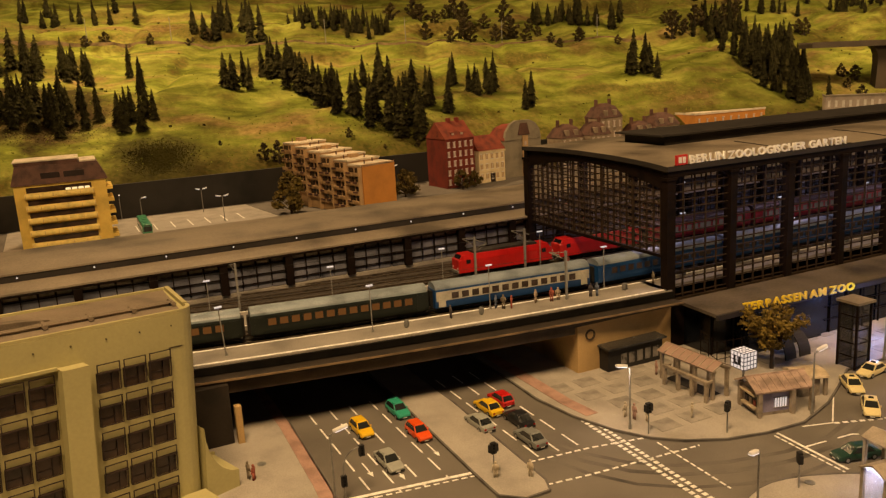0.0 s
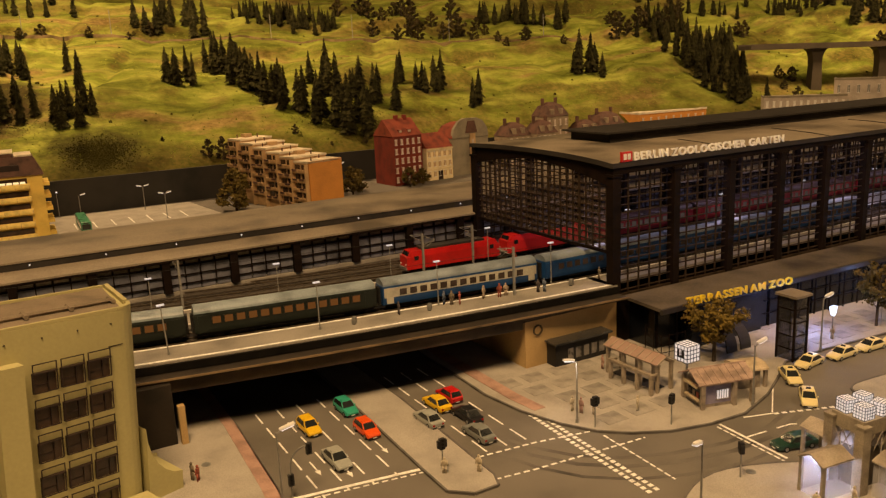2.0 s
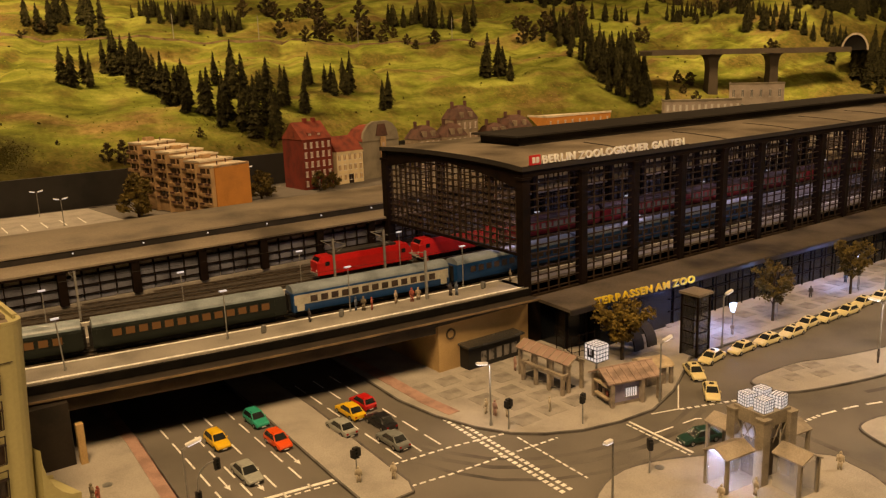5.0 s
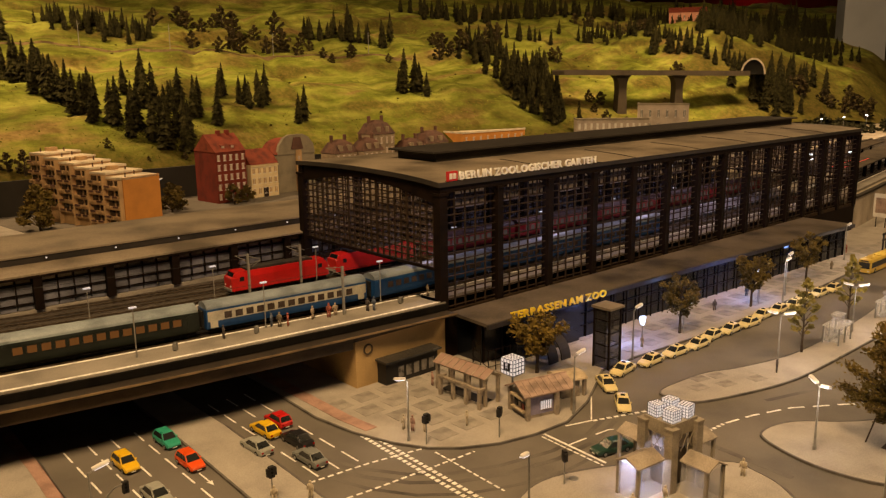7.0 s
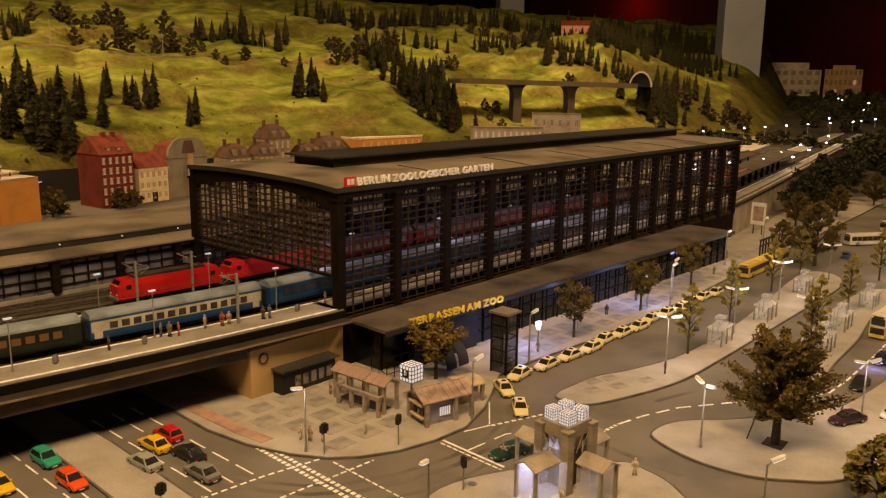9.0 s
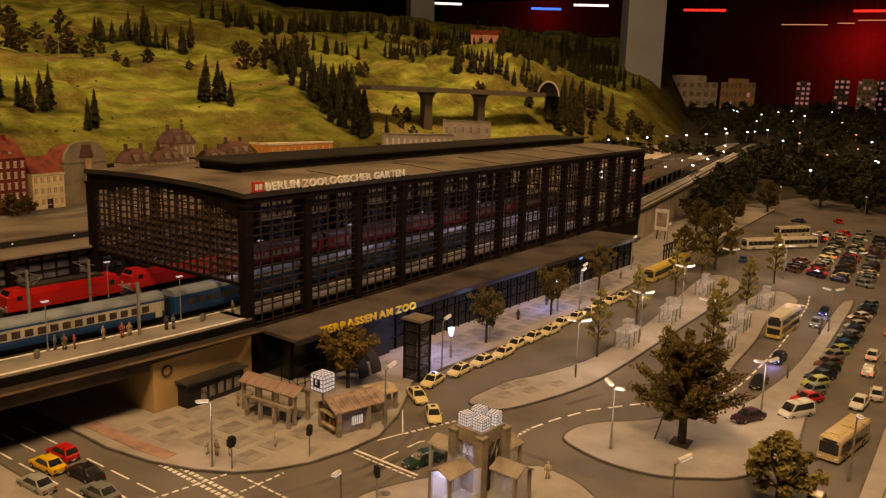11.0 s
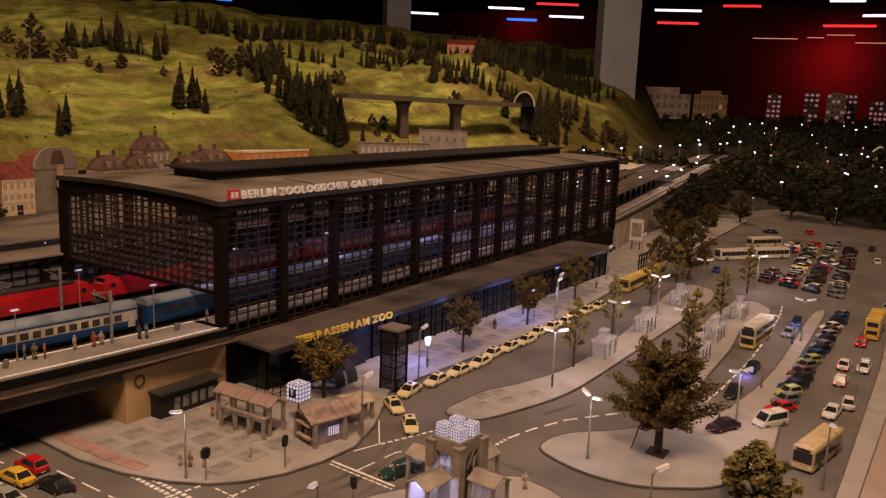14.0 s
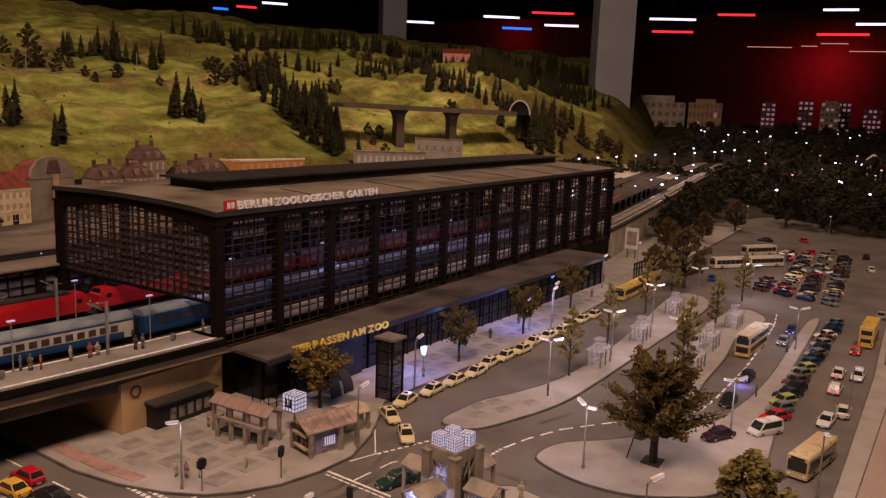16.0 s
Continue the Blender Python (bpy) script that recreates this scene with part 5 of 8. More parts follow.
ts = traffic_signal()
ts.matrix_world = pose(-0.436, -0.2135, KERB_H, 0, 0, 0)
for x, y, a in ((-0.142, -0.27, 20), (-0.175, -0.405, 60), (-0.223, -0.222, 0)):
    copy_thing(ts, pose(x, y, KERB_H if x > -0.58 else 0, 0, 0, a))

arm_signal = thing("traffic_signal", "traffic signal on a post with a bent overhead arm", "traffic signal", (-0.598, -0.168, KERB_H), group="traffic signals")
bend = [(0.0, 0.0), (0.0, 0.030), (0.001, 0.040), (0.005, 0.048), (0.012, 0.053), (0.022, 0.055)]
for (xa, za), (xb, zb) in zip(bend, bend[1:]):
    part("arm" if xb else "post", Geo().rod((xa, 0, za), (xb, 0, zb), 0.0010, 0.0009, 6), POST, arm_signal)
part("housing", Geo().box(-0.0030, 0.0030, -0.0024, 0.0020, 0.013, 0.026), UNDER, arm_signal)
part("housing", Geo().box(0.0195, 0.0255, -0.0024, 0.0020, 0.044, 0.0565), UNDER, arm_signal)
for x, z in ((0.0, 0.016), (0.0, 0.020), (0.0, 0.024), (0.0225, 0.047), (0.0225, 0.0505), (0.0225, 0.054)):
    part("lens", Geo().rod((x, -0.0024, z), (x, -0.0029, z), 0.0013, n=8), DARKGLASS, arm_signal)

# white wall lamps and trees' lights along the hall front
for x, y, z in ((0.279, -0.19, 0.051), (0.670, -0.19, 0.064)):
    c = thing("shield_lamp", "glowing blue-white shield shaped lamp on a post", "lamp")
    part("post", Geo().rod((x, y, KERB_H), (x, y, z - 0.010), 0.0008), POST, c)
    part("shade", Geo().rings([[(x + w * u, y + 0.003 * v, zz) for u, v in ((-1, -1), (1, -1), (1, 1), (-1, 1))] for w, zz in ((0.0007, z - 0.0100), (0.0036, z - 0.0045), (0.0053, z + 0.0015), (0.0055, z + 0.0050))]), LAMPBLUE, c, "glowing blue-white glass")
    pl = bpy.data.lights.new("shield_light", "POINT")
    pl.energy, pl.color, pl.shadow_soft_size = 0.24, (0.26, 0.42, 1.0), 0.01
    new("shield_light", pl).location = (x, y + 0.03, z + 0.002)
for x in (0.45, 0.95):
    pl = bpy.data.lights.new("front_light", "POINT")
    pl.energy, pl.color, pl.shadow_soft_size = 0.045, (0.34, 0.50, 1.0), 0.01
    new("front_light", pl).location = (x, -0.118, 0.066)
for x in (0.15, 0.5, 0.85, 1.2):
    pl = bpy.data.lights.new("hall_light", "POINT")
    pl.energy, pl.color, pl.shadow_soft_size = 0.36, (0.84, 0.72, 1.0), 0.02
    new("hall_light", pl).location = (x, 0.19, 0.24)
    c = thing("hall_pendant_lamp", "white pendant lamp under the station roof", "lamp")
    part("rod", Geo().rod((x, 0.19, 0.2545), (x, 0.19, 0.292), 0.0006, n=5), STEEL, c)
    part("globe", Geo().rings([[(x + r * math.cos(a), 0.19 + r * math.sin(a), z) for a in [math.pi * i / 4 for i in range(8)]] for r, z in ((0.001, 0.2475), (0.004, 0.249), (0.005, 0.2515), (0.002, 0.2545))]), LAMPDIM, c)


for x, z in ((0.3955, 0.049), (0.663, 0.052)):
    c = thing("small_tree_lamp", "small bright white lamp on a post in a street tree", "lamp", (x, -0.196, KERB_H))
    part("post", Geo().rod((0, 0, 0), (0, 0, z - 0.003), 0.0007, n=5), POST, c)
    part("globe", Geo().rings([[(r * math.cos(a), r * math.sin(a), z - 0.003 + zz) for a in [math.pi * i / 4 for i in range(8)]] for r, zz in ((0.0008, 0), (0.0022, 0.0012), (0.0022, 0.0028), (0.0008, 0.004))]), LAMPBLUE, c, "glowing globe")

# ---- glass bus shelters ----
def bus_shelter():
    c = thing("bus_shelter", "small white framed glass bus shelter with a roof lantern", "bus shelter", group="bus shelters")
    for x in (-0.026, 0.0, 0.026):
        for y in (-0.013, 0.013):
            part("post", Geo().box(x - 0.0011, x + 0.0011, y - 0.0011, y + 0.0011, 0, 0.030), GREYPAINT, c)
    part("roof", Geo().rings([[(-0.031, -0.017, 0.0302), (0.031, -0.017, 0.0302), (0.031, 0.017, 0.0302), (-0.031, 0.017, 0.0302)], [(-0.016, -0.009, 0.0365), (0.016, -0.009, 0.0365), (0.016, 0.009, 0.0365), (-0.016, 0.009, 0.0365)]]), FROST, c, "milky glass roof")
    part("lantern", Geo().box(-0.011, 0.011, -0.007, 0.007, 0.0366, 0.047).box(-0.013, 0.013, -0.009, 0.009, 0.047, 0.0482), FROST, c, "milky glass roof lantern")
    for x0, x1 in ((-0.0249, -0.0011), (0.0011, 0.0249)):
        part("pane", Geo().box(x0, x1, 0.0127, 0.0131, 0.004, 0.029), CLEAR, c)
    for x in (-0.0262, 0.0258):
        part("pane", Geo().box(x, x + 0.0004, -0.0118, 0.0118, 0.004, 0.029), CLEAR, c)
    part("bench", Geo().box(-0.018, 0.018, 0.003, 0.009, 0.006, 0.0075).box(-0.016, -0.014, 0.004, 0.008, 0, 0.006).box(0.014, 0.016, 0.004, 0.008, 0, 0.006), GREYPAINT, c)
    return c


bs = bus_shelter()
bs.matrix_world = pose(0.545, -0.398, KERB_H, 0, 0, 2)
for x, y in ((0.755, -0.402), (1.03, -0.385), (0.79, -0.532), (1.0, -0.528), (0.63, -0.548)):
    copy_thing(bs, pose(x, y, KERB_H, 0, 0, 2))

# dark tyre marks worn into the junction
WORN = material("worn_dark_asphalt", (0.112, 0.101, 0.086), 0.8, vary=0.3, scale=12, fine=500)
def strip(name, points, width, mat, label, category):
    pts = [Vector((*p, 0)) for p in points]
    ring = []
    for i, p in enumerate(pts):
        d = (pts[min(i + 1, len(pts) - 1)] - pts[max(i - 1, 0)]).normalized()
        side = d.cross(Vector((0, 0, 1))) * width / 2
        ring.append([p - side + Vector((0, 0, 0.00008)), p + side + Vector((0, 0, 0.00008)), p + side + Vector((0, 0, 0.00016)), p - side + Vector((0, 0, 0.00016))])
    return solid(name, Geo().rings(ring), mat, label, category, "structure")
curve = [(-0.335, -0.165), (-0.318, -0.215), (-0.288, -0.262), (-0.245, -0.298), (-0.19, -0.322), (-0.12, -0.338), (-0.05, -0.338), (0.02, -0.318)]
for o, w in ((0.0, 0.007), (0.019, 0.008), (0.045, 0.006)):
    strip("tyre_mark", [(x - o * 0.5, y - o) for x, y in curve], w, WORN, "dark worn tyre track curving over the junction", "tyre mark")
strip("tyre_mark", [(0.12, -0.38), (0.07, -0.41), (0.04, -0.45), (0.035, -0.51), (0.03, -0.57)], 0.009, WORN, "dark worn tyre track curving over the junction", "tyre mark")
strip("tyre_mark", [(0.22, -0.44), (0.33, -0.475), (0.42, -0.535)], 0.008, WORN, "dark worn tyre track beside the island", "tyre mark")

# ---- cars ----
TYRE = material("tyre_rubber", (0.012, 0.012, 0.012), 0.85, vary=0.1)
RIM = material("alloy_rim", (0.35, 0.35, 0.34), 0.35, 0.7, vary=0.1)
LENSW = material("headlight_lens", (0.7, 0.7, 0.68), 0.2, vary=0.05)
LENSR = material("tail_lens", (0.35, 0.01, 0.01), 0.25, vary=0.05)
LITWHITE = glow("headlight_on", (0.65, 0.75, 1.0), 8.0)
LITRED = glow("tail_light_on", (1.0, 0.06, 0.03), 5.0)
WINDOW = material("car_window_glass", (0.02, 0.022, 0.022), 0.12, vary=0.1, bump=0, spec=0.6)
PLATE = material("blank_plate", (0.6, 0.6, 0.56), 0.5, vary=0.05)


def paint(name, c):
    return material(name, c, 0.3, vary=0.05, scale=60, bump=0.03, spec=0.5)


PAINTS = {"taxi": paint("taxi_cream_paint", (0.70, 0.60, 0.30)), "yellow": paint("yellow_car_paint", (0.72, 0.45, 0.01)), "teal": paint("teal_car_paint", (0.03, 0.30, 0.20)), "orange": paint("orange_car_paint", (0.70, 0.085, 0.01)),
          "silver": paint("silver_car_paint", (0.30, 0.31, 0.28)), "red": paint("red_car_paint", (0.50, 0.015, 0.012)), "black": paint("black_car_paint", (0.016, 0.016, 0.018)), "grey": paint("grey_car_paint", (0.17, 0.18, 0.17)),
          "white": paint("white_car_paint", (0.66, 0.65, 0.60)), "green": paint("dark_green_car_paint", (0.015, 0.045, 0.03)), "navy": paint("dark_blue_car_paint", (0.012, 0.02, 0.06)), "blue": paint("blue_car_paint", (0.02, 0.07, 0.22)),
          "brown": paint("brown_car_paint", (0.12, 0.05, 0.03)), "lime": paint("lime_car_paint", (0.38, 0.42, 0.10)), "plum": paint("dark_plum_car_paint", (0.035, 0.012, 0.025))}


def car_model(style):
    """A car at the origin, facing +x. Style: saloon, hatch or van."""
    c = thing("car", "", "car")
    L, W = {"saloon": (0.0535, 0.0203), "hatch": (0.0460, 0.0198), "van": (0.054, 0.0222)}[style]
    belt, top = {"saloon": (0.0098, 0.0160), "hatch": (0.0104, 0.0168), "van": (0.0118, 0.0222)}[style]
    z0 = 0.0023
    st = {"saloon": ((-0.5, 0.0086, 0.84), (-0.465, 0.0097, 0.95), (-0.26, 0.0101, 1), (0.1, 0.0099, 1), (0.29, 0.0094, 1), (0.45, 0.0080, 0.95), (0.5, 0.0062, 0.82)),
          "hatch": ((-0.5, 0.0092, 0.86), (-0.47, 0.0104, 0.96), (-0.26, 0.0105, 1), (0.1, 0.0104, 1), (0.27, 0.0098, 1), (0.45, 0.0083, 0.94), (0.5, 0.0064, 0.82)),
          "van": ((-0.5, 0.0115, 0.93), (-0.48, 0.012, 0.98), (-0.2, 0.012, 1), (0.2, 0.012, 1), (0.36, 0.0112, 1), (0.47, 0.0088, 0.95), (0.5, 0.0066, 0.84))}[style]
    def ring(x, zt, w):
        h = W / 2 * w
        return [(x * L, -h * 0.90, z0), (x * L, -h, z0 + 0.002), (x * L, -h, zt - 0.0022), (x * L, -h * 0.92, zt), (x * L, h * 0.92, zt), (x * L, h, zt - 0.0022), (x * L, h, z0 + 0.002), (x * L, h * 0.90, z0)]
    part("body", Geo().rings([ring(*s) for s in st]), PAINTS["silver"], c, smooth=False)
    b0, b1, t0, t1 = {"saloon": (-0.37, 0.25, -0.235, 0.085), "hatch": (-0.475, 0.24, -0.375, 0.075), "van": (-0.49, 0.40, -0.465, 0.235)}[style]
    wb, wt = W * 0.455, W * 0.37 if style != "van" else W * 0.42
    zb = belt - 0.0004
    low = [(b0 * L, -wb, zb), (b1 * L, -wb, zb), (b1 * L, wb, zb), (b0 * L, wb, zb)]
    high = [(t0 * L, -wt, top), (t1 * L, -wt, top), (t1 * L, wt, top), (t0 * L, wt, top)]
    part("cabin", Geo().rings([low, high, [(t0 * L + 0.0012, -wt + 0.0012, top + 0.0008), (t1 * L - 0.0012, -wt + 0.0012, top + 0.0008), (t1 * L - 0.0012, wt - 0.0012, top + 0.0008), (t0 * L + 0.0012, wt - 0.0012, top + 0.0008)]]), PAINTS["silver"], c)

    def pane(name, i, j, grow, cut=0.0):
        a, b, d, e = Vector(low[i]), Vector(low[j]), Vector(high[j]), Vector(high[i])
        if cut:
            a, e = a.lerp(b, cut), e.lerp(d, cut)
        mid = (a + b + d + e) / 4
        n = (b - a).cross(e - a).normalized()
        n = n if n.dot(mid - Vector((0, 0, 0.01))) > 0 else -n
        q = [mid + (p - mid) * grow for p in (a, b, d, e)]
        part(name, Geo().add([p + n * 0.0002 for p in q] + [p - n * 0.0002 for p in q], [(0, 1, 2, 3), (4, 5, 6, 7), (0, 1, 5, 4), (1, 2, 6, 5), (2, 3, 7, 6), (3, 0, 4, 7)]), WINDOW, c)

    pane("windscreen", 1, 2, 0.88)
    pane("rear_window", 3, 0, 0.86)
    pane("side_window", 0, 1, 0.86, 0.45 if style == "van" else 0.0)
    pane("side_window", 2, 3, 0.86)
    for x in (-0.30 * L, 0.31 * L):
        for s in (-1, 1):
            y = s * (W / 2 - 0.0012)
            t = part("wheel", Geo().rod((x, y - 0.0014, 0.0036), (x, y + 0.0014, 0.0036), 0.0036, n=12), TYRE, c)
            part("rim", Geo().rod((x, y + s * 0.0013, 0.0036), (x, y + s * 0.0017, 0.0036), 0.0022, n=10), RIM, t)
    for s in (-1, 1):
        part("headlight", Geo().box(0.472 * L, 0.495 * L, s * W * 0.30 - 0.0018, s * W * 0.30 + 0.0018, 0.0048, 0.0066), LENSW, c)
        part("tail_light", Geo().box(-0.5 * L - 0.0003, -0.48 * L, s * W * 0.33 - 0.0014, s * W * 0.33 + 0.0014, 0.0060, 0.0082), LENSR, c)
        part("mirror", Geo().box(0.13 * L, 0.16 * L, s * W * 0.5 - 0.0003 if s > 0 else s * W * 0.5 - 0.0014, s * W * 0.5 + 0.0014 if s > 0 else s * W * 0.5 + 0.0003, belt - 0.0002, belt + 0.0011), PAINTS["silver"], c)
    for s in (-1, 1):
        part("bumper", Geo().box(min(s * 0.47, s * 0.508) * L, max(s * 0.47, s * 0.508) * L, -W * 0.40, W * 0.40, 0.0026, 0.0044), UNDER, c)
        part("plate", Geo().box(min(s * 0.508 * L, s * 0.508 * L + s * 0.0003), max(s * 0.508 * L, s * 0.508 * L + s * 0.0003), -0.0028, 0.0028, 0.0028, 0.0041), PLATE, c, "blank pale plate")
    return c


MODELS = {s: car_model(s) for s in ("saloon", "hatch", "van")}

PLAIN = {}
for style in ("saloon", "hatch"):
    PLAIN[style] = copy_thing(MODELS[style], pose(0, 0, 0))
    for o in PLAIN[style].children_recursive:
        if o.name.split(".")[0] in ("rim", "mirror", "plate", "bumper"):
            bpy.data.objects.remove(o)


def place_car(style, colour, x, y, heading, label, group="", lit="", z=0.0, plain=False):
    c = copy_thing((PLAIN if plain else MODELS)[style], pose(x, y, z, 0, 0, heading))
    c["label"], c["category"] = label, "van" if style == "van" else "car"
    c.name = "van" if style == "van" else "car"
    if group:
        c["group"] = group
    for p in c.children:
        kind = p.name.split(".")[0]
        if kind in ("body", "cabin", "mirror"):
            p.material_slots[0].link = "OBJECT"
            p.material_slots[0].material = PAINTS[colour]
        if (lit in ("front", "both") and kind == "headlight") or (lit in ("rear", "both") and kind == "tail_light"):
            p.material_slots[0].link = "OBJECT"
            p.material_slots[0].material = LITWHITE if kind == "headlight" else LITRED
    return c


def taxi(x, y, heading):
    c = place_car("saloon", "taxi", x, y, heading, "cream yellow taxi saloon with a roof sign, standing in the rank", "taxis at the rank")
    c.name, c["category"] = "taxi", "taxi"
    part("roof_sign", Geo().rings([[(-0.0035, -0.0032, 0.0168), (-0.0003, -0.0032, 0.0168), (-0.0003, 0.0032, 0.0168), (-0.0035, 0.0032, 0.0168)], [(-0.0028, -0.0026, 0.0188), (-0.0010, -0.0026, 0.0188), (-0.0010, 0.0026, 0.0188), (-0.0028, 0.0026, 0.0188)]]), UNDER, c, "dark roof sign")


taxi(0.055, -0.316, 222)
taxi(0.097, -0.256, 235)
taxi(0.163, -0.237, 188)
for i, x in enumerate((0.229, 0.292, 0.353, 0.410, 0.466, 0.523, 0.588, 0.643, 0.698, 0.757, 0.815, 0.872)):
    taxi(x, -0.243 - 0.004 * (i % 3), 180 + (2, -2, 1, 3)[i % 4])
DOWN, UP = 270, 90
for style, col, x, y, a in (("hatch", "yellow", -0.524, -0.020, DOWN), ("hatch", "teal", -0.461, 0.008, DOWN), ("hatch", "orange", -0.465, -0.069, DOWN), ("saloon", "silver", -0.527, -0.120, DOWN),
                            ("hatch", "red", -0.326, -0.036, UP), ("saloon", "yellow", -0.353, -0.050, UP), ("saloon", "silver", -0.386, -0.086, UP), ("saloon", "black", -0.338, -0.104, UP), ("saloon", "grey", -0.354, -0.158, UP)):
    place_car(style, col, x, y, a + 1.5, f"small {col} model car waiting on the road below the viaduct", "cars by the underpass")
place_car("saloon", "green", -0.066, -0.3885, 164, "dark green model car waiting at the stop line")
place_car("saloon", "plum", 0.327, -0.672, 152, "dark plum saloon parked on the tree island", z=KERB_H)
place_car("van", "white", 0.393, -0.722, 150, "white delivery van parked beside the kerb", "parked cars")
row = ["red", "grey", "lime", "navy", "black", "brown", "grey", "lime", "blue", "black", "grey", "navy", "silver", "brown", "white", "black", "blue", "grey"]
rnd = random.Random(21)
for i, col in enumerate(row):
    x = 0.462 + 0.0415 * i
    place_car(rnd.choice(("saloon", "hatch")), col, x, -0.722 + 0.0008 * i + rnd.uniform(-0.003, 0.003), 148 + rnd.uniform(-4, 4), f"{col} car parked at an angle in the long row", "parked cars")
for style, col, x, y, a, lit in (("saloon", "white", 0.496, -0.790, 176, ""), ("saloon", "white", 0.556, -0.806, 4, ""), ("hatch", "white", 0.668, -0.779, 0, "rear"), ("saloon", "white", 0.770, -0.771, 0, "rear"), ("saloon", "white", 0.776, -0.802, 180, "front"),
                                 ("hatch", "red", 0.955, -0.778, 0, "rear"), ("saloon", "black", 0.49, -0.645, 180, ""), ("saloon", "navy", 0.64, -0.640, 180, "front"), ("saloon", "grey", 0.93, -0.645, 180, "front"), ("saloon", "navy", 1.04, -0.642, 180, "front"),
                                 ("saloon", "silver", 1.33, -0.79, 0, ""), ("saloon", "taxi", 0.12, -0.800, 178, "")):
    place_car(style, col, x, y, a, f"{col} model car driving past the car park" + (" with its lights on" if lit else ""), "cars on the road", lit)
for x, y in ((0.595, -0.640), (1.0, -0.642)):
    pl = bpy.data.lights.new("headlight_beam", "POINT")
    pl.energy, pl.color, pl.shadow_soft_size = 0.022, (0.22, 0.3, 1.0), 0.003
    new("headlight_beam", pl).location = (x, y, 0.008)
n = 0
for j in range(4):
    for i in range(22):
        x, y = 1.39 + 0.037 * i + 0.02 * j, -0.668 + 0.060 * j + 0.003 * i
        if rnd.random() < 0.80 and y < -0.43 and not (1.66 < x < 1.98 and y > -0.50):
            col = rnd.choice(("red", "white", "black", "silver", "black", "grey", "navy", "brown", "plum", "taxi", "silver", "grey"))
            place_car(rnd.choice(("saloon", "hatch", "hatch")), col, x, y, rnd.choice((62, 242)) + rnd.uniform(-6, 6), f"{col} car in the crowded car park", "cars in the car park", "rear" if n % 17 == 5 else "", plain=True)
            n += 1
for x, y, a, col in ((2.15, -0.36, 20, "black"), (2.4, -0.3, 80, "navy"), (2.3, -0.55, 5, "grey"), (2.0, -0.7, 10, "white"), (2.25, -0.66, 0, "black"), (2.5, -0.42, 30, "red"), (1.9, -0.62, 60, "brown"), (1.50, -0.345, 10, "blue")):
    place_car("saloon", col, x, y, a, f"{col} car at the far end of the car park", "cars in the car park", plain=True)
for m in (*MODELS.values(), *PLAIN.values()):
    for o in [*m.children_recursive, m]:
        bpy.data.objects.remove(o)


# ---- buses ----
def bus(L, H, lower, upper, label, decks=1, name="bus"):
    c = thing(name, label, "bus")
    W = 0.0288
    h = L / 2
    def ring(x, w, z1, z0=0.0035):
        return [(x, -w * 0.97, z0), (x, -w, z0 + 0.002), (x, -w, z1 - 0.003), (x, -w * 0.88, z1), (x, w * 0.88, z1), (x, w, z1 - 0.003), (x, w, z0 + 0.002), (x, w * 0.97, z0)]
    w = W / 2
    split = H * (0.50 if decks == 2 else 0.42)
    part("body", Geo().rings([ring(-h, w * 0.93, split), ring(-h + 0.002, w, split), ring(h - 0.002, w, split), ring(h, w * 0.93, split)]), lower, c)
    part("upper_body", Geo().rings([ring(-h + 0.0005, w * 0.92, H - 0.001, split + 0.0002), ring(-h + 0.003, w * 0.99, H, split + 0.0002), ring(h - 0.003, w * 0.99, H, split + 0.0002), ring(h - 0.0005, w * 0.92, H - 0.001, split + 0.0002)]), upper, c)
    levels = [(H * 0.44, H * 0.80)] if decks == 1 else [(H * 0.26, H * 0.46), (H * 0.62, H * 0.84)]
    n = max(3, round(L / 0.018))
    for z0, z1 in levels:
        for i in range(n):
            x0 = -h + 0.005 + (L - 0.010) * i / n
            for s in (-1, 1):
                part("window", Geo().box(x0 + 0.0006, x0 + (L - 0.010) / n - 0.0006, s * w - 0.0004, s * w + 0.0004, z0, z1), WINDOW, c)
        part("windscreen", Geo().box(h - 0.0012, h + 0.0004, -w * 0.82, w * 0.82, z0 - 0.002, z1 + 0.0005), WINDOW, c)
        part("rear_window", Geo().box(-h - 0.0004, -h + 0.0012, -w * 0.7, w * 0.7, z0 + 0.001, z1), WINDOW, c)
    for x in (-0.27 * L, 0.30 * L):
        for s in (-1, 1):
            t = part("wheel", Geo().rod((x, s * (w - 0.0028), 0.0055), (x, s * (w + 0.0003), 0.0055), 0.0055, n=14), TYRE, c)
            part("rim", Geo().rod((x, s * (w + 0.0003), 0.0055), (x, s * (w + 0.0006), 0.0055), 0.003, n=10), RIM, t)
    for s in (-1, 1):
        part("headlight", Geo().box(h - 0.001, h + 0.0006, s * w * 0.68 - 0.002, s * w * 0.68 + 0.002, 0.0065, 0.009), LENSW, c)
        part("tail_light", Geo().box(-h - 0.0006, -h + 0.001, s * w * 0.75 - 0.0012, s * w * 0.75 + 0.0012, 0.008, 0.012), LENSR, c)
    part("roof_hatch", Geo().box(-0.012, 0.002, -0.006, 0.006, H - 0.0002, H + 0.0012).box(L * 0.25, L * 0.25 + 0.012, -0.006, 0.006, H - 0.0002, H + 0.0012), upper, c)
    part("destination_sign", Geo().box(h - 0.001, h + 0.0006, -w * 0.6, w * 0.6, H * 0.86, H * 0.94), UNDER, c)
    return c


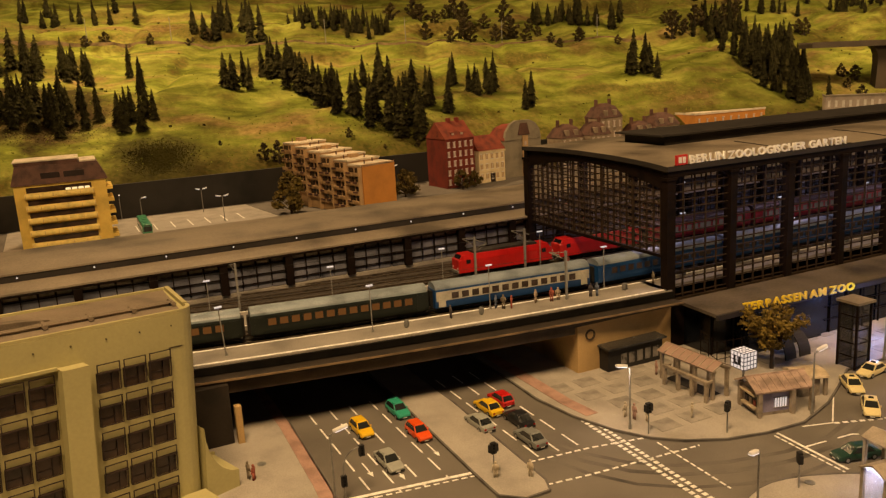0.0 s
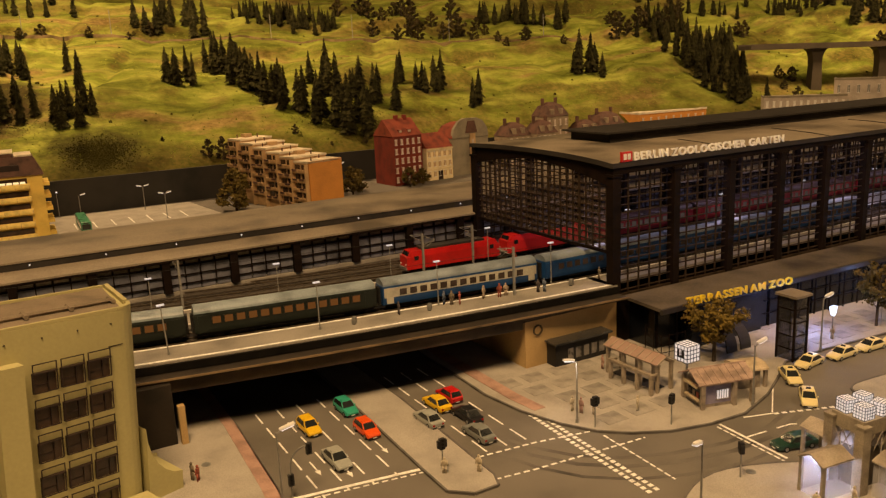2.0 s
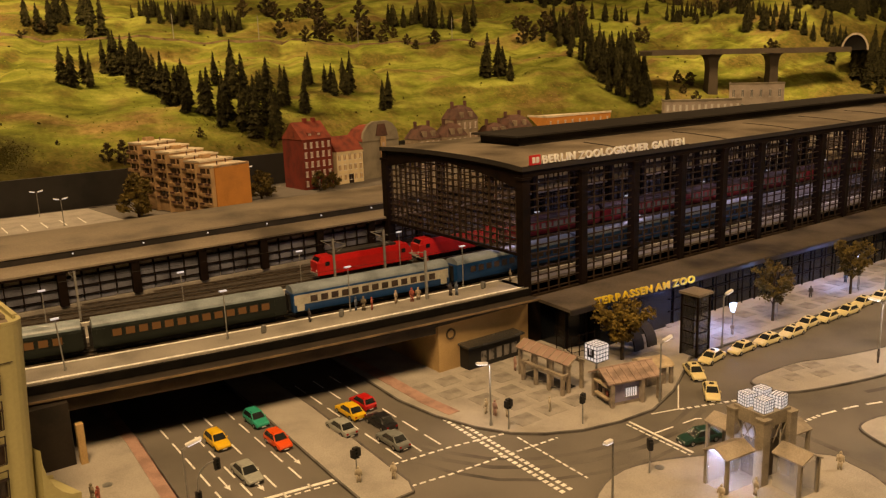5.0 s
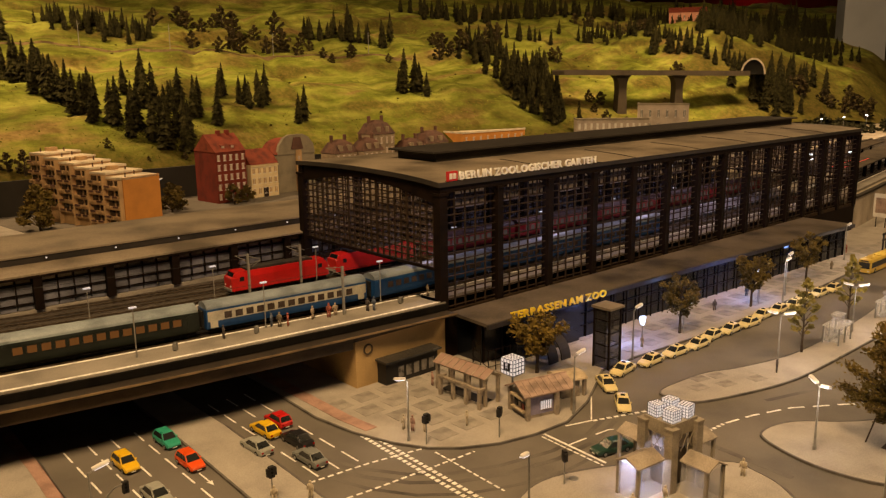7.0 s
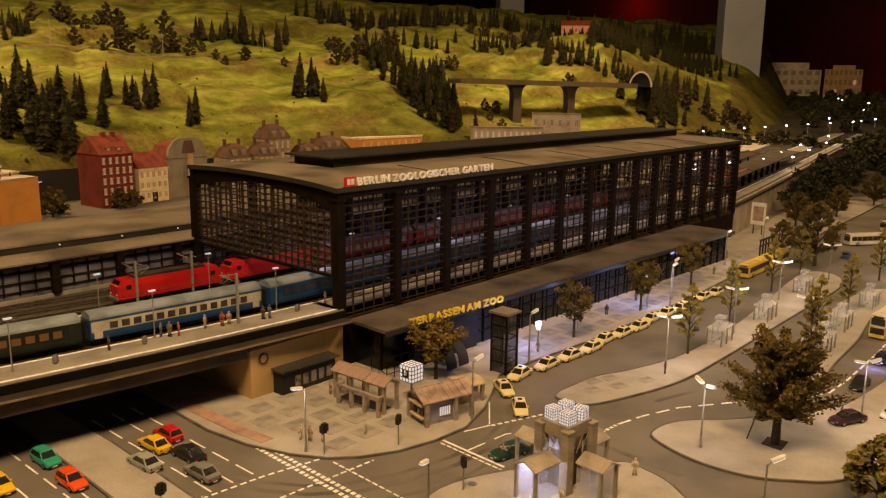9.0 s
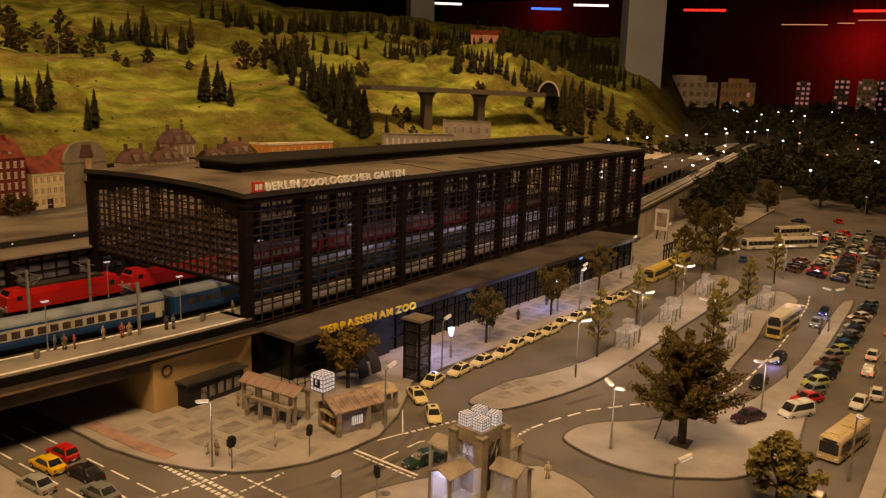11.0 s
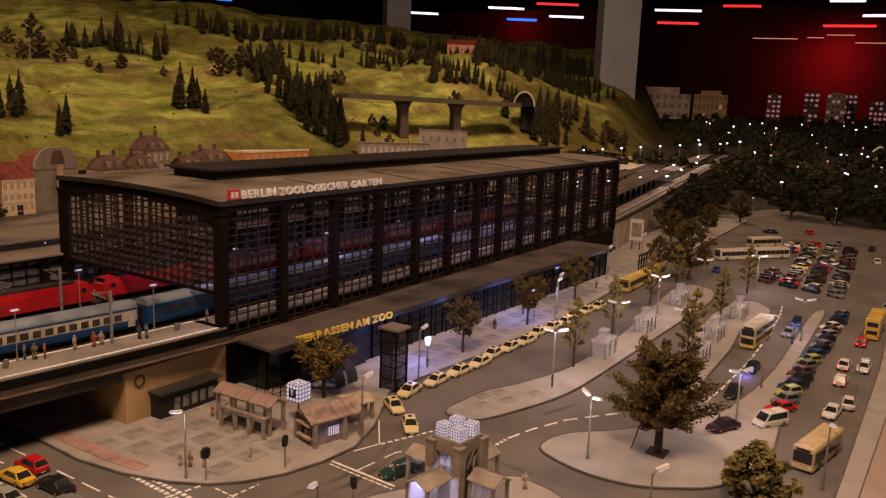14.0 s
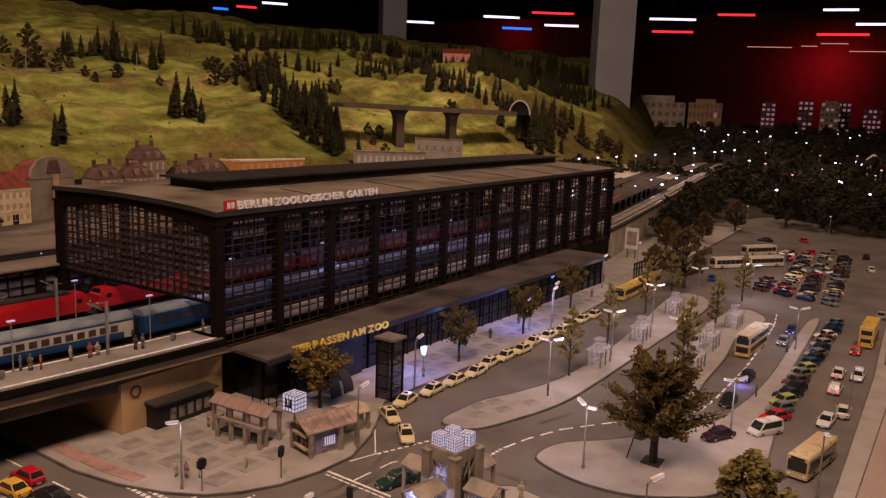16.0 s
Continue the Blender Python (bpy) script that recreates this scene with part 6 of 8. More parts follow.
BUSBEIGE = paint("beige_bus_paint", (0.52, 0.40, 0.20))
BUSYELLOW = paint("yellow_bus_paint", (0.62, 0.43, 0.06))
BUSCREAM = paint("cream_bus_paint", (0.62, 0.56, 0.42))
BUSGREEN = paint("green_bus_paint", (0.05, 0.24, 0.13))
b = bus(0.112, 0.0335, BUSBEIGE, BUSBEIGE, "beige single-deck city bus on the car park road")
b.matrix_world = pose(0.309, -0.799, 0, 0, 0, 170)
b = bus(0.128, 0.0465, BUSYELLOW, BUSCREAM, "yellow double-deck bus with a cream upper deck at the stop", 2)
b.matrix_world = pose(0.832, -0.603, 0, 0, 0, 177)
b = bus(0.135, 0.0335, BUSYELLOW, BUSYELLOW, "yellow single-deck bus at the station kerb")
b.matrix_world = pose(1.132, -0.236, 0, 0, 0, 180)
copy_thing(b, pose(1.272, -0.236, 0, 0, 0, 180))
b = bus(0.130, 0.0345, BUSCREAM, BUSCREAM, "parked cream single-deck bus")
b.matrix_world = pose(1.735, -0.335, 0, 0, 0, 143)
copy_thing(b, pose(1.842, -0.415, 0, 0, 0, 142))
copy_thing(b, pose(2.055, -0.352, 0, 0, 0, 145))
b = bus(0.12, 0.045, BUSYELLOW, BUSYELLOW, "yellow double-deck bus with red tail lights", 2)
b.matrix_world = pose(1.065, -0.789, 0, 0, 0, 0)
b = bus(0.21, 0.036, BUSGREEN, BUSGREEN, "long green bus parked behind the station")
b.matrix_world = pose(-0.600, 1.745, 0, 0, 0, 269)

# ---- trees ----
def leafy(name, height, spread, clumps, leaves, leaf, mat, label, seed, trunk_r, bare=0.32, droop=0.0, vase=False, spray=0.35, arms=False):
    """A broad-leaved tree: tapered trunk, forking limbs, and a crown of leaf tufts round the limb ends."""
    rnd = random.Random(seed)
    c = thing(name, label, "tree")
    g = Geo()
    g.rod((0, 0, 0), (rnd.uniform(-.01, .01) * height, 0, height * bare), trunk_r, trunk_r * 0.75, 7)
    g.rod((0, 0, height * bare), (rnd.uniform(-.03, .03) * height, 0, height * 0.72), trunk_r * 0.75, trunk_r * 0.3, 6)
    part("trunk", g, BARK, c)
    limbs, crown = Geo(), Geo()
    for k in range(clumps):
        a, u = 2.4 * k + rnd.uniform(-0.4, 0.4), (k + 0.5) / clumps
        z = height * (bare * 0.95 + (0.97 - bare) * u ** 0.9)
        r = spread * math.sin(math.pi * min(1, 0.16 + 0.84 * u) ** 0.8) * (rnd.uniform(0.55, 1.05) if spray > 0.5 else rnd.uniform(0.5, 1.2))
        if vase:
            r = spread * (0.30 + 0.75 * u) * (1.0 if u < 0.85 else 0.7) * rnd.uniform(0.65, 1.1)
        if arms:
            r = spread * (0.62 + 0.55 * math.sin(math.pi * u ** 0.8)) * rnd.uniform(0.6, 1.1)
            z -= 0.05 * height
        end = Vector((r * math.cos(a), r * math.sin(a), z + rnd.uniform(-0.04, 0.06) * height - droop * r))
        start = Vector((0, 0, max(height * bare * 0.75, z - r * 0.8)))
        mid = start.lerp(end, 0.55) + Vector((0, 0, 0.03 * height))
        limbs.rod(start, mid, trunk_r * 0.34, trunk_r * 0.2, 5).rod(mid, end, trunk_r * 0.2, trunk_r * 0.07, 4)
        size = spread * (rnd.uniform(0.10, 0.155) if arms else rnd.uniform(0.17, 0.30) * (0.75 if spray > 0.5 else 1.0))
        along = (end - start).normalized()
        for j in range(leaves):
            on_limb = rnd.random() < spray
            base = mid.lerp(end, rnd.random()) if on_limb else end
            if arms:
                v = rnd.random()
                base, on_limb = (start.lerp(mid, 0.4 + v * 1.1) if v < 0.55 else mid.lerp(end, (v - 0.55) / 0.45)), False
            d = Vector((rnd.gauss(0, 1), rnd.gauss(0, 1), rnd.gauss(0, 0.8))).normalized() * size * rnd.random() ** 0.5 * (0.6 if on_limb else 1)
            p = base + d
            e1 = (Vector((rnd.gauss(0, 1), rnd.gauss(0, 1), rnd.gauss(0, 0.6))).normalized() + (along * 1.2 if spray > 0.5 else along * 0)).normalized() * leaf * rnd.uniform(0.6, 1.3)
            e2 = e1.cross(Vector((rnd.gauss(0, 1), rnd.gauss(0, 1), rnd.gauss(0, 1)))).normalized() * leaf * rnd.uniform(0.4, 0.9)
            crown.add([p - e1, p + e2, p + e1 * 1.1, p - e2 * 0.8], [(0, 1, 2, 3)])
    part("branchwork", limbs, BARK, c)
    part("crown", crown, mat, c)
    return c


big = leafy("large_tree", 0.165, 0.064, 64, 250, 0.0026, LEAF, "large broad-leaved tree with olive foliage on the traffic island", 5, 0.0062, 0.30, spray=0.6, arms=True)
big.matrix_world = pose(0.189, -0.623, KERB_H)
pit = solid("tree_pit", Geo().prism([(0.174, -0.636), (0.206, -0.634), (0.204, -0.608), (0.176, -0.610)], KERB_H + 0.0002, KERB_H + 0.0008), BARK, "dark soil square round the large tree", "soil", "structure")
support = solid("tree_stake", Geo().rod((0.180, -0.590, KERB_H), (0.184, -0.604, 0.06), 0.001), BARK, "thin wooden tree stake", "stake")
low = leafy("round_tree", 0.078, 0.036, 36, 160, 0.0031, LEAFPALE, "round dense green tree at the edge of the island", 8, 0.004, 0.2)
low.matrix_world = pose(0.118, -0.762, 0.0)
plaza_tree = leafy("plaza_tree", 0.092, 0.046, 26, 120, 0.0030, LEAFGOLD, "spreading amber-leaved tree before the terrace building", 11, 0.0034, 0.34, 0.0, True)
plaza_tree.matrix_world = pose(0.063, -0.150, KERB_H)
slim = [leafy("street_tree", 0.128, 0.0215, 30, 75, 0.0030, LEAFPALE, "slim street tree with thin olive foliage", s, 0.0022, 0.26, spray=0.55) for s in (31, 32, 33)]
where = [(0.447, -0.384), (0.665, -0.367), (0.978, -0.334), (0.668, -0.524), (0.903, -0.512), (1.261, -0.484), (1.13, -0.345), (0.55, -0.55)]
for t, (x, y) in zip(slim, where):
    t.matrix_world = pose(x, y, KERB_H)
for i, (x, y) in enumerate(where[3:]):
    copy_thing(slim[i % 3], pose(x, y, KERB_H, 0, 0, 77 * i))
wide = leafy("street_tree", 0.100, 0.038, 26, 75, 0.0030, LEAF, "olive vase-shaped street tree at the station front", 41, 0.0026, 0.36, 0.0, True)
wide.matrix_world = pose(0.39, -0.192, KERB_H)
for x, y, a in ((0.634, -0.195, 80), (0.905, -0.178, 200)):
    copy_thing(wide, pose(x, y, KERB_H, 0, 0, a))
tall = leafy("large_tree", 0.165, 0.064, 44, 120, 0.0044, LEAF, "large olive tree beyond the station", 43, 0.005, 0.22, spray=0.6)
tall.matrix_world = pose(1.325, -0.318, KERB_H)
for x, y, s in ((1.42, -0.20, 0.58), (1.9, -0.08, 0.7), (2.2, -0.12, 0.7), (2.6, -0.14, 0.75)):
    copy_thing(tall, pose(x, y, 0.0, 0, 0, 300 * s)).scale = (s, s, s)

# dark woods that close the far end of the car park
wood = [leafy("wood_tree", 0.15, 0.07, 26, 55, 0.0075, LEAFDARK, "dark leafy tree at the edge of the car park", s, 0.005, 0.2) for s in (51, 52)]
rnd = random.Random(77)
spots = [(2.9 + 0.16 * i + rnd.uniform(-.05, .05), -0.80 + 0.17 * j + rnd.uniform(-.05, .05)) for i in range(11) for j in range(5) if not (j == 4 and i < 5)]
spots += [(2.05 + 0.13 * i, far_bend(2.05 + 0.13 * i) - 0.11 + rnd.uniform(-0.05, 0.02)) for i in range(11)]
spots += [(1.55 + 0.12 * i, -0.90 + rnd.uniform(-0.02, 0.0)) for i in range(10)]
wood[0].matrix_world = pose(*spots[0], 0)
wood[1].matrix_world = pose(*spots[1], 0)
for i, (x, y) in enumerate(spots[2:]):
    s = rnd.uniform(0.7, 1.25)
    copy_thing(wood[i % 2], pose(x, y, 0, 0, 0, rnd.uniform(0, 360))).scale = (s, s, s)

# round trees among the houses behind the station
town = [leafy("town_tree", 0.10, 0.046, 24, 70, 0.0060, LEAF, "bushy olive tree between the houses", s, 0.004, 0.12) for s in (91, 92)]
town[0].matrix_world, town[1].matrix_world = pose(-0.135, 1.70, 0.0), pose(0.30, 1.74, 0.0)
town[0].scale = (1.3, 1.3, 1.35)
for x, y, s in ((0.54, 1.755, 0.72), (0.60, 1.77, 0.6), (0.33, 1.80, 0.8), (1.72, 1.90, 0.8), (1.05, 1.88, 0.7)):
    copy_thing(town[int(10 * s) % 2], pose(x, y, 0.0, 0, 0, 400 * s)).scale = (s, s, s)

# ---- beige office building ----
BEIGE = material("beige_render", (0.395, 0.358, 0.165), 0.75, vary=0.06, scale=6, fine=300, bump=0.08, speck=0.10)
FRAME = material("dark_window_frame", (0.022, 0.012, 0.010), 0.5, vary=0.2)
WINDARK = material("brown_tinted_window", (0.055, 0.034, 0.022), 0.2, vary=0.25, scale=40, bump=0, spec=0.5)
ROOFSHEET = material("grey_brown_flat_roof", (0.165, 0.130, 0.090), 0.85, vary=0.18, scale=20)
office = thing("beige_office_building", "beige rendered office block with dark framed windows and a flat roof", "building")
B = pose(-0.722, -0.0905, 0.0, 0, 0, 199.3) @ Matrix.Scale(-1, 4, (0, 1, 0)) @ pose(0, 0, 0, 0, -4.0, 0)
S0 = 0.011
TOP = 0.2205
BACK = 0.116
# rounded corner at the right end of the front, and a skewed end wall
cor = [(S0 + 0.022 - 0.022 * math.sin(a), 0.022 - 0.022 * math.cos(a)) for a in [math.pi / 2 * i / 6 for i in range(7)]]
part("wall", Geo().prism(cor + [(S0 - 0.024, BACK), (0.62, BACK), (0.62, 0.0)], 0.0, TOP, B), BEIGE, office)
part("roof_deck", Geo().prism([(S0 + 0.016, 0.007), (S0 - 0.016, BACK - 0.005), (0.61, BACK - 0.005), (0.61, 0.007)], TOP + 0.0003, TOP + 0.0009, B), ROOFSHEET, office, "grey brown felted roof")
for y0, y1 in ((0.0005, 0.0040), (BACK - 0.004, BACK - 0.0005)):
    part("parapet", Geo().box(S0 + 0.020 if y0 < 0.01 else S0 - 0.020, 0.62, y0, y1, TOP + 0.0003, TOP + 0.0032, B), BEIGE, office)
part("parapet", Geo().prism([(S0 + 0.0005, 0.022), (S0 - 0.0235, BACK - 0.004), (S0 - 0.0185, BACK - 0.004), (S0 + 0.0055, 0.022)], TOP + 0.0003, TOP + 0.0045, B), BEIGE, office)
part("parapet", Geo().prism(cor[::-1] + [(x + 0.0030, y + 0.0035) for x, y in cor], TOP + 0.0003, TOP + 0.0032, B), BEIGE, office)
for i in range(7):
    x = S0 + 0.014 + 0.044 * i
    part("roof_pipe", Geo().rod((x, 0.024, TOP + 0.004), (x - 0.004, 0.044, TOP + 0.004), 0.0026, m=B), ROOFSHEET, office)
part("roof_pipe", Geo().rod((S0 + 0.010, 0.034, TOP + 0.0038), (0.5, 0.034, TOP + 0.0038), 0.0024, m=B), ROOFSHEET, office)
part("roof_membrane", Geo().rings([[(x, y, TOP + 0.0012), (x, y + 0.012, TOP + 0.0012), (x, y + 0.012, TOP + h), (x, y, TOP + h)] for x, y, h in ((0.14, 0.060, 0.002), (0.17, 0.056, 0.006), (0.20, 0.052, 0.0085), (0.25, 0.050, 0.0075), (0.34, 0.050, 0.009))], m=B), ROOFSHEET, office, "rumpled grey roofing sheet")
part("roof_box", Geo().box(0.202, 0.260, 0.078, 0.104, TOP + 0.0012, TOP + 0.021, B), BEIGE, office)
part("roof_box_lid", Geo().box(0.204, 0.258, 0.080, 0.102, TOP + 0.0212, TOP + 0.0245, B), ROOFSHEET, office)
part("ledge", Geo().box(0.159, 0.62, -0.0045, -0.0003, 0.1885, 0.1915, B), BEIGE, office)
part("drip_line", Geo().box(S0 + 0.020, 0.046, -0.0008, -0.0002, 0.1850, 0.1856, B), FRAME, office)
part("pilaster", Geo().box(0.1335, 0.1585, -0.014, -0.0003, 0.0, 0.190, B), BEIGE, office)
for row in range(6):
    zt = 0.1850 - 0.0350 * row
    for col in range(13):
        s = 0.0463 + 0.0268 * col if col < 3 else 0.1625 + 0.0268 * (col - 3)
        if zt < 0.02:
            continue
        win = part("window", Geo().box(s, s + 0.0222, -0.0006, -0.0001, zt - 0.0290, zt - 0.0095, B), WINDARK, office, "brown tinted lower pane")
        g = Geo()
        for x in (s - 0.0004, s + 0.0218):
            g.box(x, x + 0.0009, -0.0040, -0.0031, zt - 0.0290, zt, B)
        for z in (zt - 0.0290, zt - 0.0008):
            g.box(s, s + 0.0222, -0.0040, -0.0031, z, z + 0.0009, B)
        g.box(s - 0.0006, s + 0.0230, -0.0048, -0.0006, zt - 0.0100, zt - 0.0088, B)
        g.box(s + 0.0075, s + 0.0082, -0.0018, -0.0006, zt - 0.029, zt - 0.0100, B).box(s + 0.0082, s + 0.0222, -0.0018, -0.0006, zt - 0.0215, zt - 0.0209, B)
        g.box(s + 0.0222, s + 0.0230, -0.0018, -0.0006, zt - 0.029, zt - 0.0100, B)
        part("window_frame", g, FRAME, win)
for i in range(8):
    part("bolt", Geo().rod((0.042 + 0.034 * i, -0.0012, 0.2085), (0.042 + 0.034 * i, 0, 0.2085), 0.0007, n=6, m=B), FRAME, office)
part("plinth", Geo().prism([(S0 + 0.004, -0.030), (S0 + 0.004, -0.0005), (0.62, -0.0005), (0.62, -0.030)], 0.0, 0.018, B), BEIGE, office)
flare = [(S0 - 0.0005, 0.085)] + [(S0 - 0.0005 - 0.040 * (1 - math.cos(a)), 0.085 - 0.060 * math.sin(a)) for a in [math.pi / 2 * i / 6 for i in range(1, 7)]]
part("end_ramp", Geo().rings([[(x, y, z) for x, z in flare] + [(flare[-1][0], y, 0.0), (S0 - 0.0005, y, 0.0)] for y in (0.002, 0.060)], m=B), BEIGE, office, "beige sweeping end panel")
part("ramp_rim", Geo().rings([[(x - 0.0003, y, z + o) for o in (0.0005, 0.0035) for y in ((0.0565, 0.060) if o < 0.001 else (0.060, 0.0565))] for x, z in flare[1:]], m=B), BEIGE, office)
for i in range(6):
    part("plinth_panel", Geo().box(0.02 + 0.03 * i, 0.046 + 0.03 * i, -0.0312, -0.0302, 0.002, 0.0165, B), ROOFSHEET, office)


# ---- houses behind the station ----
def house(name, label, x, y, w, d, h, turn, wall, roof, floors, cols, roof_h, style="gable", pane=None, side_cols=0, skip=()):
    c = thing(name, label, "house", (x, y, 0), turn)
    part("wall", Geo().box(0, w, 0, d, 0, h), wall, c)
    if style == "gable":
        part("roof", Geo().rings([[(xx, -0.003, h), (xx, d / 2, h + roof_h), (xx, d + 0.003, h)] for xx in (-0.002, w + 0.002)]), roof, c)
    elif style == "mansard":
        part("roof", Geo().rings([[(-0.003, -0.003, h), (w + 0.003, -0.003, h), (w + 0.003, d + 0.003, h), (-0.003, d + 0.003, h)], [(0.02, 0.022, h + roof_h * 0.75), (w - 0.02, 0.022, h + roof_h * 0.75), (w - 0.02, d - 0.02, h + roof_h * 0.75), (0.02, d - 0.02, h + roof_h * 0.75)],
                                  [(0.05, 0.04, h + roof_h), (w - 0.05, 0.04, h + roof_h), (w - 0.05, d - 0.04, h + roof_h), (0.05, d - 0.04, h + roof_h)]]), roof, c)
    else:
        part("roof", Geo().box(-0.002, w + 0.002, -0.002, d + 0.002, h, h + 0.004), roof, c)
        part("parapet", Geo().box(-0.002, w + 0.002, -0.002, 0.002, h + 0.004, h + 0.009).box(-0.002, 0.002, 0.002, d, h + 0.004, h + 0.009), roof, c)
    fh = h / (floors + 0.25)
    for f in range(floors):
        for k in range(cols):
            if (f, k) in skip:
                continue
            cx, z = w * (k + 0.5) / cols, fh * (f + 0.38)
            ww = min(0.011, w / cols * 0.5)
            wn = part("window", Geo().box(cx - ww / 2, cx + ww / 2, -0.0006, 0.0004, z, z + fh * 0.52), pane or WINDARK, c)
            part("window_frame", Geo().box(cx - ww * 0.62, cx + ww * 0.62, -0.0014, -0.0007, z - 0.0022, z).box(cx - ww * 0.62, cx + ww * 0.62, -0.0014, -0.0007, z + fh * 0.52, z + fh * 0.52 + 0.0016).box(cx - 0.0006, cx + 0.0006, -0.0012, -0.0007, z, z + fh * 0.52), WHITE, wn)
    return c


REDBRICK = material("red_brick_wall", (0.150, 0.021, 0.012), 0.8, vary=0.16, scale=25)
REDROOF = material("red_tile_roof", (0.20, 0.040, 0.020), 0.75, vary=0.2, scale=30)
CREAMWALL = material("cream_plaster", (0.74, 0.62, 0.38), 0.8, vary=0.08, scale=25)
GREYWALL = material("grey_plaster", (0.24, 0.21, 0.155), 0.8, vary=0.12, scale=20)
ORANGEWALL = material("orange_plaster", (0.52, 0.225, 0.045), 0.8, vary=0.08, scale=16)
TANWALL = material("tan_plaster", (0.47, 0.31, 0.155), 0.8, vary=0.12, scale=20)
PALEROOF = material("pale_gravel_roof", (0.62, 0.54, 0.41), 0.85, vary=0.16, scale=30)
SLATE = material("brown_slate_roof", (0.105, 0.052, 0.038), 0.75, vary=0.25, scale=30)
YELLOWWALL = material("yellow_plaster", (0.70, 0.50, 0.11), 0.8, vary=0.1, scale=18)
GOLDWIN = glow("lit_window_gold", (1.0, 0.75, 0.35), 1.0, 0.2)
SILL = material("pale_window_pane", (0.45, 0.36, 0.30), 0.4, vary=0.1)

r = house("red_house", "tall red brick town house with a red tiled roof", 0.500, 1.80, 0.128, 0.14, 0.186, 6, REDBRICK, REDROOF, 5, 5, 0.062, pane=SILL)
for x in (0.042, 0.082):
    dorm = part("dormer", Geo().rings([[(x - 0.008, 0.012, 0.195), (x + 0.008, 0.012, 0.195), (x + 0.008, 0.03, 0.200), (x - 0.008, 0.03, 0.200)], [(x - 0.008, 0.012, 0.208), (x + 0.008, 0.012, 0.208), (x + 0.008, 0.035, 0.214), (x - 0.008, 0.035, 0.214)]]), REDROOF, r)
    part("dormer_window", Geo().box(x - 0.006, x + 0.006, 0.0112, 0.0118, 0.199, 0.2065), SILL, dorm)
for x in (0.06, 0.098):
    part("chimney", Geo().box(x - 0.006, x + 0.006, 0.062, 0.078, 0.232, 0.260), REDBRICK, r)
cr = house("cream_house", "cream plastered town house with a red roof", 0.655, 1.83, 0.122, 0.12, 0.126, 5, CREAMWALL, REDROOF, 3, 5, 0.055, pane=TANWALL)
part("arch_door", Geo().box(0.052, 0.074, -0.0012, -0.0005, 0.0, 0.036), FRAME, cr)
part("cornice", Geo().box(-0.002, 0.124, -0.004, -0.0006, 0.118, 0.123), CREAMWALL, cr)
part("cornice", Geo().box(-0.001, 0.123, -0.003, -0.0006, 0.043, 0.0455), CREAMWALL, cr)
gr = house("grey_house", "grey plastered town house with a broad gable", 0.80, 1.88, 0.175, 0.13, 0.150, 2, GREYWALL, REDROOF, 4, 0, 0.06, "mansard")
part("gable", Geo().rings([[(0.0, y, 0.1495), (0.175, y, 0.1495), (0.168, y, 0.186), (0.146, y, 0.214), (0.120, y, 0.226), (0.055, y, 0.226), (0.030, y, 0.214), (0.008, y, 0.186)] for y in (-0.004, 0.012)]), GREYWALL, gr)
part("roof_patch", Geo().rings([[(0.062, y, 0.168), (0.118, y, 0.168), (0.106, y, 0.215), (0.074, y, 0.215)] for y in (-0.0075, -0.0043)]), SLATE, gr, "brown tiled roof slope")
part("stair_bay", Geo().box(0.083, 0.108, -0.008, -0.0006, 0.0, 0.165), TANWALL, gr)
for k in range(4):
    part("window", Geo().box(0.09, 0.1, -0.0092, -0.0083, 0.02 + 0.035 * k, 0.036 + 0.035 * k), SILL, gr)

# long flats with balconies and a blind orange end wall
flats = thing("balcony_flats", "long stepped tan block of flats with an orange end wall", "apartment building")
F = pose(0.052, 1.500, 0, 0, 0, 107)
FW, SEG = 0.132, 0.076
part("end_wall", Geo().box(-0.004, -0.0003, -FW - 0.001, 0.001, 0, 0.1625, F), ORANGEWALL, flats, "blind orange end wall")
for k in range(6):
    x0, FH = SEG * k, 0.156 + 0.0118 * k
    part("wall", Geo().box(x0, x0 + SEG - 0.0003, -FW, 0, 0, FH, F), TANWALL, flats)
    part("roof", Geo().box(x0 - 0.004, x0 + SEG, -FW - 0.001, 0.001, FH + 0.0003, FH + 0.006, F), PALEROOF, flats, "pale gravel roof")
    part("party_wall", Geo().box(x0 + 0.001, x0 + 0.005, 0.0003, 0.014, 0, FH - 0.002, F), TANWALL, flats)
    for i in range(2):
        part("roof_vent", Geo().box(x0 + 0.02 + 0.035 * i, x0 + 0.023 + 0.035 * i, -0.03 - 0.06 * ((i + k) % 2), -0.027 - 0.06 * ((i + k) % 2), FH + 0.0063, FH + 0.018, F), SLATE, flats)
    if k % 2:
        part("roof_house", Geo().box(x0 + 0.05, x0 + 0.075, -0.085, -0.055, FH + 0.0063, FH + 0.018, F), TANWALL, flats)
    for f in range(5):
        z = FH - 0.0305 * (f + 1)
        for i in range(2):
            x = x0 + 0.007 + 0.0345 * i
            part("window", Geo().box(x + 0.003, x + 0.029, 0.0002, 0.0008, z + 0.008, z + 0.026, F), WINDARK, flats)
            bal = part("balcony", Geo().box(x, x + 0.032, 0.001, 0.013, z + 0.0012, z + 0.003, F).box(x, x + 0.032, 0.0115, 0.013, z + 0.003, z + 0.0125, F), TANWALL, flats)
            part("balcony_box", Geo().box(x + 0.005, x + 0.027, 0.0132, 0.016, z + 0.007, z + 0.0125, F), SLATE if (i + f) % 3 else TANWALL, bal)

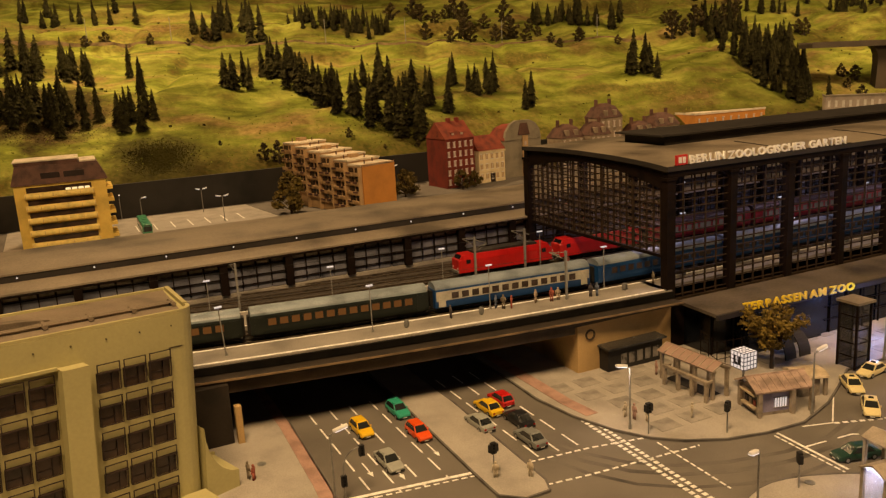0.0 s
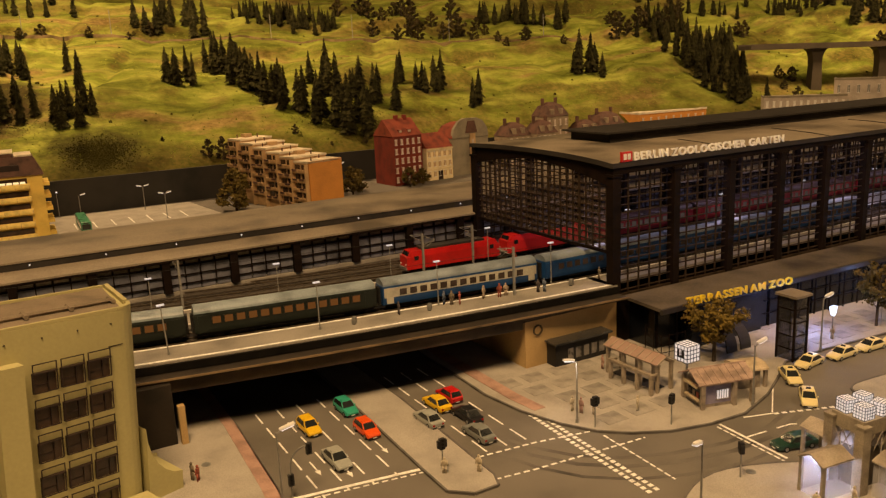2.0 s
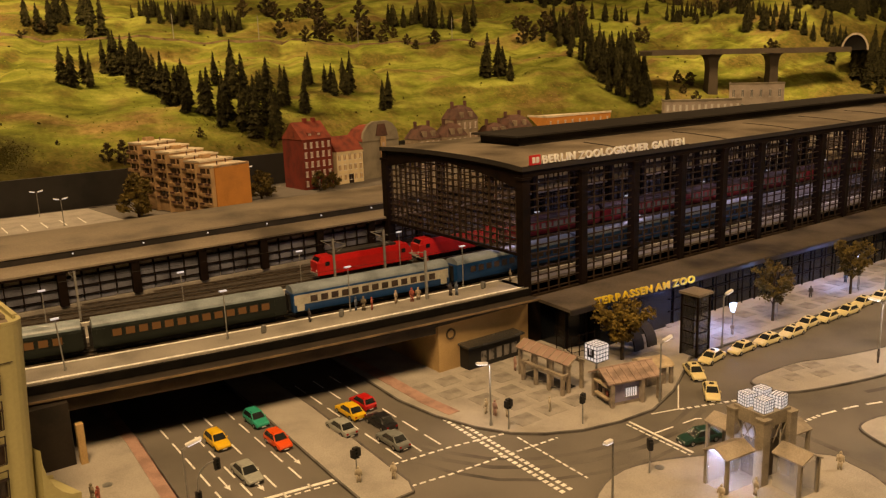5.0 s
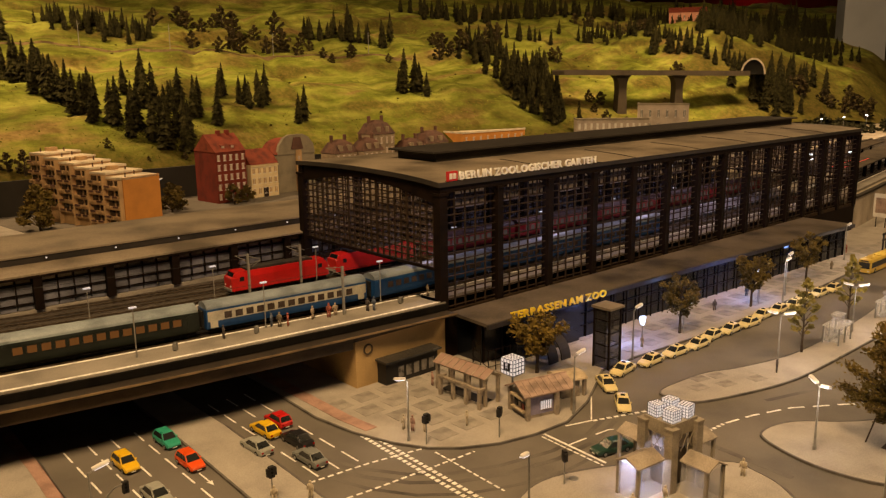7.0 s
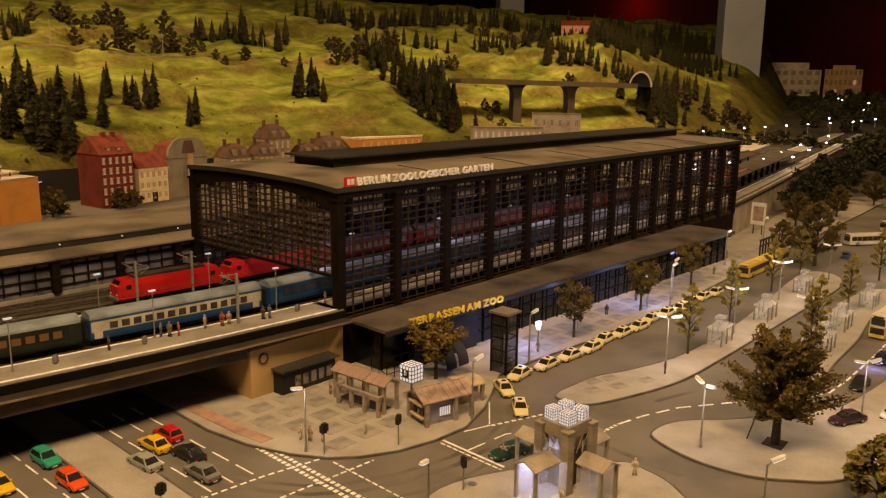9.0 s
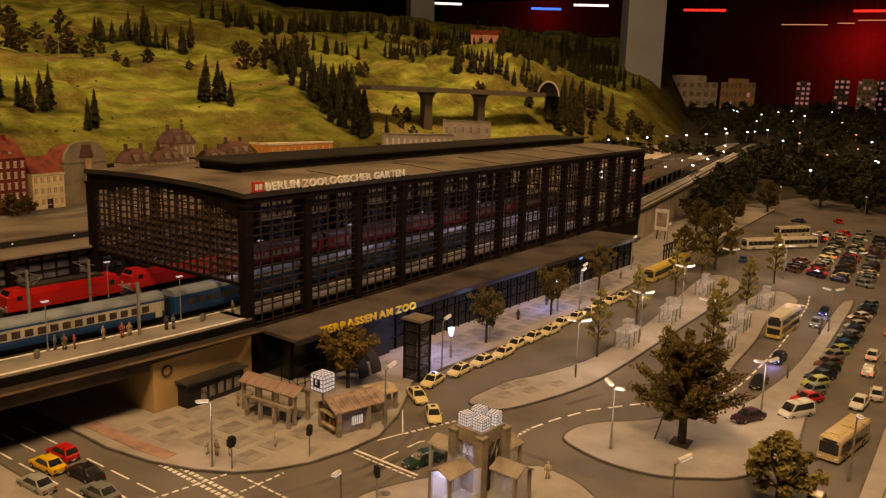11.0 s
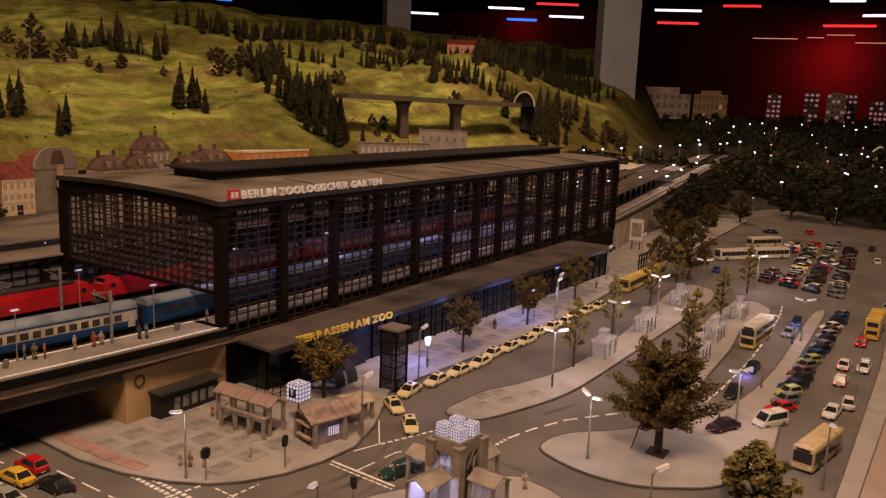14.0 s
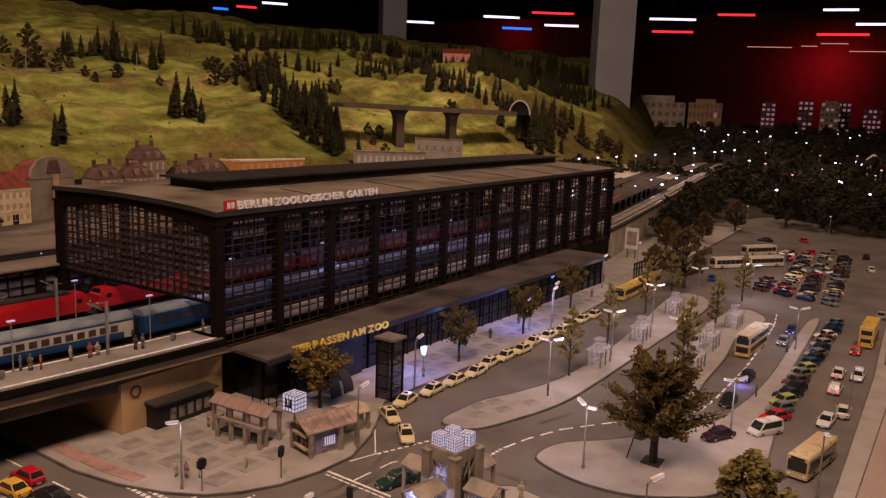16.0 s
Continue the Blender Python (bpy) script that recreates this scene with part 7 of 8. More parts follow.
# yellow corner block with strip windows
CREAMBAND = material("pale_yellow_enamel", (0.88, 0.68, 0.20), 0.5, vary=0.1, scale=60)
yb = thing("yellow_block", "yellow corner block with balcony bands and a brown roof storey", "building")
Y = pose(-0.945, 1.64, 0, 0, 0, -1.5)
part("wall", Geo().box(0, 0.245, 0, 0.16, 0, 0.190, Y), YELLOWWALL, yb)
part("roof_storey", Geo().rings([[(-0.006, -0.006, 0.1903), (0.251, -0.006, 0.1903), (0.251, 0.16, 0.1903), (-0.006, 0.16, 0.1903)], [(0.010, 0.016, 0.243), (0.228, 0.016, 0.243), (0.228, 0.14, 0.243), (0.010, 0.14, 0.243)]], m=Y), SLATE, yb, "brown sloping roof storey")
part("roof_plant_room", Geo().box(0.008, 0.176, 0.022, 0.144, 0.2433, 0.2535, Y), SLATE, yb)
part("roof_cap", Geo().box(0.006, 0.18, 0.018, 0.148, 0.2537, 0.2570, Y), PALEROOF, yb, "pale flat roof edge")
part("roof_cap", Geo().box(0.1815, 0.226, 0.018, 0.144, 0.2433, 0.2475, Y), PALEROOF, yb, "pale flat roof edge")
for x0, x1 in ((0.075, 0.125), (0.135, 0.19)):
    part("roof_window", Geo().box(x0, x1, -0.0005, 0.004, 0.206, 0.222, Y), FRAME, yb)
for f in range(5):
    z = 0.012 + 0.036 * f
    part("window_band", Geo().box(0.032, 0.205, -0.0008, -0.0002, z + 0.011, z + 0.027, Y), WINDARK, yb)
    bd = part("balcony_band", Geo().box(0.026, 0.21, -0.012, -0.0009, z - 0.003, z - 0.0005, Y).rings([[(x, -0.0125 - 0.0062 * math.cos(a), z + 0.0045 + 0.0085 * math.sin(a)) for a in [math.pi * (i / 6 - 0.5) for i in range(7)]] for x in (0.026, 0.21)], m=Y), CREAMBAND, yb, "pale yellow rounded balcony front")
    for k in range(6):
        part("band_post", Geo().box(0.028 + 0.036 * k, 0.029 + 0.036 * k, -0.0192, -0.0178, z - 0.001, z + 0.010, Y), TANWALL, bd)
    for k in range(3):
        part("side_balcony", Geo().box(0.2455, 0.262, 0.012 + 0.045 * k, 0.045 + 0.045 * k, z, z + 0.009, Y), YELLOWWALL, yb)
for k in range(4):
    part("lit_window", Geo().box(0.135 + 0.017 * k, 0.149 + 0.017 * k, -0.0016, -0.0010, 0.158, 0.174, Y), GOLDWIN, yb, "window lit warm gold")
yb2 = house("yellow_house", "yellow plastered block at the end of the town", -1.32, 1.62, 0.30, 0.16, 0.235, 0, YELLOWWALL, SLATE, 6, 7, 0.03, "flat")

# old town roofs behind the hall
OLDWALL = material("grey_tan_old_plaster", (0.27, 0.21, 0.145), 0.8, vary=0.18, scale=22)
for x, y, w, d, h, rh, wl, rf, a in ((1.10, 2.02, 0.12, 0.1, 0.13, 0.055, OLDWALL, SLATE, 4), (1.22, 1.98, 0.105, 0.1, 0.135, 0.055, OLDWALL, SLATE, 0), (1.33, 2.06, 0.13, 0.1, 0.195, 0.06, OLDWALL, SLATE, 6), (1.47, 2.0, 0.12, 0.1, 0.12, 0.05, OLDWALL, SLATE, 0), (1.60, 2.02, 0.15, 0.1, 0.14, 0.055, OLDWALL, SLATE, 5)):
    oh = house("old_town_house", "old town house with a brown mansard roof and dormers", x, y - 0.1, w, d, h, a, wl, rf, 4, 4, rh, "mansard", SILL)
    for k in range(2):
        part("dormer", Geo().box(w * (0.28 + 0.4 * k) - 0.009, w * (0.28 + 0.4 * k) + 0.009, 0.0, 0.02, h + 0.008, h + 0.032), OLDWALL, oh)
        part("chimney", Geo().box(w * (0.2 + 0.6 * k) - 0.005, w * (0.2 + 0.6 * k) + 0.005, d * 0.5, d * 0.5 + 0.012, h + rh - 0.015, h + rh + 0.018), SLATE, oh)
ob_ = house("orange_school", "low orange block with pale window bands", 1.84, 1.93, 0.42, 0.14, 0.170, -2, ORANGEWALL, PALEROOF, 3, 9, 0.02, "flat", SILL)

yard = pavement("pavement_yard", [(-1.0, 1.25), (-0.14, 1.25), (-0.22, 2.02), (-1.0, 2.02)], "pale concrete car park behind the station")
for i in range(7):
    dashes("bay_marking", [(-0.62 + 0.055 * i, 1.72), (-0.62 + 0.055 * i, 1.84)], 1.0, 0.0, 0.004).location.z = KERB_H

# ---- hillside trees ----
def conifer(seed):
    rnd = random.Random(seed)
    c = thing("conifer_tree", "dark green conifer on the grassy hillside", "tree", group="hillside conifers")
    part("trunk", Geo().rod((0, 0, -0.02), (0, 0, 0.03), 0.003, 0.0025, 5), BARK, c)
    g = Geo()
    # whorls of short drooping boughs, each a folded pair of blades
    lean = (rnd.uniform(-0.004, 0.004), rnd.uniform(-0.004, 0.004))
    layers = 15
    for k in range(layers):
        u = k / (layers - 1)
        z = 0.010 + 0.112 * u
        reach = 0.0215 * (1 - 0.88 * u ** 2.0) * (0.72 if k == 0 else rnd.uniform(0.82, 1.16))
        n = 13 if u < 0.5 else 10 if u < 0.85 else 6
        cx, cy = lean[0] * u, lean[1] * u
        for i in range(n):
            a = 2 * math.pi * (i + 0.5 * (k % 2)) / n + rnd.uniform(-0.25, 0.25)
            r = reach * rnd.uniform(0.72, 1.22) + 0.0012
            half = max(0.0020, r * 0.30) * rnd.uniform(0.8, 1.2)
            dx, dy = math.cos(a), math.sin(a)
            tip = (cx + r * dx, cy + r * dy, z - r * rnd.uniform(0.15, 0.5))
            root = (cx, cy, z + r * 0.35 + 0.006)
            side = 0.62 * r
            low = z - r * 0.15 - rnd.uniform(0.0, 0.003)
            g.add([root, (cx + side * dx - half * dy, cy + side * dy + half * dx, low), tip, (cx + side * dx + half * dy, cy + side * dy - half * dx, low)], [(0, 1, 2), (0, 2, 3)])
    g.rod((lean[0] * 0.9, lean[1] * 0.9, 0.112), (lean[0], lean[1], 0.130), 0.0022, 0.0006, 5)
    part("crown", g, CONIFER, c)
    return c


conifers = [conifer(s) for s in (1, 2, 3, 4)]
HILLLEAF = material("brown_olive_leaf", (0.060, 0.043, 0.012), 0.9, vary=0.35, scale=20, spread=0.35)
bushes = [leafy("hill_bush", 0.058, 0.019, 18, 44, 0.0040, HILLLEAF, "dark leafy bush on the hillside", s, 0.003, 0.08) for s in (61, 62)]
rnd = random.Random(12)
used, grown, far_woods = set(), 0, Geo()


def grow(kinds, x, y, s):
    global grown
    src = kinds[rnd.randrange(len(kinds))]
    z, a, tall = hill_z(x, y) - 0.004, rnd.uniform(0, 360), s * rnd.uniform(0.78, 1.05)
    if id(src) not in used:
        used.add(id(src))
        src.matrix_world = pose(x, y, z)
        src.scale = (s * 0.86, s * 0.86, s) if kinds is conifers else (s, s, s)
    elif kinds is conifers and (grown >= 300 or x > 3.4):
        me = [o for o in src.children if o.name.startswith("crown")][0].data
        far_woods.add([v.co for v in me.vertices], [tuple(p.vertices) for p in me.polygons], pose(x, y, z, 0, 0, a) @ Matrix.Diagonal((s * 0.84, s * 0.84, tall, 1)))
    else:
        grown += kinds is conifers
        w = s * (rnd.uniform(0.76, 0.98) if kinds is conifers else 1.0)
        copy_thing(src, pose(x, y, z, 0, 0, a)).scale = (w, w, tall)


# rows of conifers: from, to, number, size
CONIFER_ROWS = [
    (-0.98, 3.35, -0.63, 3.09, 22, 1.35),
    (-1.02, 2.68, -0.78, 2.52, 12, 1.40),
    (-0.96, 2.57, -0.71, 2.43, 12, 1.45),
    (-0.67, 2.48, -0.43, 2.41, 10, 1.42),
    (-0.46, 3.21, -0.48, 2.63, 3, 1.25),
    (-0.01, 3.85, 0.37, 3.87, 15, 1.46),
    (-0.90, 4.37, -0.29, 4.27, 14, 1.14),
    (0.56, 3.89, 1.10, 3.79, 58, 0.95),
    (-0.13, 2.72, 0.01, 2.77, 4, 1.62),
    (0.17, 3.05, 0.24, 2.66, 11, 1.65),
    (0.19, 2.74, 0.30, 2.41, 10, 1.49),
    (0.24, 2.55, 0.37, 2.33, 7, 1.54),
    (0.37, 2.33, 0.64, 2.18, 14, 1.62),
    (0.52, 2.63, 0.75, 2.35, 11, 1.61),
    (0.89, 2.54, 1.13, 2.45, 9, 1.40),
]
CONIFER_ROWS += [
    (1.12, 2.36, 1.20, 2.28, 3, 1.34),
    (1.86, 2.41, 1.99, 2.36, 6, 1.51),
    (2.08, 3.66, 2.50, 3.36, 22, 1.41),
    (2.78, 2.91, 2.89, 2.75, 14, 1.27),
    (2.65, 2.46, 2.82, 2.23, 24, 1.44),
    (2.52, 2.26, 2.68, 2.07, 24, 1.30),
    (2.44, 2.06, 2.58, 1.92, 16, 1.25),
    (2.60, 2.50, 2.64, 2.05, 14, 1.40),
    (3.92, 2.33, 4.16, 1.99, 15, 1.39),
    (4.24, 3.14, 4.14, 2.30, 16, 1.07),
    (4.46, 2.36, 4.67, 2.01, 18, 1.34),
    (6.66, 3.41, 7.32, 2.43, 40, 1.88),
    (4.06, 1.71, 4.01, 1.55, 10, 1.70),
    (4.14, 1.62, 4.20, 1.44, 12, 1.60),
    (3.27, 3.93, 3.84, 3.67, 16, 1.22),
]
CONIFER_ROWS += [
    (2.86, 2.96, 3.05, 2.79, 9, 1.15),
    (3.60, 4.20, 4.90, 3.60, 26, 1.30),
    (4.90, 3.75, 6.20, 3.10, 34, 1.45),
    (5.00, 3.10, 5.90, 2.60, 30, 1.40),
    (5.30, 2.75, 6.40, 2.20, 30, 1.35),
    (6.20, 3.60, 6.80, 2.70, 26, 1.60),
    (4.45, 1.75, 4.75, 1.50, 12, 1.40),
    (4.45, 2.20, 6.65, 2.30, 30, 1.30),
    (4.33, 2.07, 5.45, 2.08, 20, 1.18),
    (4.59, 2.33, 7.26, 2.69, 30, 1.30),
    (4.22, 1.96, 4.29, 1.82, 8, 1.06),
    (4.18, 1.68, 4.30, 1.46, 16, 1.36),
    (5.45, 2.08, 6.34, 1.99, 16, 1.26),
    (3.24, 3.39, 3.76, 3.07, 16, 0.97),
    (3.95, 3.12, 4.23, 2.11, 20, 0.98),
]
CONIFER_ROWS += [
    (4.31, 4.18, 6.47, 3.54, 44, 1.19),
    (3.40, 4.30, 4.60, 3.95, 30, 1.25),
]
# broad bushes: place, number round it, size
BUSHES = [
    (-0.11, 2.11, 1, 1.27), (-0.06, 2.09, 1, 1.48), (-0.25, 2.22, 1, 0.61), (-0.09, 3.73, 2, 0.76), (-0.49, 3.83, 2, 1.4), (-0.27, 3.76, 1, 1.15), (0.26, 2.19, 1, 0.72), (0.38, 2.11, 1, 0.53), (0.52, 2.10, 1, 0.63),
    (1.91, 3.21, 2, 1.6), (2.04, 3.20, 2, 1.5), (1.91, 3.46, 2, 1.9), (2.14, 3.09, 2, 1.5), (2.75, 3.12, 3, 2.1), (2.84, 3.10, 3, 2.1), (1.39, 3.44, 2, 1.9), (1.63, 3.56, 4, 2.4), (1.77, 3.56, 4, 2.4),
]
BUSHES += [
    (1.42, 3.83, 4, 2.3), (1.47, 4.20, 4, 2.4), (0.04, 3.78, 1, 1.29), (1.27, 3.25, 1, 1.6), (1.79, 3.30, 1, 1.7), (2.65, 2.99, 2, 1.7), (2.86, 2.95, 3, 2.3), (2.96, 1.99, 3, 1.5), (3.10, 3.05, 3, 1.9), (3.45, 3.35, 4, 2.1),
    (3.30, 2.75, 2, 1.5), (4.30, 2.75, 4, 2.0), (4.69, 3.3, 5, 2.4), (5.2, 2.9, 5, 2.3), (4.48, 1.62, 5, 2.0), (4.65, 1.34, 5, 2.0), (4.87, 1.36, 5, 2.0), (3.72, 1.95, 3, 1.5), (3.05, 1.85, 2, 1.4),
]
for xa, ya, xb, yb, n, s in CONIFER_ROWS:
    for i in range(n):
        u = (i + rnd.uniform(0.1, 0.9)) / n
        x, y = xa + (xb - xa) * u + rnd.gauss(0, 0.022), ya + (yb - ya) * u + rnd.gauss(0, 0.05)
        grow(conifers, x, y, s * rnd.uniform(0.72, 1.15))
for x, y, n, s in BUSHES:
    for i in range(n):
        spread = 0.0 if n == 1 else 0.045 * s
        grow(bushes, x + rnd.gauss(0, spread), y + rnd.gauss(0, spread), s * rnd.uniform(0.65, 1.15))

solid("far_conifer_wood", far_woods, CONIFER, "dense dark conifer wood on the far hilltop", "wood", "stuff")

# low tufts and scrub scattered on the slope
def tufts(n, where, lo, hi, seed):
    r, g = random.Random(seed), Geo()
    while n > 0:
        x, y = where(r)
        if seed != 8 and noise.noise(Vector((x * 2.2, y * 2.2, 3.0))) < r.uniform(-0.5, 0.5):
            continue
        n -= 1
        z, h = hill_z(x, y) - 0.001, r.uniform(lo, hi)
        for k in range(4):
            a = r.uniform(0, 6.28)
            dx, dy, lean = math.cos(a) * h * 0.7, math.sin(a) * h * 0.7, r.uniform(-0.4, 0.4) * h
            g.add([(x - dx, y - dy, z), (x + dx, y + dy, z), (x + dx * 0.6 + lean, y + dy * 0.6, z + h * r.uniform(0.6, 1.0)), (x - dx * 0.6 + lean, y - dy * 0.6, z + h * r.uniform(0.6, 1.0))], [(0, 1, 2, 3)])
    return g
EARTH = material("brown_earth_bed", (0.16, 0.115, 0.06), 0.95, vary=0.25, scale=20, spec=0.1)
TUFT = material("yellow_green_tuft", (0.22, 0.24, 0.04), 0.95, vary=0.3, scale=3, fine=200, spec=0.1)
SCRUB = material("olive_scrub", (0.07, 0.062, 0.014), 0.95, vary=0.3, scale=5, fine=200, spec=0.1)
def slope_spot(r):
    x = r.uniform(-1.3, 4.0)
    return x, foot_y(x) + 0.05 + 2.2 * r.random() ** 1.2
solid("grass_tufts", tufts(5000, slope_spot, 0.002, 0.006, 5), TUFT, "short yellow-green grass tufts on the hillside", "grass", "stuff")
solid("hill_scrub", tufts(120, slope_spot, 0.006, 0.012, 6), SCRUB, "low olive scrub on the hillside", "scrub", "stuff")
solid("hill_scrub", tufts(5000, lambda r: (r.gauss(-0.48, 0.05), 2.09 + abs(r.gauss(0.09, 0.04))), 0.0016, 0.0042, 8), SCRUB, "dense dark olive scrub low on the hillside", "scrub", "stuff")

# brown tufts under the conifers, darkened to stand for their shade
FLOOR = material("shaded_brown_floor", (0.05, 0.035, 0.012), 0.95, vary=0.35, scale=6, fine=200, spec=0.1)
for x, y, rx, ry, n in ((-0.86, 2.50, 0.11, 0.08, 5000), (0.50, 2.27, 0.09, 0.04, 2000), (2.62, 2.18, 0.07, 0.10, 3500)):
    solid("forest_floor", tufts(n, lambda r: (r.gauss(x, rx), max(2.08 if x < 2 else 1.85, r.gauss(y, ry * 0.85))), 0.0014, 0.0032, 8), FLOOR, "brown ground under the conifers, darkened for their shade", "ground cover", "stuff")

# mountain railway along the slope
line = [(-1.3, 3.86), (-0.78, 3.87), (-0.45, 3.84), (-0.06, 3.73), (0.30, 3.68), (0.63, 3.51), (0.96, 3.31), (1.49, 3.30), (2.03, 3.22), (2.5, 3.03)]
route = []
for (ax, ay), (bx, by) in zip(line, line[1:]):
    for k in range(8):
        route.append((ax + (bx - ax) * k / 8, ay + (by - ay) * k / 8))
hill_track = solid("hill_railway", Geo().rings([[(x, y - 0.022, hill_z(x, y - 0.022) - 0.01), (x, y + 0.022, hill_z(x, y + 0.022) - 0.01), (x, y + 0.018, hill_z(x, y) + 0.006), (x, y - 0.018, hill_z(x, y) + 0.006)] for x, y in route]), EARTH, "brown railway bed along the hillside", "railway track", "structure")
for k, i in enumerate(range(4, len(route), 9)):
    x, y = route[i]
    c = thing("catenary_mast", "thin pale mast beside the hillside railway", "mast", (x, y + 0.012, hill_z(x, y) + 0.004), group="hillside masts")
    part("post", Geo().rod((0, 0, 0), (0, 0, 0.13), 0.0022, 0.0016, 5), POST, c)
    part("bracket", Geo().rod((0, 0, 0.105), (0, -0.03, 0.112), 0.001, n=4), POST, c)

# ---- motorway bridge and tunnel ----
BRIDGE = material("grey_bridge_concrete", (0.065, 0.050, 0.033), 0.8, vary=0.15, scale=12)
br = thing("motorway_bridge", "grey concrete motorway bridge on round-shouldered piers", "bridge")
pa, pb = Vector((2.625, 2.012, 0.458)), Vector((3.87, 1.62, 0.438))
dirn = (pb - pa).normalized()
nrm = Vector((-dirn.y, dirn.x, 0)).normalized()
def deck(o0, o1, z0, z1, s0=0.0, s1=1.0):
    a, b = pa.lerp(pb, s0), pa.lerp(pb, s1)
    up = Vector((0, 0, 1))
    return [[p + nrm * o + up * z for o, z in ((o0, z0), (o1, z0), (o1, z1), (o0, z1))] for p in (a, b)]
part("deck", Geo().rings(deck(-0.06, 0.06, -0.020, 0.0)), BRIDGE, br)
part("parapet", Geo().rings(deck(-0.06, -0.056, 0.0003, 0.008)), BRIDGE, br)
part("parapet", Geo().rings(deck(0.056, 0.06, 0.0003, 0.008)), BRIDGE, br)
for s in (0.315, 0.62):
    p = pa.lerp(pb, s)
    z0 = hill_z(p.x, p.y) - 0.05
    part("pier", Geo().rings([[(p.x + w * u * dirn.x + 0.022 * v * nrm.x, p.y + w * u * dirn.y + 0.022 * v * nrm.y, z) for u, v in ((-1, -1), (1, -1), (1, 1), (-1, 1))] for w, z in ((0.034, z0), (0.026, p.z - 0.10), (0.029, p.z - 0.060), (0.040, p.z - 0.035), (0.058, p.z - 0.0203))]), BRIDGE, br)
tun = thing("tunnel_portal", "pale arched road tunnel portal in the hillside", "tunnel portal")
T = pose(3.973, 1.610, 0.425, 0, 0, -62)
arch = [(0.072 * math.cos(math.pi * i / 16), 0.098 * math.sin(math.pi * i / 16)) for i in range(17)]
part("arch", Geo().rings([[(x * k, yy, 0.0 + z * k) for (x, z) in arch for k in (1.0,)] + [(x * 0.86, yy, z * 0.89) for x, z in arch[::-1]] for yy in (-0.06, 0.06)], m=T), STONE, tun)
# solid black plug stands for the dark inside the tunnel
part("opening", Geo().rings([[(x * 0.85, yy, z * 0.88) for x, z in arch] for yy in (-0.01, 0.05)], m=T), BLACKISH, tun)
SALMON = material("salmon_plaster", (0.42, 0.20, 0.14), 0.8, vary=0.12, scale=20)
inn = house("hilltop_inn", "salmon pink inn on the hilltop", 5.60, 3.30, 0.32, 0.2, 0.15, -57, SALMON, REDROOF, 2, 6, 0.05, "gable", FRAME)
inn.location.z = hill_z(5.68, 3.17) + 0.02

# ---- buildings and rails past the hall ----
WORKSWALL = material("dull_white_wall", (0.46, 0.40, 0.34), 0.8, vary=0.12, scale=20)
wb = house("white_works_building", "white flat-roofed railway building", 2.684, 1.533, 0.25, 0.15, 0.285, -57, WORKSWALL, GREYWALL, 4, 6, 0.02, "flat", GREYPAINT)
wl = house("long_shed", "long pale shed with a ribbed roof", 2.42, 1.71, 0.36, 0.12, 0.215, -44, WORKSWALL, GREYWALL, 4, 12, 0.02, "flat", WHITE)
wk = house("brown_workshop", "low brown workshop with a dark flat roof", 2.02, 1.52, 0.72, 0.12, 0.165, -30, OLDWALL, SLATE, 2, 12, 0.02, "flat", FRAME)
REDSTRIP = glow("red_strip", (1.0, 0.05, 0.03), 0.5)
far_canopy = thing("far_platform_canopy", "grey canopy over the platforms past the hall", "canopy")
part("roof", Geo().rings([[(x, far_bend(x) + o, z) for o, z in ((0.06, 0.150), (0.15, 0.156), (0.15, 0.150), (0.06, 0.146))] for x in (1.66, 1.8, 2.0, 2.2, 2.4, 2.75, 3.1)]), TERRACEROOF, far_canopy)
for o in (0.09, 0.12):
    part("red_lit_strip", Geo().rings([[(x, far_bend(x) + o + d, 0.1535 + (o - 0.09) * 0.07 + h) for d, h in ((-0.001, 0), (0.001, 0), (0.001, 0.001), (-0.001, 0.001))] for x in (1.75, 1.9, 2.1)]), REDSTRIP, far_canopy)
for i in range(10):
    x = 1.70 + 0.11 * i
    part("pillar", Geo().box(x - 0.004, x + 0.004, far_bend(x) + 0.078, far_bend(x) + 0.088, DECK, 0.147), STEEL, far_canopy)
SHEDROOF = material("brown_grey_shed_roof", (0.075, 0.058, 0.042), 0.8, vary=0.25, scale=12, fine=200, spec=0.2)
for o, xa, xb in ((0.215, 1.72, 2.95), (0.42, 1.66, 3.3), (0.60, 1.9, 3.0)):
    shed = thing("far_platform_canopy", "low brown-grey platform canopy among the tracks past the hall", "canopy")
    xs = [xa + (xb - xa) * i / 8 for i in range(9)]
    part("roof", Geo().rings([[(x, far_bend(x) + o + d, z) for d, z in ((0.0, 0.1445), (0.052, 0.152), (0.104, 0.1445), (0.104, 0.1410), (0.0, 0.1410))] for x in xs]), SHEDROOF, shed)
    part("ridge", Geo().rings([[(x, far_bend(x) + o + d, z) for d, z in ((0.048, 0.1522), (0.056, 0.1522), (0.056, 0.1545), (0.048, 0.1545))] for x in xs]), ROOFDARK, shed)
    for x in xs:
        part("pillar", Geo().box(x - 0.003, x + 0.003, far_bend(x) + o + 0.049, far_bend(x) + o + 0.055, 0.0945, 0.1408), STEEL, shed)
wall_far = Geo().rings([[(x, far_bend(x) + o, z) for o, z in ((-0.006, 0.0), (0.70, 0.0), (0.70, 0.0925), (-0.006, 0.0925))] for x in (1.57, 1.7, 1.9, 2.1, 2.3, 2.7, 3.1, 3.6, 4.4, 5.4, 6.4)])
solid("viaduct_wall_east", wall_far, material("pale_stone_wall", (0.36, 0.31, 0.24), 0.8, vary=0.16, scale=14), "pale stone viaduct wall past the station", "wall", "structure")
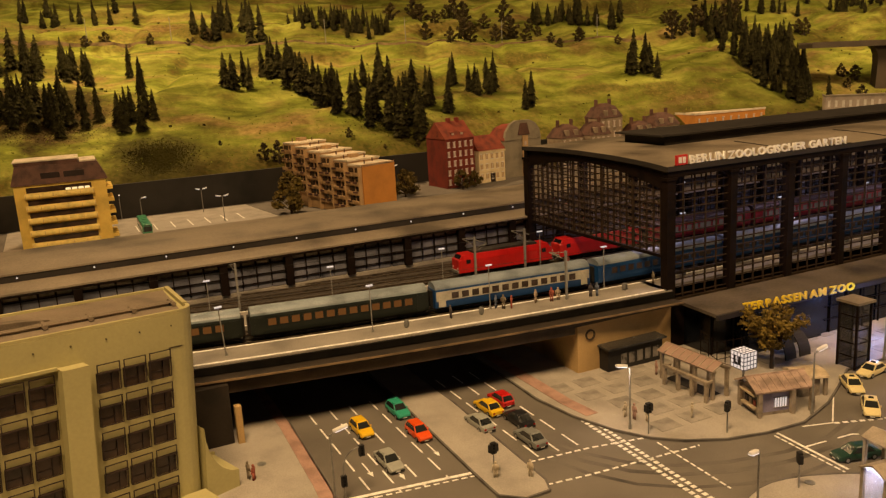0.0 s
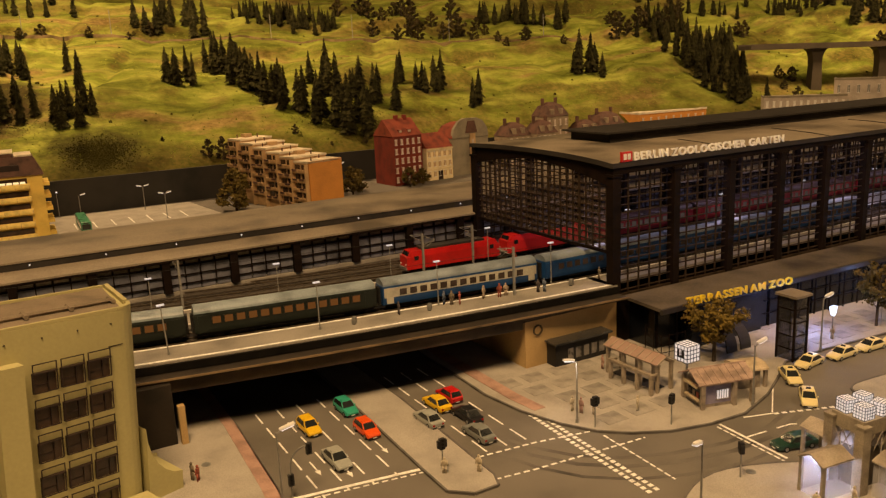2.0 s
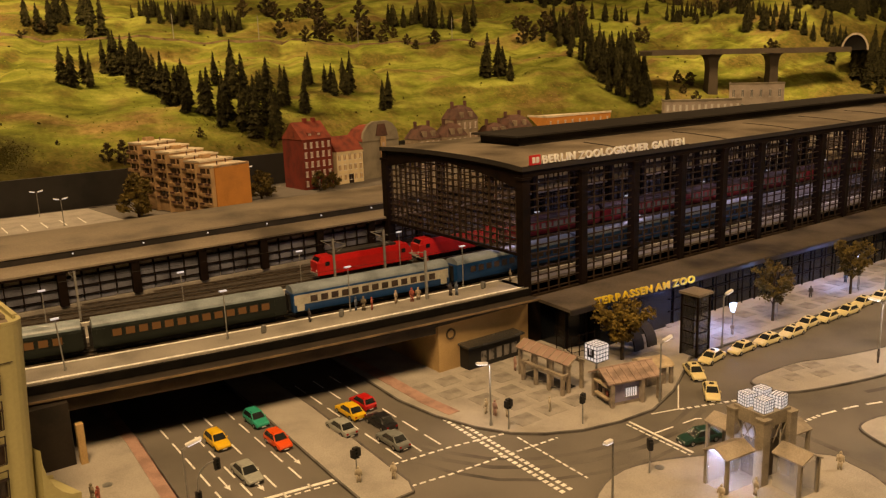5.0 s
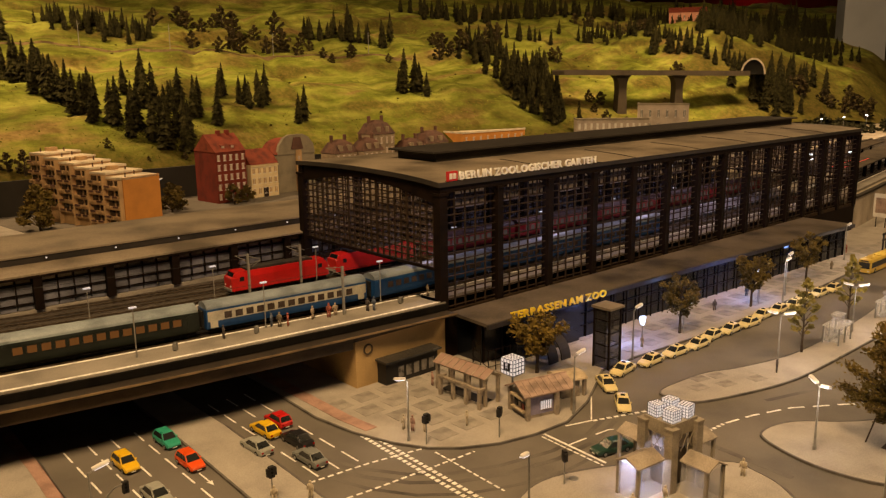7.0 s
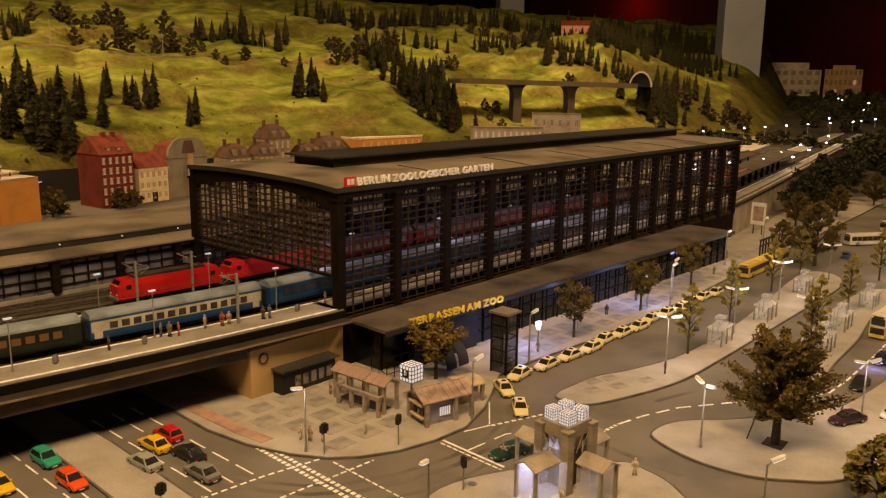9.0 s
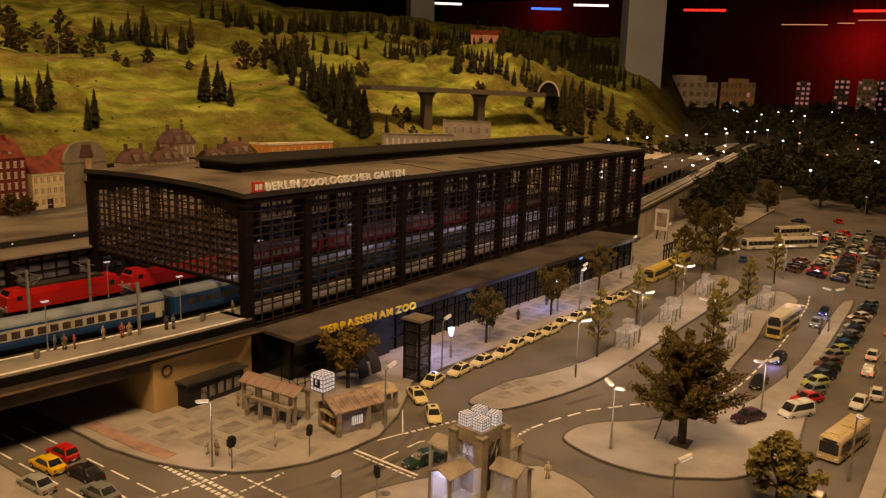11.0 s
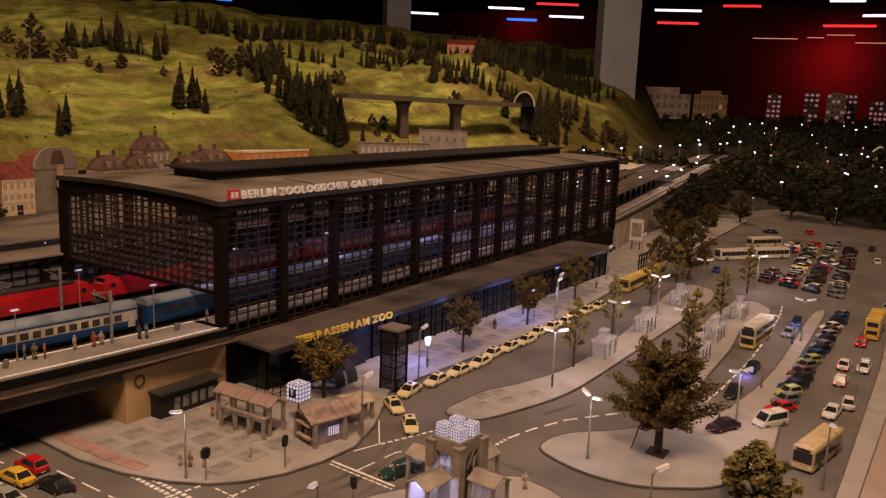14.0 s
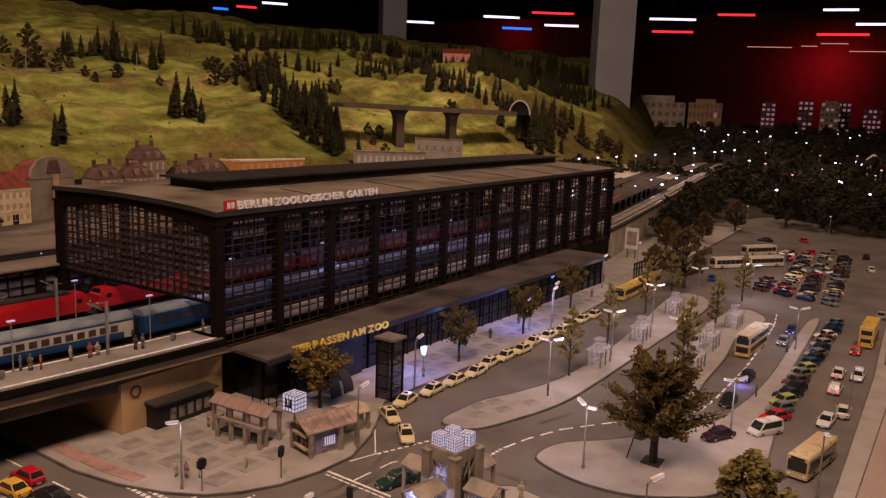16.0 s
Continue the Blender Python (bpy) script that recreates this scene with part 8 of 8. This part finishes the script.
part("coping", Geo().rings([[(x, far_bend(x) + o, z) for o, z in ((-0.010, 0.0930), (0.003, 0.0930), (0.003, 0.0990), (-0.010, 0.0990))] for x in (1.57, 1.7, 1.9, 2.1, 2.3, 2.7, 3.1, 3.6, 4.4, 5.4, 6.4)]), FASCIA, bpy.data.objects["viaduct_wall_east"])
bill = thing("billboard", "upright framed poster board on two posts before the viaduct wall", "billboard", (1.66, -0.045, KERB_H))
part("post", Geo().box(-0.001, 0.001, -0.014, -0.012, 0, 0.05), STEEL, bill)
part("post", Geo().box(-0.001, 0.001, 0.012, 0.014, 0, 0.05), STEEL, bill)
part("board", Geo().box(-0.0035, -0.0011, -0.022, 0.022, 0.03, 0.098), WHITE, bill)
part("print", Geo().box(-0.0042, -0.0036, -0.016, 0.016, 0.042, 0.086), TILE, bill)
stop = thing("bus_stop_gantry", "black steel bus stop gantry with a lit globe", "bus stop", (1.315, -0.192, KERB_H))
for x in (-0.03, -0.01, 0.01, 0.03):
    part("post", Geo().box(x - 0.0016, x + 0.0016, -0.0016, 0.0016, 0, 0.05), UNDER, stop)
part("beam", Geo().box(-0.034, 0.034, -0.002, 0.002, 0.0503, 0.055).box(-0.034, 0.034, -0.002, 0.002, 0.036, 0.0395), UNDER, stop)

# ---- far town: lamps, blocks, bushes ----
far_lamp = thing("far_street_lamp", "thin lamp with a small glowing white head", "street lamp", group="far street lamps")
FARGLOW = glow("far_lamp_white", (0.85, 0.92, 1.0), 5.0)
part("pole", Geo().rod((0, 0, 0), (0, 0, 0.05), 0.0014, 0.001, 5), POST, far_lamp)
part("head", Geo().rings([[(r * math.cos(a), r * math.sin(a), z) for a in [math.pi * i / 4 for i in range(8)]] for r, z in ((0.002, 0.05), (0.0065, 0.052), (0.0065, 0.055), (0.002, 0.057))]), FARGLOW, far_lamp, "glowing white head")
EYE = Vector((-0.828, -0.948, 0.458))
def bearing(az, dist):
    return EYE.x + dist * math.sin(radians(az)), EYE.y + dist * math.cos(radians(az))
rnd = random.Random(3)
first = True
lampspots = [(*bearing(66.2 + 1.27 * i, 5.0 + 0.05 * i), 0.128 + 0.009 * i) for i in range(8)]
lampspots += [(x, far_bend(x) + o, 0.099) for x, o in ((2.3, 0.20), (2.55, 0.12), (2.75, 0.035), (2.95, 0.12), (3.2, 0.035), (3.5, 0.12), (3.8, 0.035), (4.4, 0.1))]
lampspots += [(*bearing(rnd.uniform(73, 84), rnd.uniform(5.5, 9.5)), rnd.choice((0.14, 0.2, 0.28))) for i in range(26)]
lampspots += [(*bearing(rnd.uniform(79, 88), rnd.uniform(3.8, 6.5)), rnd.choice((0.08, 0.13))) for i in range(12)]
for az, d, z, w in ((70.5, 5.0, 0.22, 0.5), (75, 5.4, 0.25, 0.5), (81, 5.2, 0.2, 0.5), (86, 4.6, 0.2, 0.4), (78, 7.0, 0.35, 0.8), (72.5, 3.7, 0.18, 0.3)):
    pl = bpy.data.lights.new("far_street_light", "POINT")
    pl.energy, pl.color, pl.shadow_soft_size = w * 1.1, (1.0, 0.74, 0.5), 0.01
    new("far_street_light", pl).location = (*bearing(az, d), z)
for x, y, z in lampspots:
    if first:
        far_lamp.matrix_world = pose(x, y, z)
        first = False
    else:
        copy_thing(far_lamp, pose(x, y, z))
warm_lamp = thing("far_house_lamp", "tiny warm glowing lamp on a short post", "lamp", group="far house lamps")
part("pole", Geo().rod((0, 0, 0), (0, 0, 0.04), 0.0014, 0.001, 5), POST, warm_lamp)
part("head", Geo().rings([[(r * math.cos(a), r * math.sin(a), z) for a in [math.pi * i / 4 for i in range(8)]] for r, z in ((0.002, 0.04), (0.0055, 0.042), (0.0055, 0.045), (0.002, 0.047))]), glow("far_lamp_warm", (1.0, 0.45, 0.2), 1.5), warm_lamp, "warm glowing head")
for i in range(16):
    x, y = bearing(rnd.uniform(78, 89), rnd.uniform(4.0, 8.5))
    if i == 0:
        warm_lamp.matrix_world = pose(x, y, 0.15)
    else:
        copy_thing(warm_lamp, pose(x, y, rnd.choice((0.06, 0.12, 0.2))))
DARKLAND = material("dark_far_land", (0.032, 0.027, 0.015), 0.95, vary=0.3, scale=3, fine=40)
def far_land():
    g, nx, ny = Geo(), 60, 60
    for j in range(ny + 1):
        for i in range(nx + 1):
            az, d = 62 + 28 * i / nx, 3.55 + 9.0 * j / ny
            x, y = bearing(az, d)
            g.v.append((x, y, -0.01 + 0.075 * (d - 3.55) * min(1, max(0, (az - 60) / 10)) * 0.55 + 0.05 * noise.noise(Vector((x * 2, y * 2, 0))) * min(1, (d - 3.5))))
    g.f = [(j * (nx + 1) + i, j * (nx + 1) + i + 1, (j + 1) * (nx + 1) + i + 1, (j + 1) * (nx + 1) + i) for j in range(ny) for i in range(nx)]
    return g
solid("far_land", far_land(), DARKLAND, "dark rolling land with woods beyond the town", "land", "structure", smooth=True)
fw = [leafy("far_wood_tree", 0.18, 0.10, 22, 40, 0.014, LEAFDARK, "dark tree in the far woods", s, 0.006, 0.12) for s in (71, 72)]
fspots = []
for i in range(260):
    az, d = rnd.uniform(64, 90), rnd.uniform(4.2, 10.5)
    x, y = bearing(az, d)
    if az < 71 and y > 0.75:
        continue
    if abs(y - far_bend(x) - 0.2) < 0.35 and x < 5.5:
        continue
    fspots.append((x, y, 0.04125 * (d - 3.55) * min(1, max(0, (az - 60) / 10)) - 0.02))
for i in range(26):
    x, y = bearing(65.5 + 0.62 * i + rnd.uniform(-0.2, 0.2), 5.35 + rnd.uniform(-0.25, 0.35))
    fspots.append((x, y, max(0.0, hill_z(x, y) if y > foot_y(x) else 0.0)))
wood_leaves, wood_trunks = Geo(), Geo()
for i, p in enumerate(fspots):
    s = rnd.uniform(0.45, 0.95)
    m = pose(*p, 0, 0, rnd.uniform(0, 360)) @ Matrix.Diagonal((s, s, s, 1))
    for o in fw[i % 2].children:
        me = o.data
        (wood_leaves if o.name.startswith("crown") else wood_trunks).add([v.co for v in me.vertices], [tuple(q.vertices) for q in me.polygons], m)
for t in fw:
    for o in [*t.children, t]:
        bpy.data.objects.remove(o)
far_wood = solid("far_broadleaf_wood", wood_leaves, LEAFDARK, "dark broad-leaved woods beyond the town", "wood", "stuff")
part("trunks", wood_trunks, BARK, far_wood)
def tower_block(az, d, w, z0, z1, wall, label, lit):
    x, y = bearing(az, d)
    c = thing("tower_block", label, "tower block", (x, y, z0), -az)
    part("wall", Geo().box(-w / 2, w / 2, 0, w * 0.6, 0, z1 - z0), wall, c)
    part("roof", Geo().box(-w * 0.3, w * 0.3, w * 0.1, w * 0.4, z1 - z0, z1 - z0 + w * 0.12), wall, c)
    n, k = (max(3, int(w / 0.045)), max(3, int((z1 - z0) / 0.055))) if lit > 0.1 else (8, 3)
    for i in range(n):
        for j in range(k):
            cx, cz = -w / 2 + w * (i + 0.5) / n, (z1 - z0) * (j + 0.4) / k
            part("window", Geo().box(cx - w / n * 0.3, cx + w / n * 0.3, -0.002, -0.0005, cz, cz + (z1 - z0) / k * 0.5), LITPALE if rnd.random() < lit else WINDARK if lit > 0.1 else GREYWALL, c)
    return c
LITPALE = glow("far_window_lit", (1.0, 0.42, 0.40), 0.22)
DIMTOWER = material("dim_tower_wall", (0.07, 0.045, 0.043), 0.8, vary=0.1, scale=4, fine=60)
tower_block(71.2, 10.6, 0.68, 0.3, 0.62, WORKSWALL, "pale flat-roofed works block at the foot of the far hill", 0.0)
tower_block(74.3, 10.8, 0.40, 0.3, 0.63, TANWALL, "brown block of flats on the far skyline", 0.05)
tower_block(78.2, 10.5, 0.16, 0.2, 0.645, DIMTOWER, "far grey tower block with lit windows", 0.7)
tower_block(80.4, 10.6, 0.17, 0.2, 0.68, DIMTOWER, "far grey tower block with lit windows", 0.6)
tower_block(81.8, 10.2, 0.19, 0.2, 0.665, GREYWALL, "far pale tower block with lit windows", 0.3)
tower_block(82.6, 10.7, 0.15, 0.2, 0.675, DIMTOWER, "far grey tower block with lit windows", 0.6)
tower_block(84.2, 10.5, 0.19, 0.2, 0.605, DIMTOWER, "far grey tower block with lit windows", 0.6)
x, y = bearing(84.5, 6.0)
church = thing("domed_church", "small pale domed church tower", "church", (x, y, -0.02), -84)
part("tower", Geo().box(-0.055, 0.055, -0.05, 0.05, 0, 0.18), CREAMWALL, church)
part("dome", Geo().rings([[(r * math.cos(a), r * math.sin(a), z) for a in [math.pi * i / 8 for i in range(16)]] for r, z in ((0.05, 0.18), (0.05, 0.21), (0.042, 0.245), (0.022, 0.268), (0.004, 0.28))]), WHITE, church, smooth=True)

# ---- exhibition hall round the layout ----
HALLWALL = material("dark_red_hall_wall", (0.075, 0.010, 0.009), 0.85, vary=0.25, scale=0.4, fine=8)
HALLDARK = material("black_hall_ceiling", (0.006, 0.006, 0.007), 0.9, vary=0.2, scale=2)
solid("wall_east", Geo().box(17.0, 17.2, -8, 12, -1, 2.6), HALLWALL, "dark red wall of the exhibition hall", "wall", "structure")
solid("wall_north", Geo().box(-6, 17, 11.8, 12, -1, 2.6), HALLDARK, "black wall of the exhibition hall", "wall", "structure")
solid("wall_south", Geo().box(-6, 17, -8.2, -8, -1, 2.6), HALLDARK, "black wall of the exhibition hall", "wall", "structure")
solid("wall_west", Geo().box(-6.2, -6, -8, 12, -1, 2.6), HALLDARK, "black wall of the exhibition hall", "wall", "structure")
solid("ceiling", Geo().box(-6, 17, -8, 12, 2.6, 2.7), HALLDARK, "black ceiling of the exhibition hall", "ceiling", "structure")
solid("floor", Geo().box(-6, 17, -8, 12, -1.1, -1.0), HALLDARK, "dark floor of the exhibition hall", "floor", "structure")
PILLAR = material("blue_grey_pillar_paint", (0.21, 0.225, 0.26), 0.6, vary=0.06, scale=3)
for az, d, w in ((67.95, 8.6, 0.36), (53.05, 11.3, 0.32)):
    x, y = bearing(az, d)
    p = solid("hall_pillar", Geo().box(-w / 2, w / 2, -w / 2, w / 2, -1.0 - 0.0, 2.599), PILLAR, "square blue-grey pillar of the exhibition hall", "pillar", "structure")
    p.matrix_world = pose(x, y, 0, 0, 0, -az + 12)
# thin amber rods glow in place of warm glints along the ceiling
for name, col in (("white", (1.0, 0.93, 0.85)), ("red", (1.0, 0.03, 0.02)), ("blue", (0.05, 0.2, 1.0)), ("amber_glint", (1.0, 0.45, 0.2))):
    TUBE = glow(f"{name}_tube_light", col, 0.6 if name == "amber_glint" else 1.6)
    for az, el, d, wide in {"white": ((45.2, 6.36, 12, 0.35), (54.92, 5.63, 12, 0.40), (60.46, 6.15, 12, 0.51), (64.53, 5.70, 12, 0.48), (71.76, 6.22, 12, 0.62), (81.77, 6.77, 12, 0.42), (84.0, 5.89, 12, 0.55)),
                            "red": ((43.37, 6.03, 12, 0.27), (63.91, 6.49, 12, 0.59), (71.81, 5.43, 12, 0.55), (75.69, 6.51, 12, 0.48), (82.03, 5.30, 12, 0.62)),
                            "blue": ((41.71, 5.82, 12, 0.20), (61.55, 5.44, 12, 0.42)), "amber_glint": ((77.87, 4.53, 12, 0.56), (80.2, 4.60, 12, 0.2), (81.62, 4.76, 12, 0.33), (83.9, 4.29, 12, 0.6))}[name]:
        x, y = bearing(az, d)
        z = EYE.z + d * math.tan(radians(el))
        c = thing("ceiling_tube", f"glowing {name.replace('_', ' ')} tube light hung from the hall ceiling", "ceiling light", (x, y, z), -az + 6)
        part("tube", Geo().rod((-wide / 2, 0, 0), (wide / 2, 0, 0), 0.006 if name == "amber_glint" else 0.016, n=8), TUBE, c)
        part("hanger", Geo().rod((0, 0, 0.016), (0, 0, 2.599 - z), 0.004, n=5), HALLDARK, c)
area_lamp("red_wall_light", (16.2, 1.68, 1.75), (17.0, 1.68, 0.9), 0.3, 19, (1.0, 0.04, 0.03))
area_lamp("red_wall_light", (16.3, 8.7, 2.3), (17.0, 8.7, 1.9), 0.2, 3.5, (1.0, 0.04, 0.03))

# board at the edge of the layout
solid("layout_edge_board", Geo().prism([(-2.6, -1.15), (3.4, -1.15), (3.4, -0.862), (-2.6, -0.862)], -0.3, 0.006), material("pale_edge_board", (0.36, 0.28, 0.22), 0.7, vary=0.08, scale=5), "pale board along the edge of the layout", "board", "structure")

solid("layout_base", Geo().box(-2.58, 9.4, -1.13, 5.9, -0.999, -0.301).box(-2.58, 9.4, -0.85, 5.9, -0.3, -0.052), HALLDARK, "dark timber base that carries the model layout", "base", "structure")
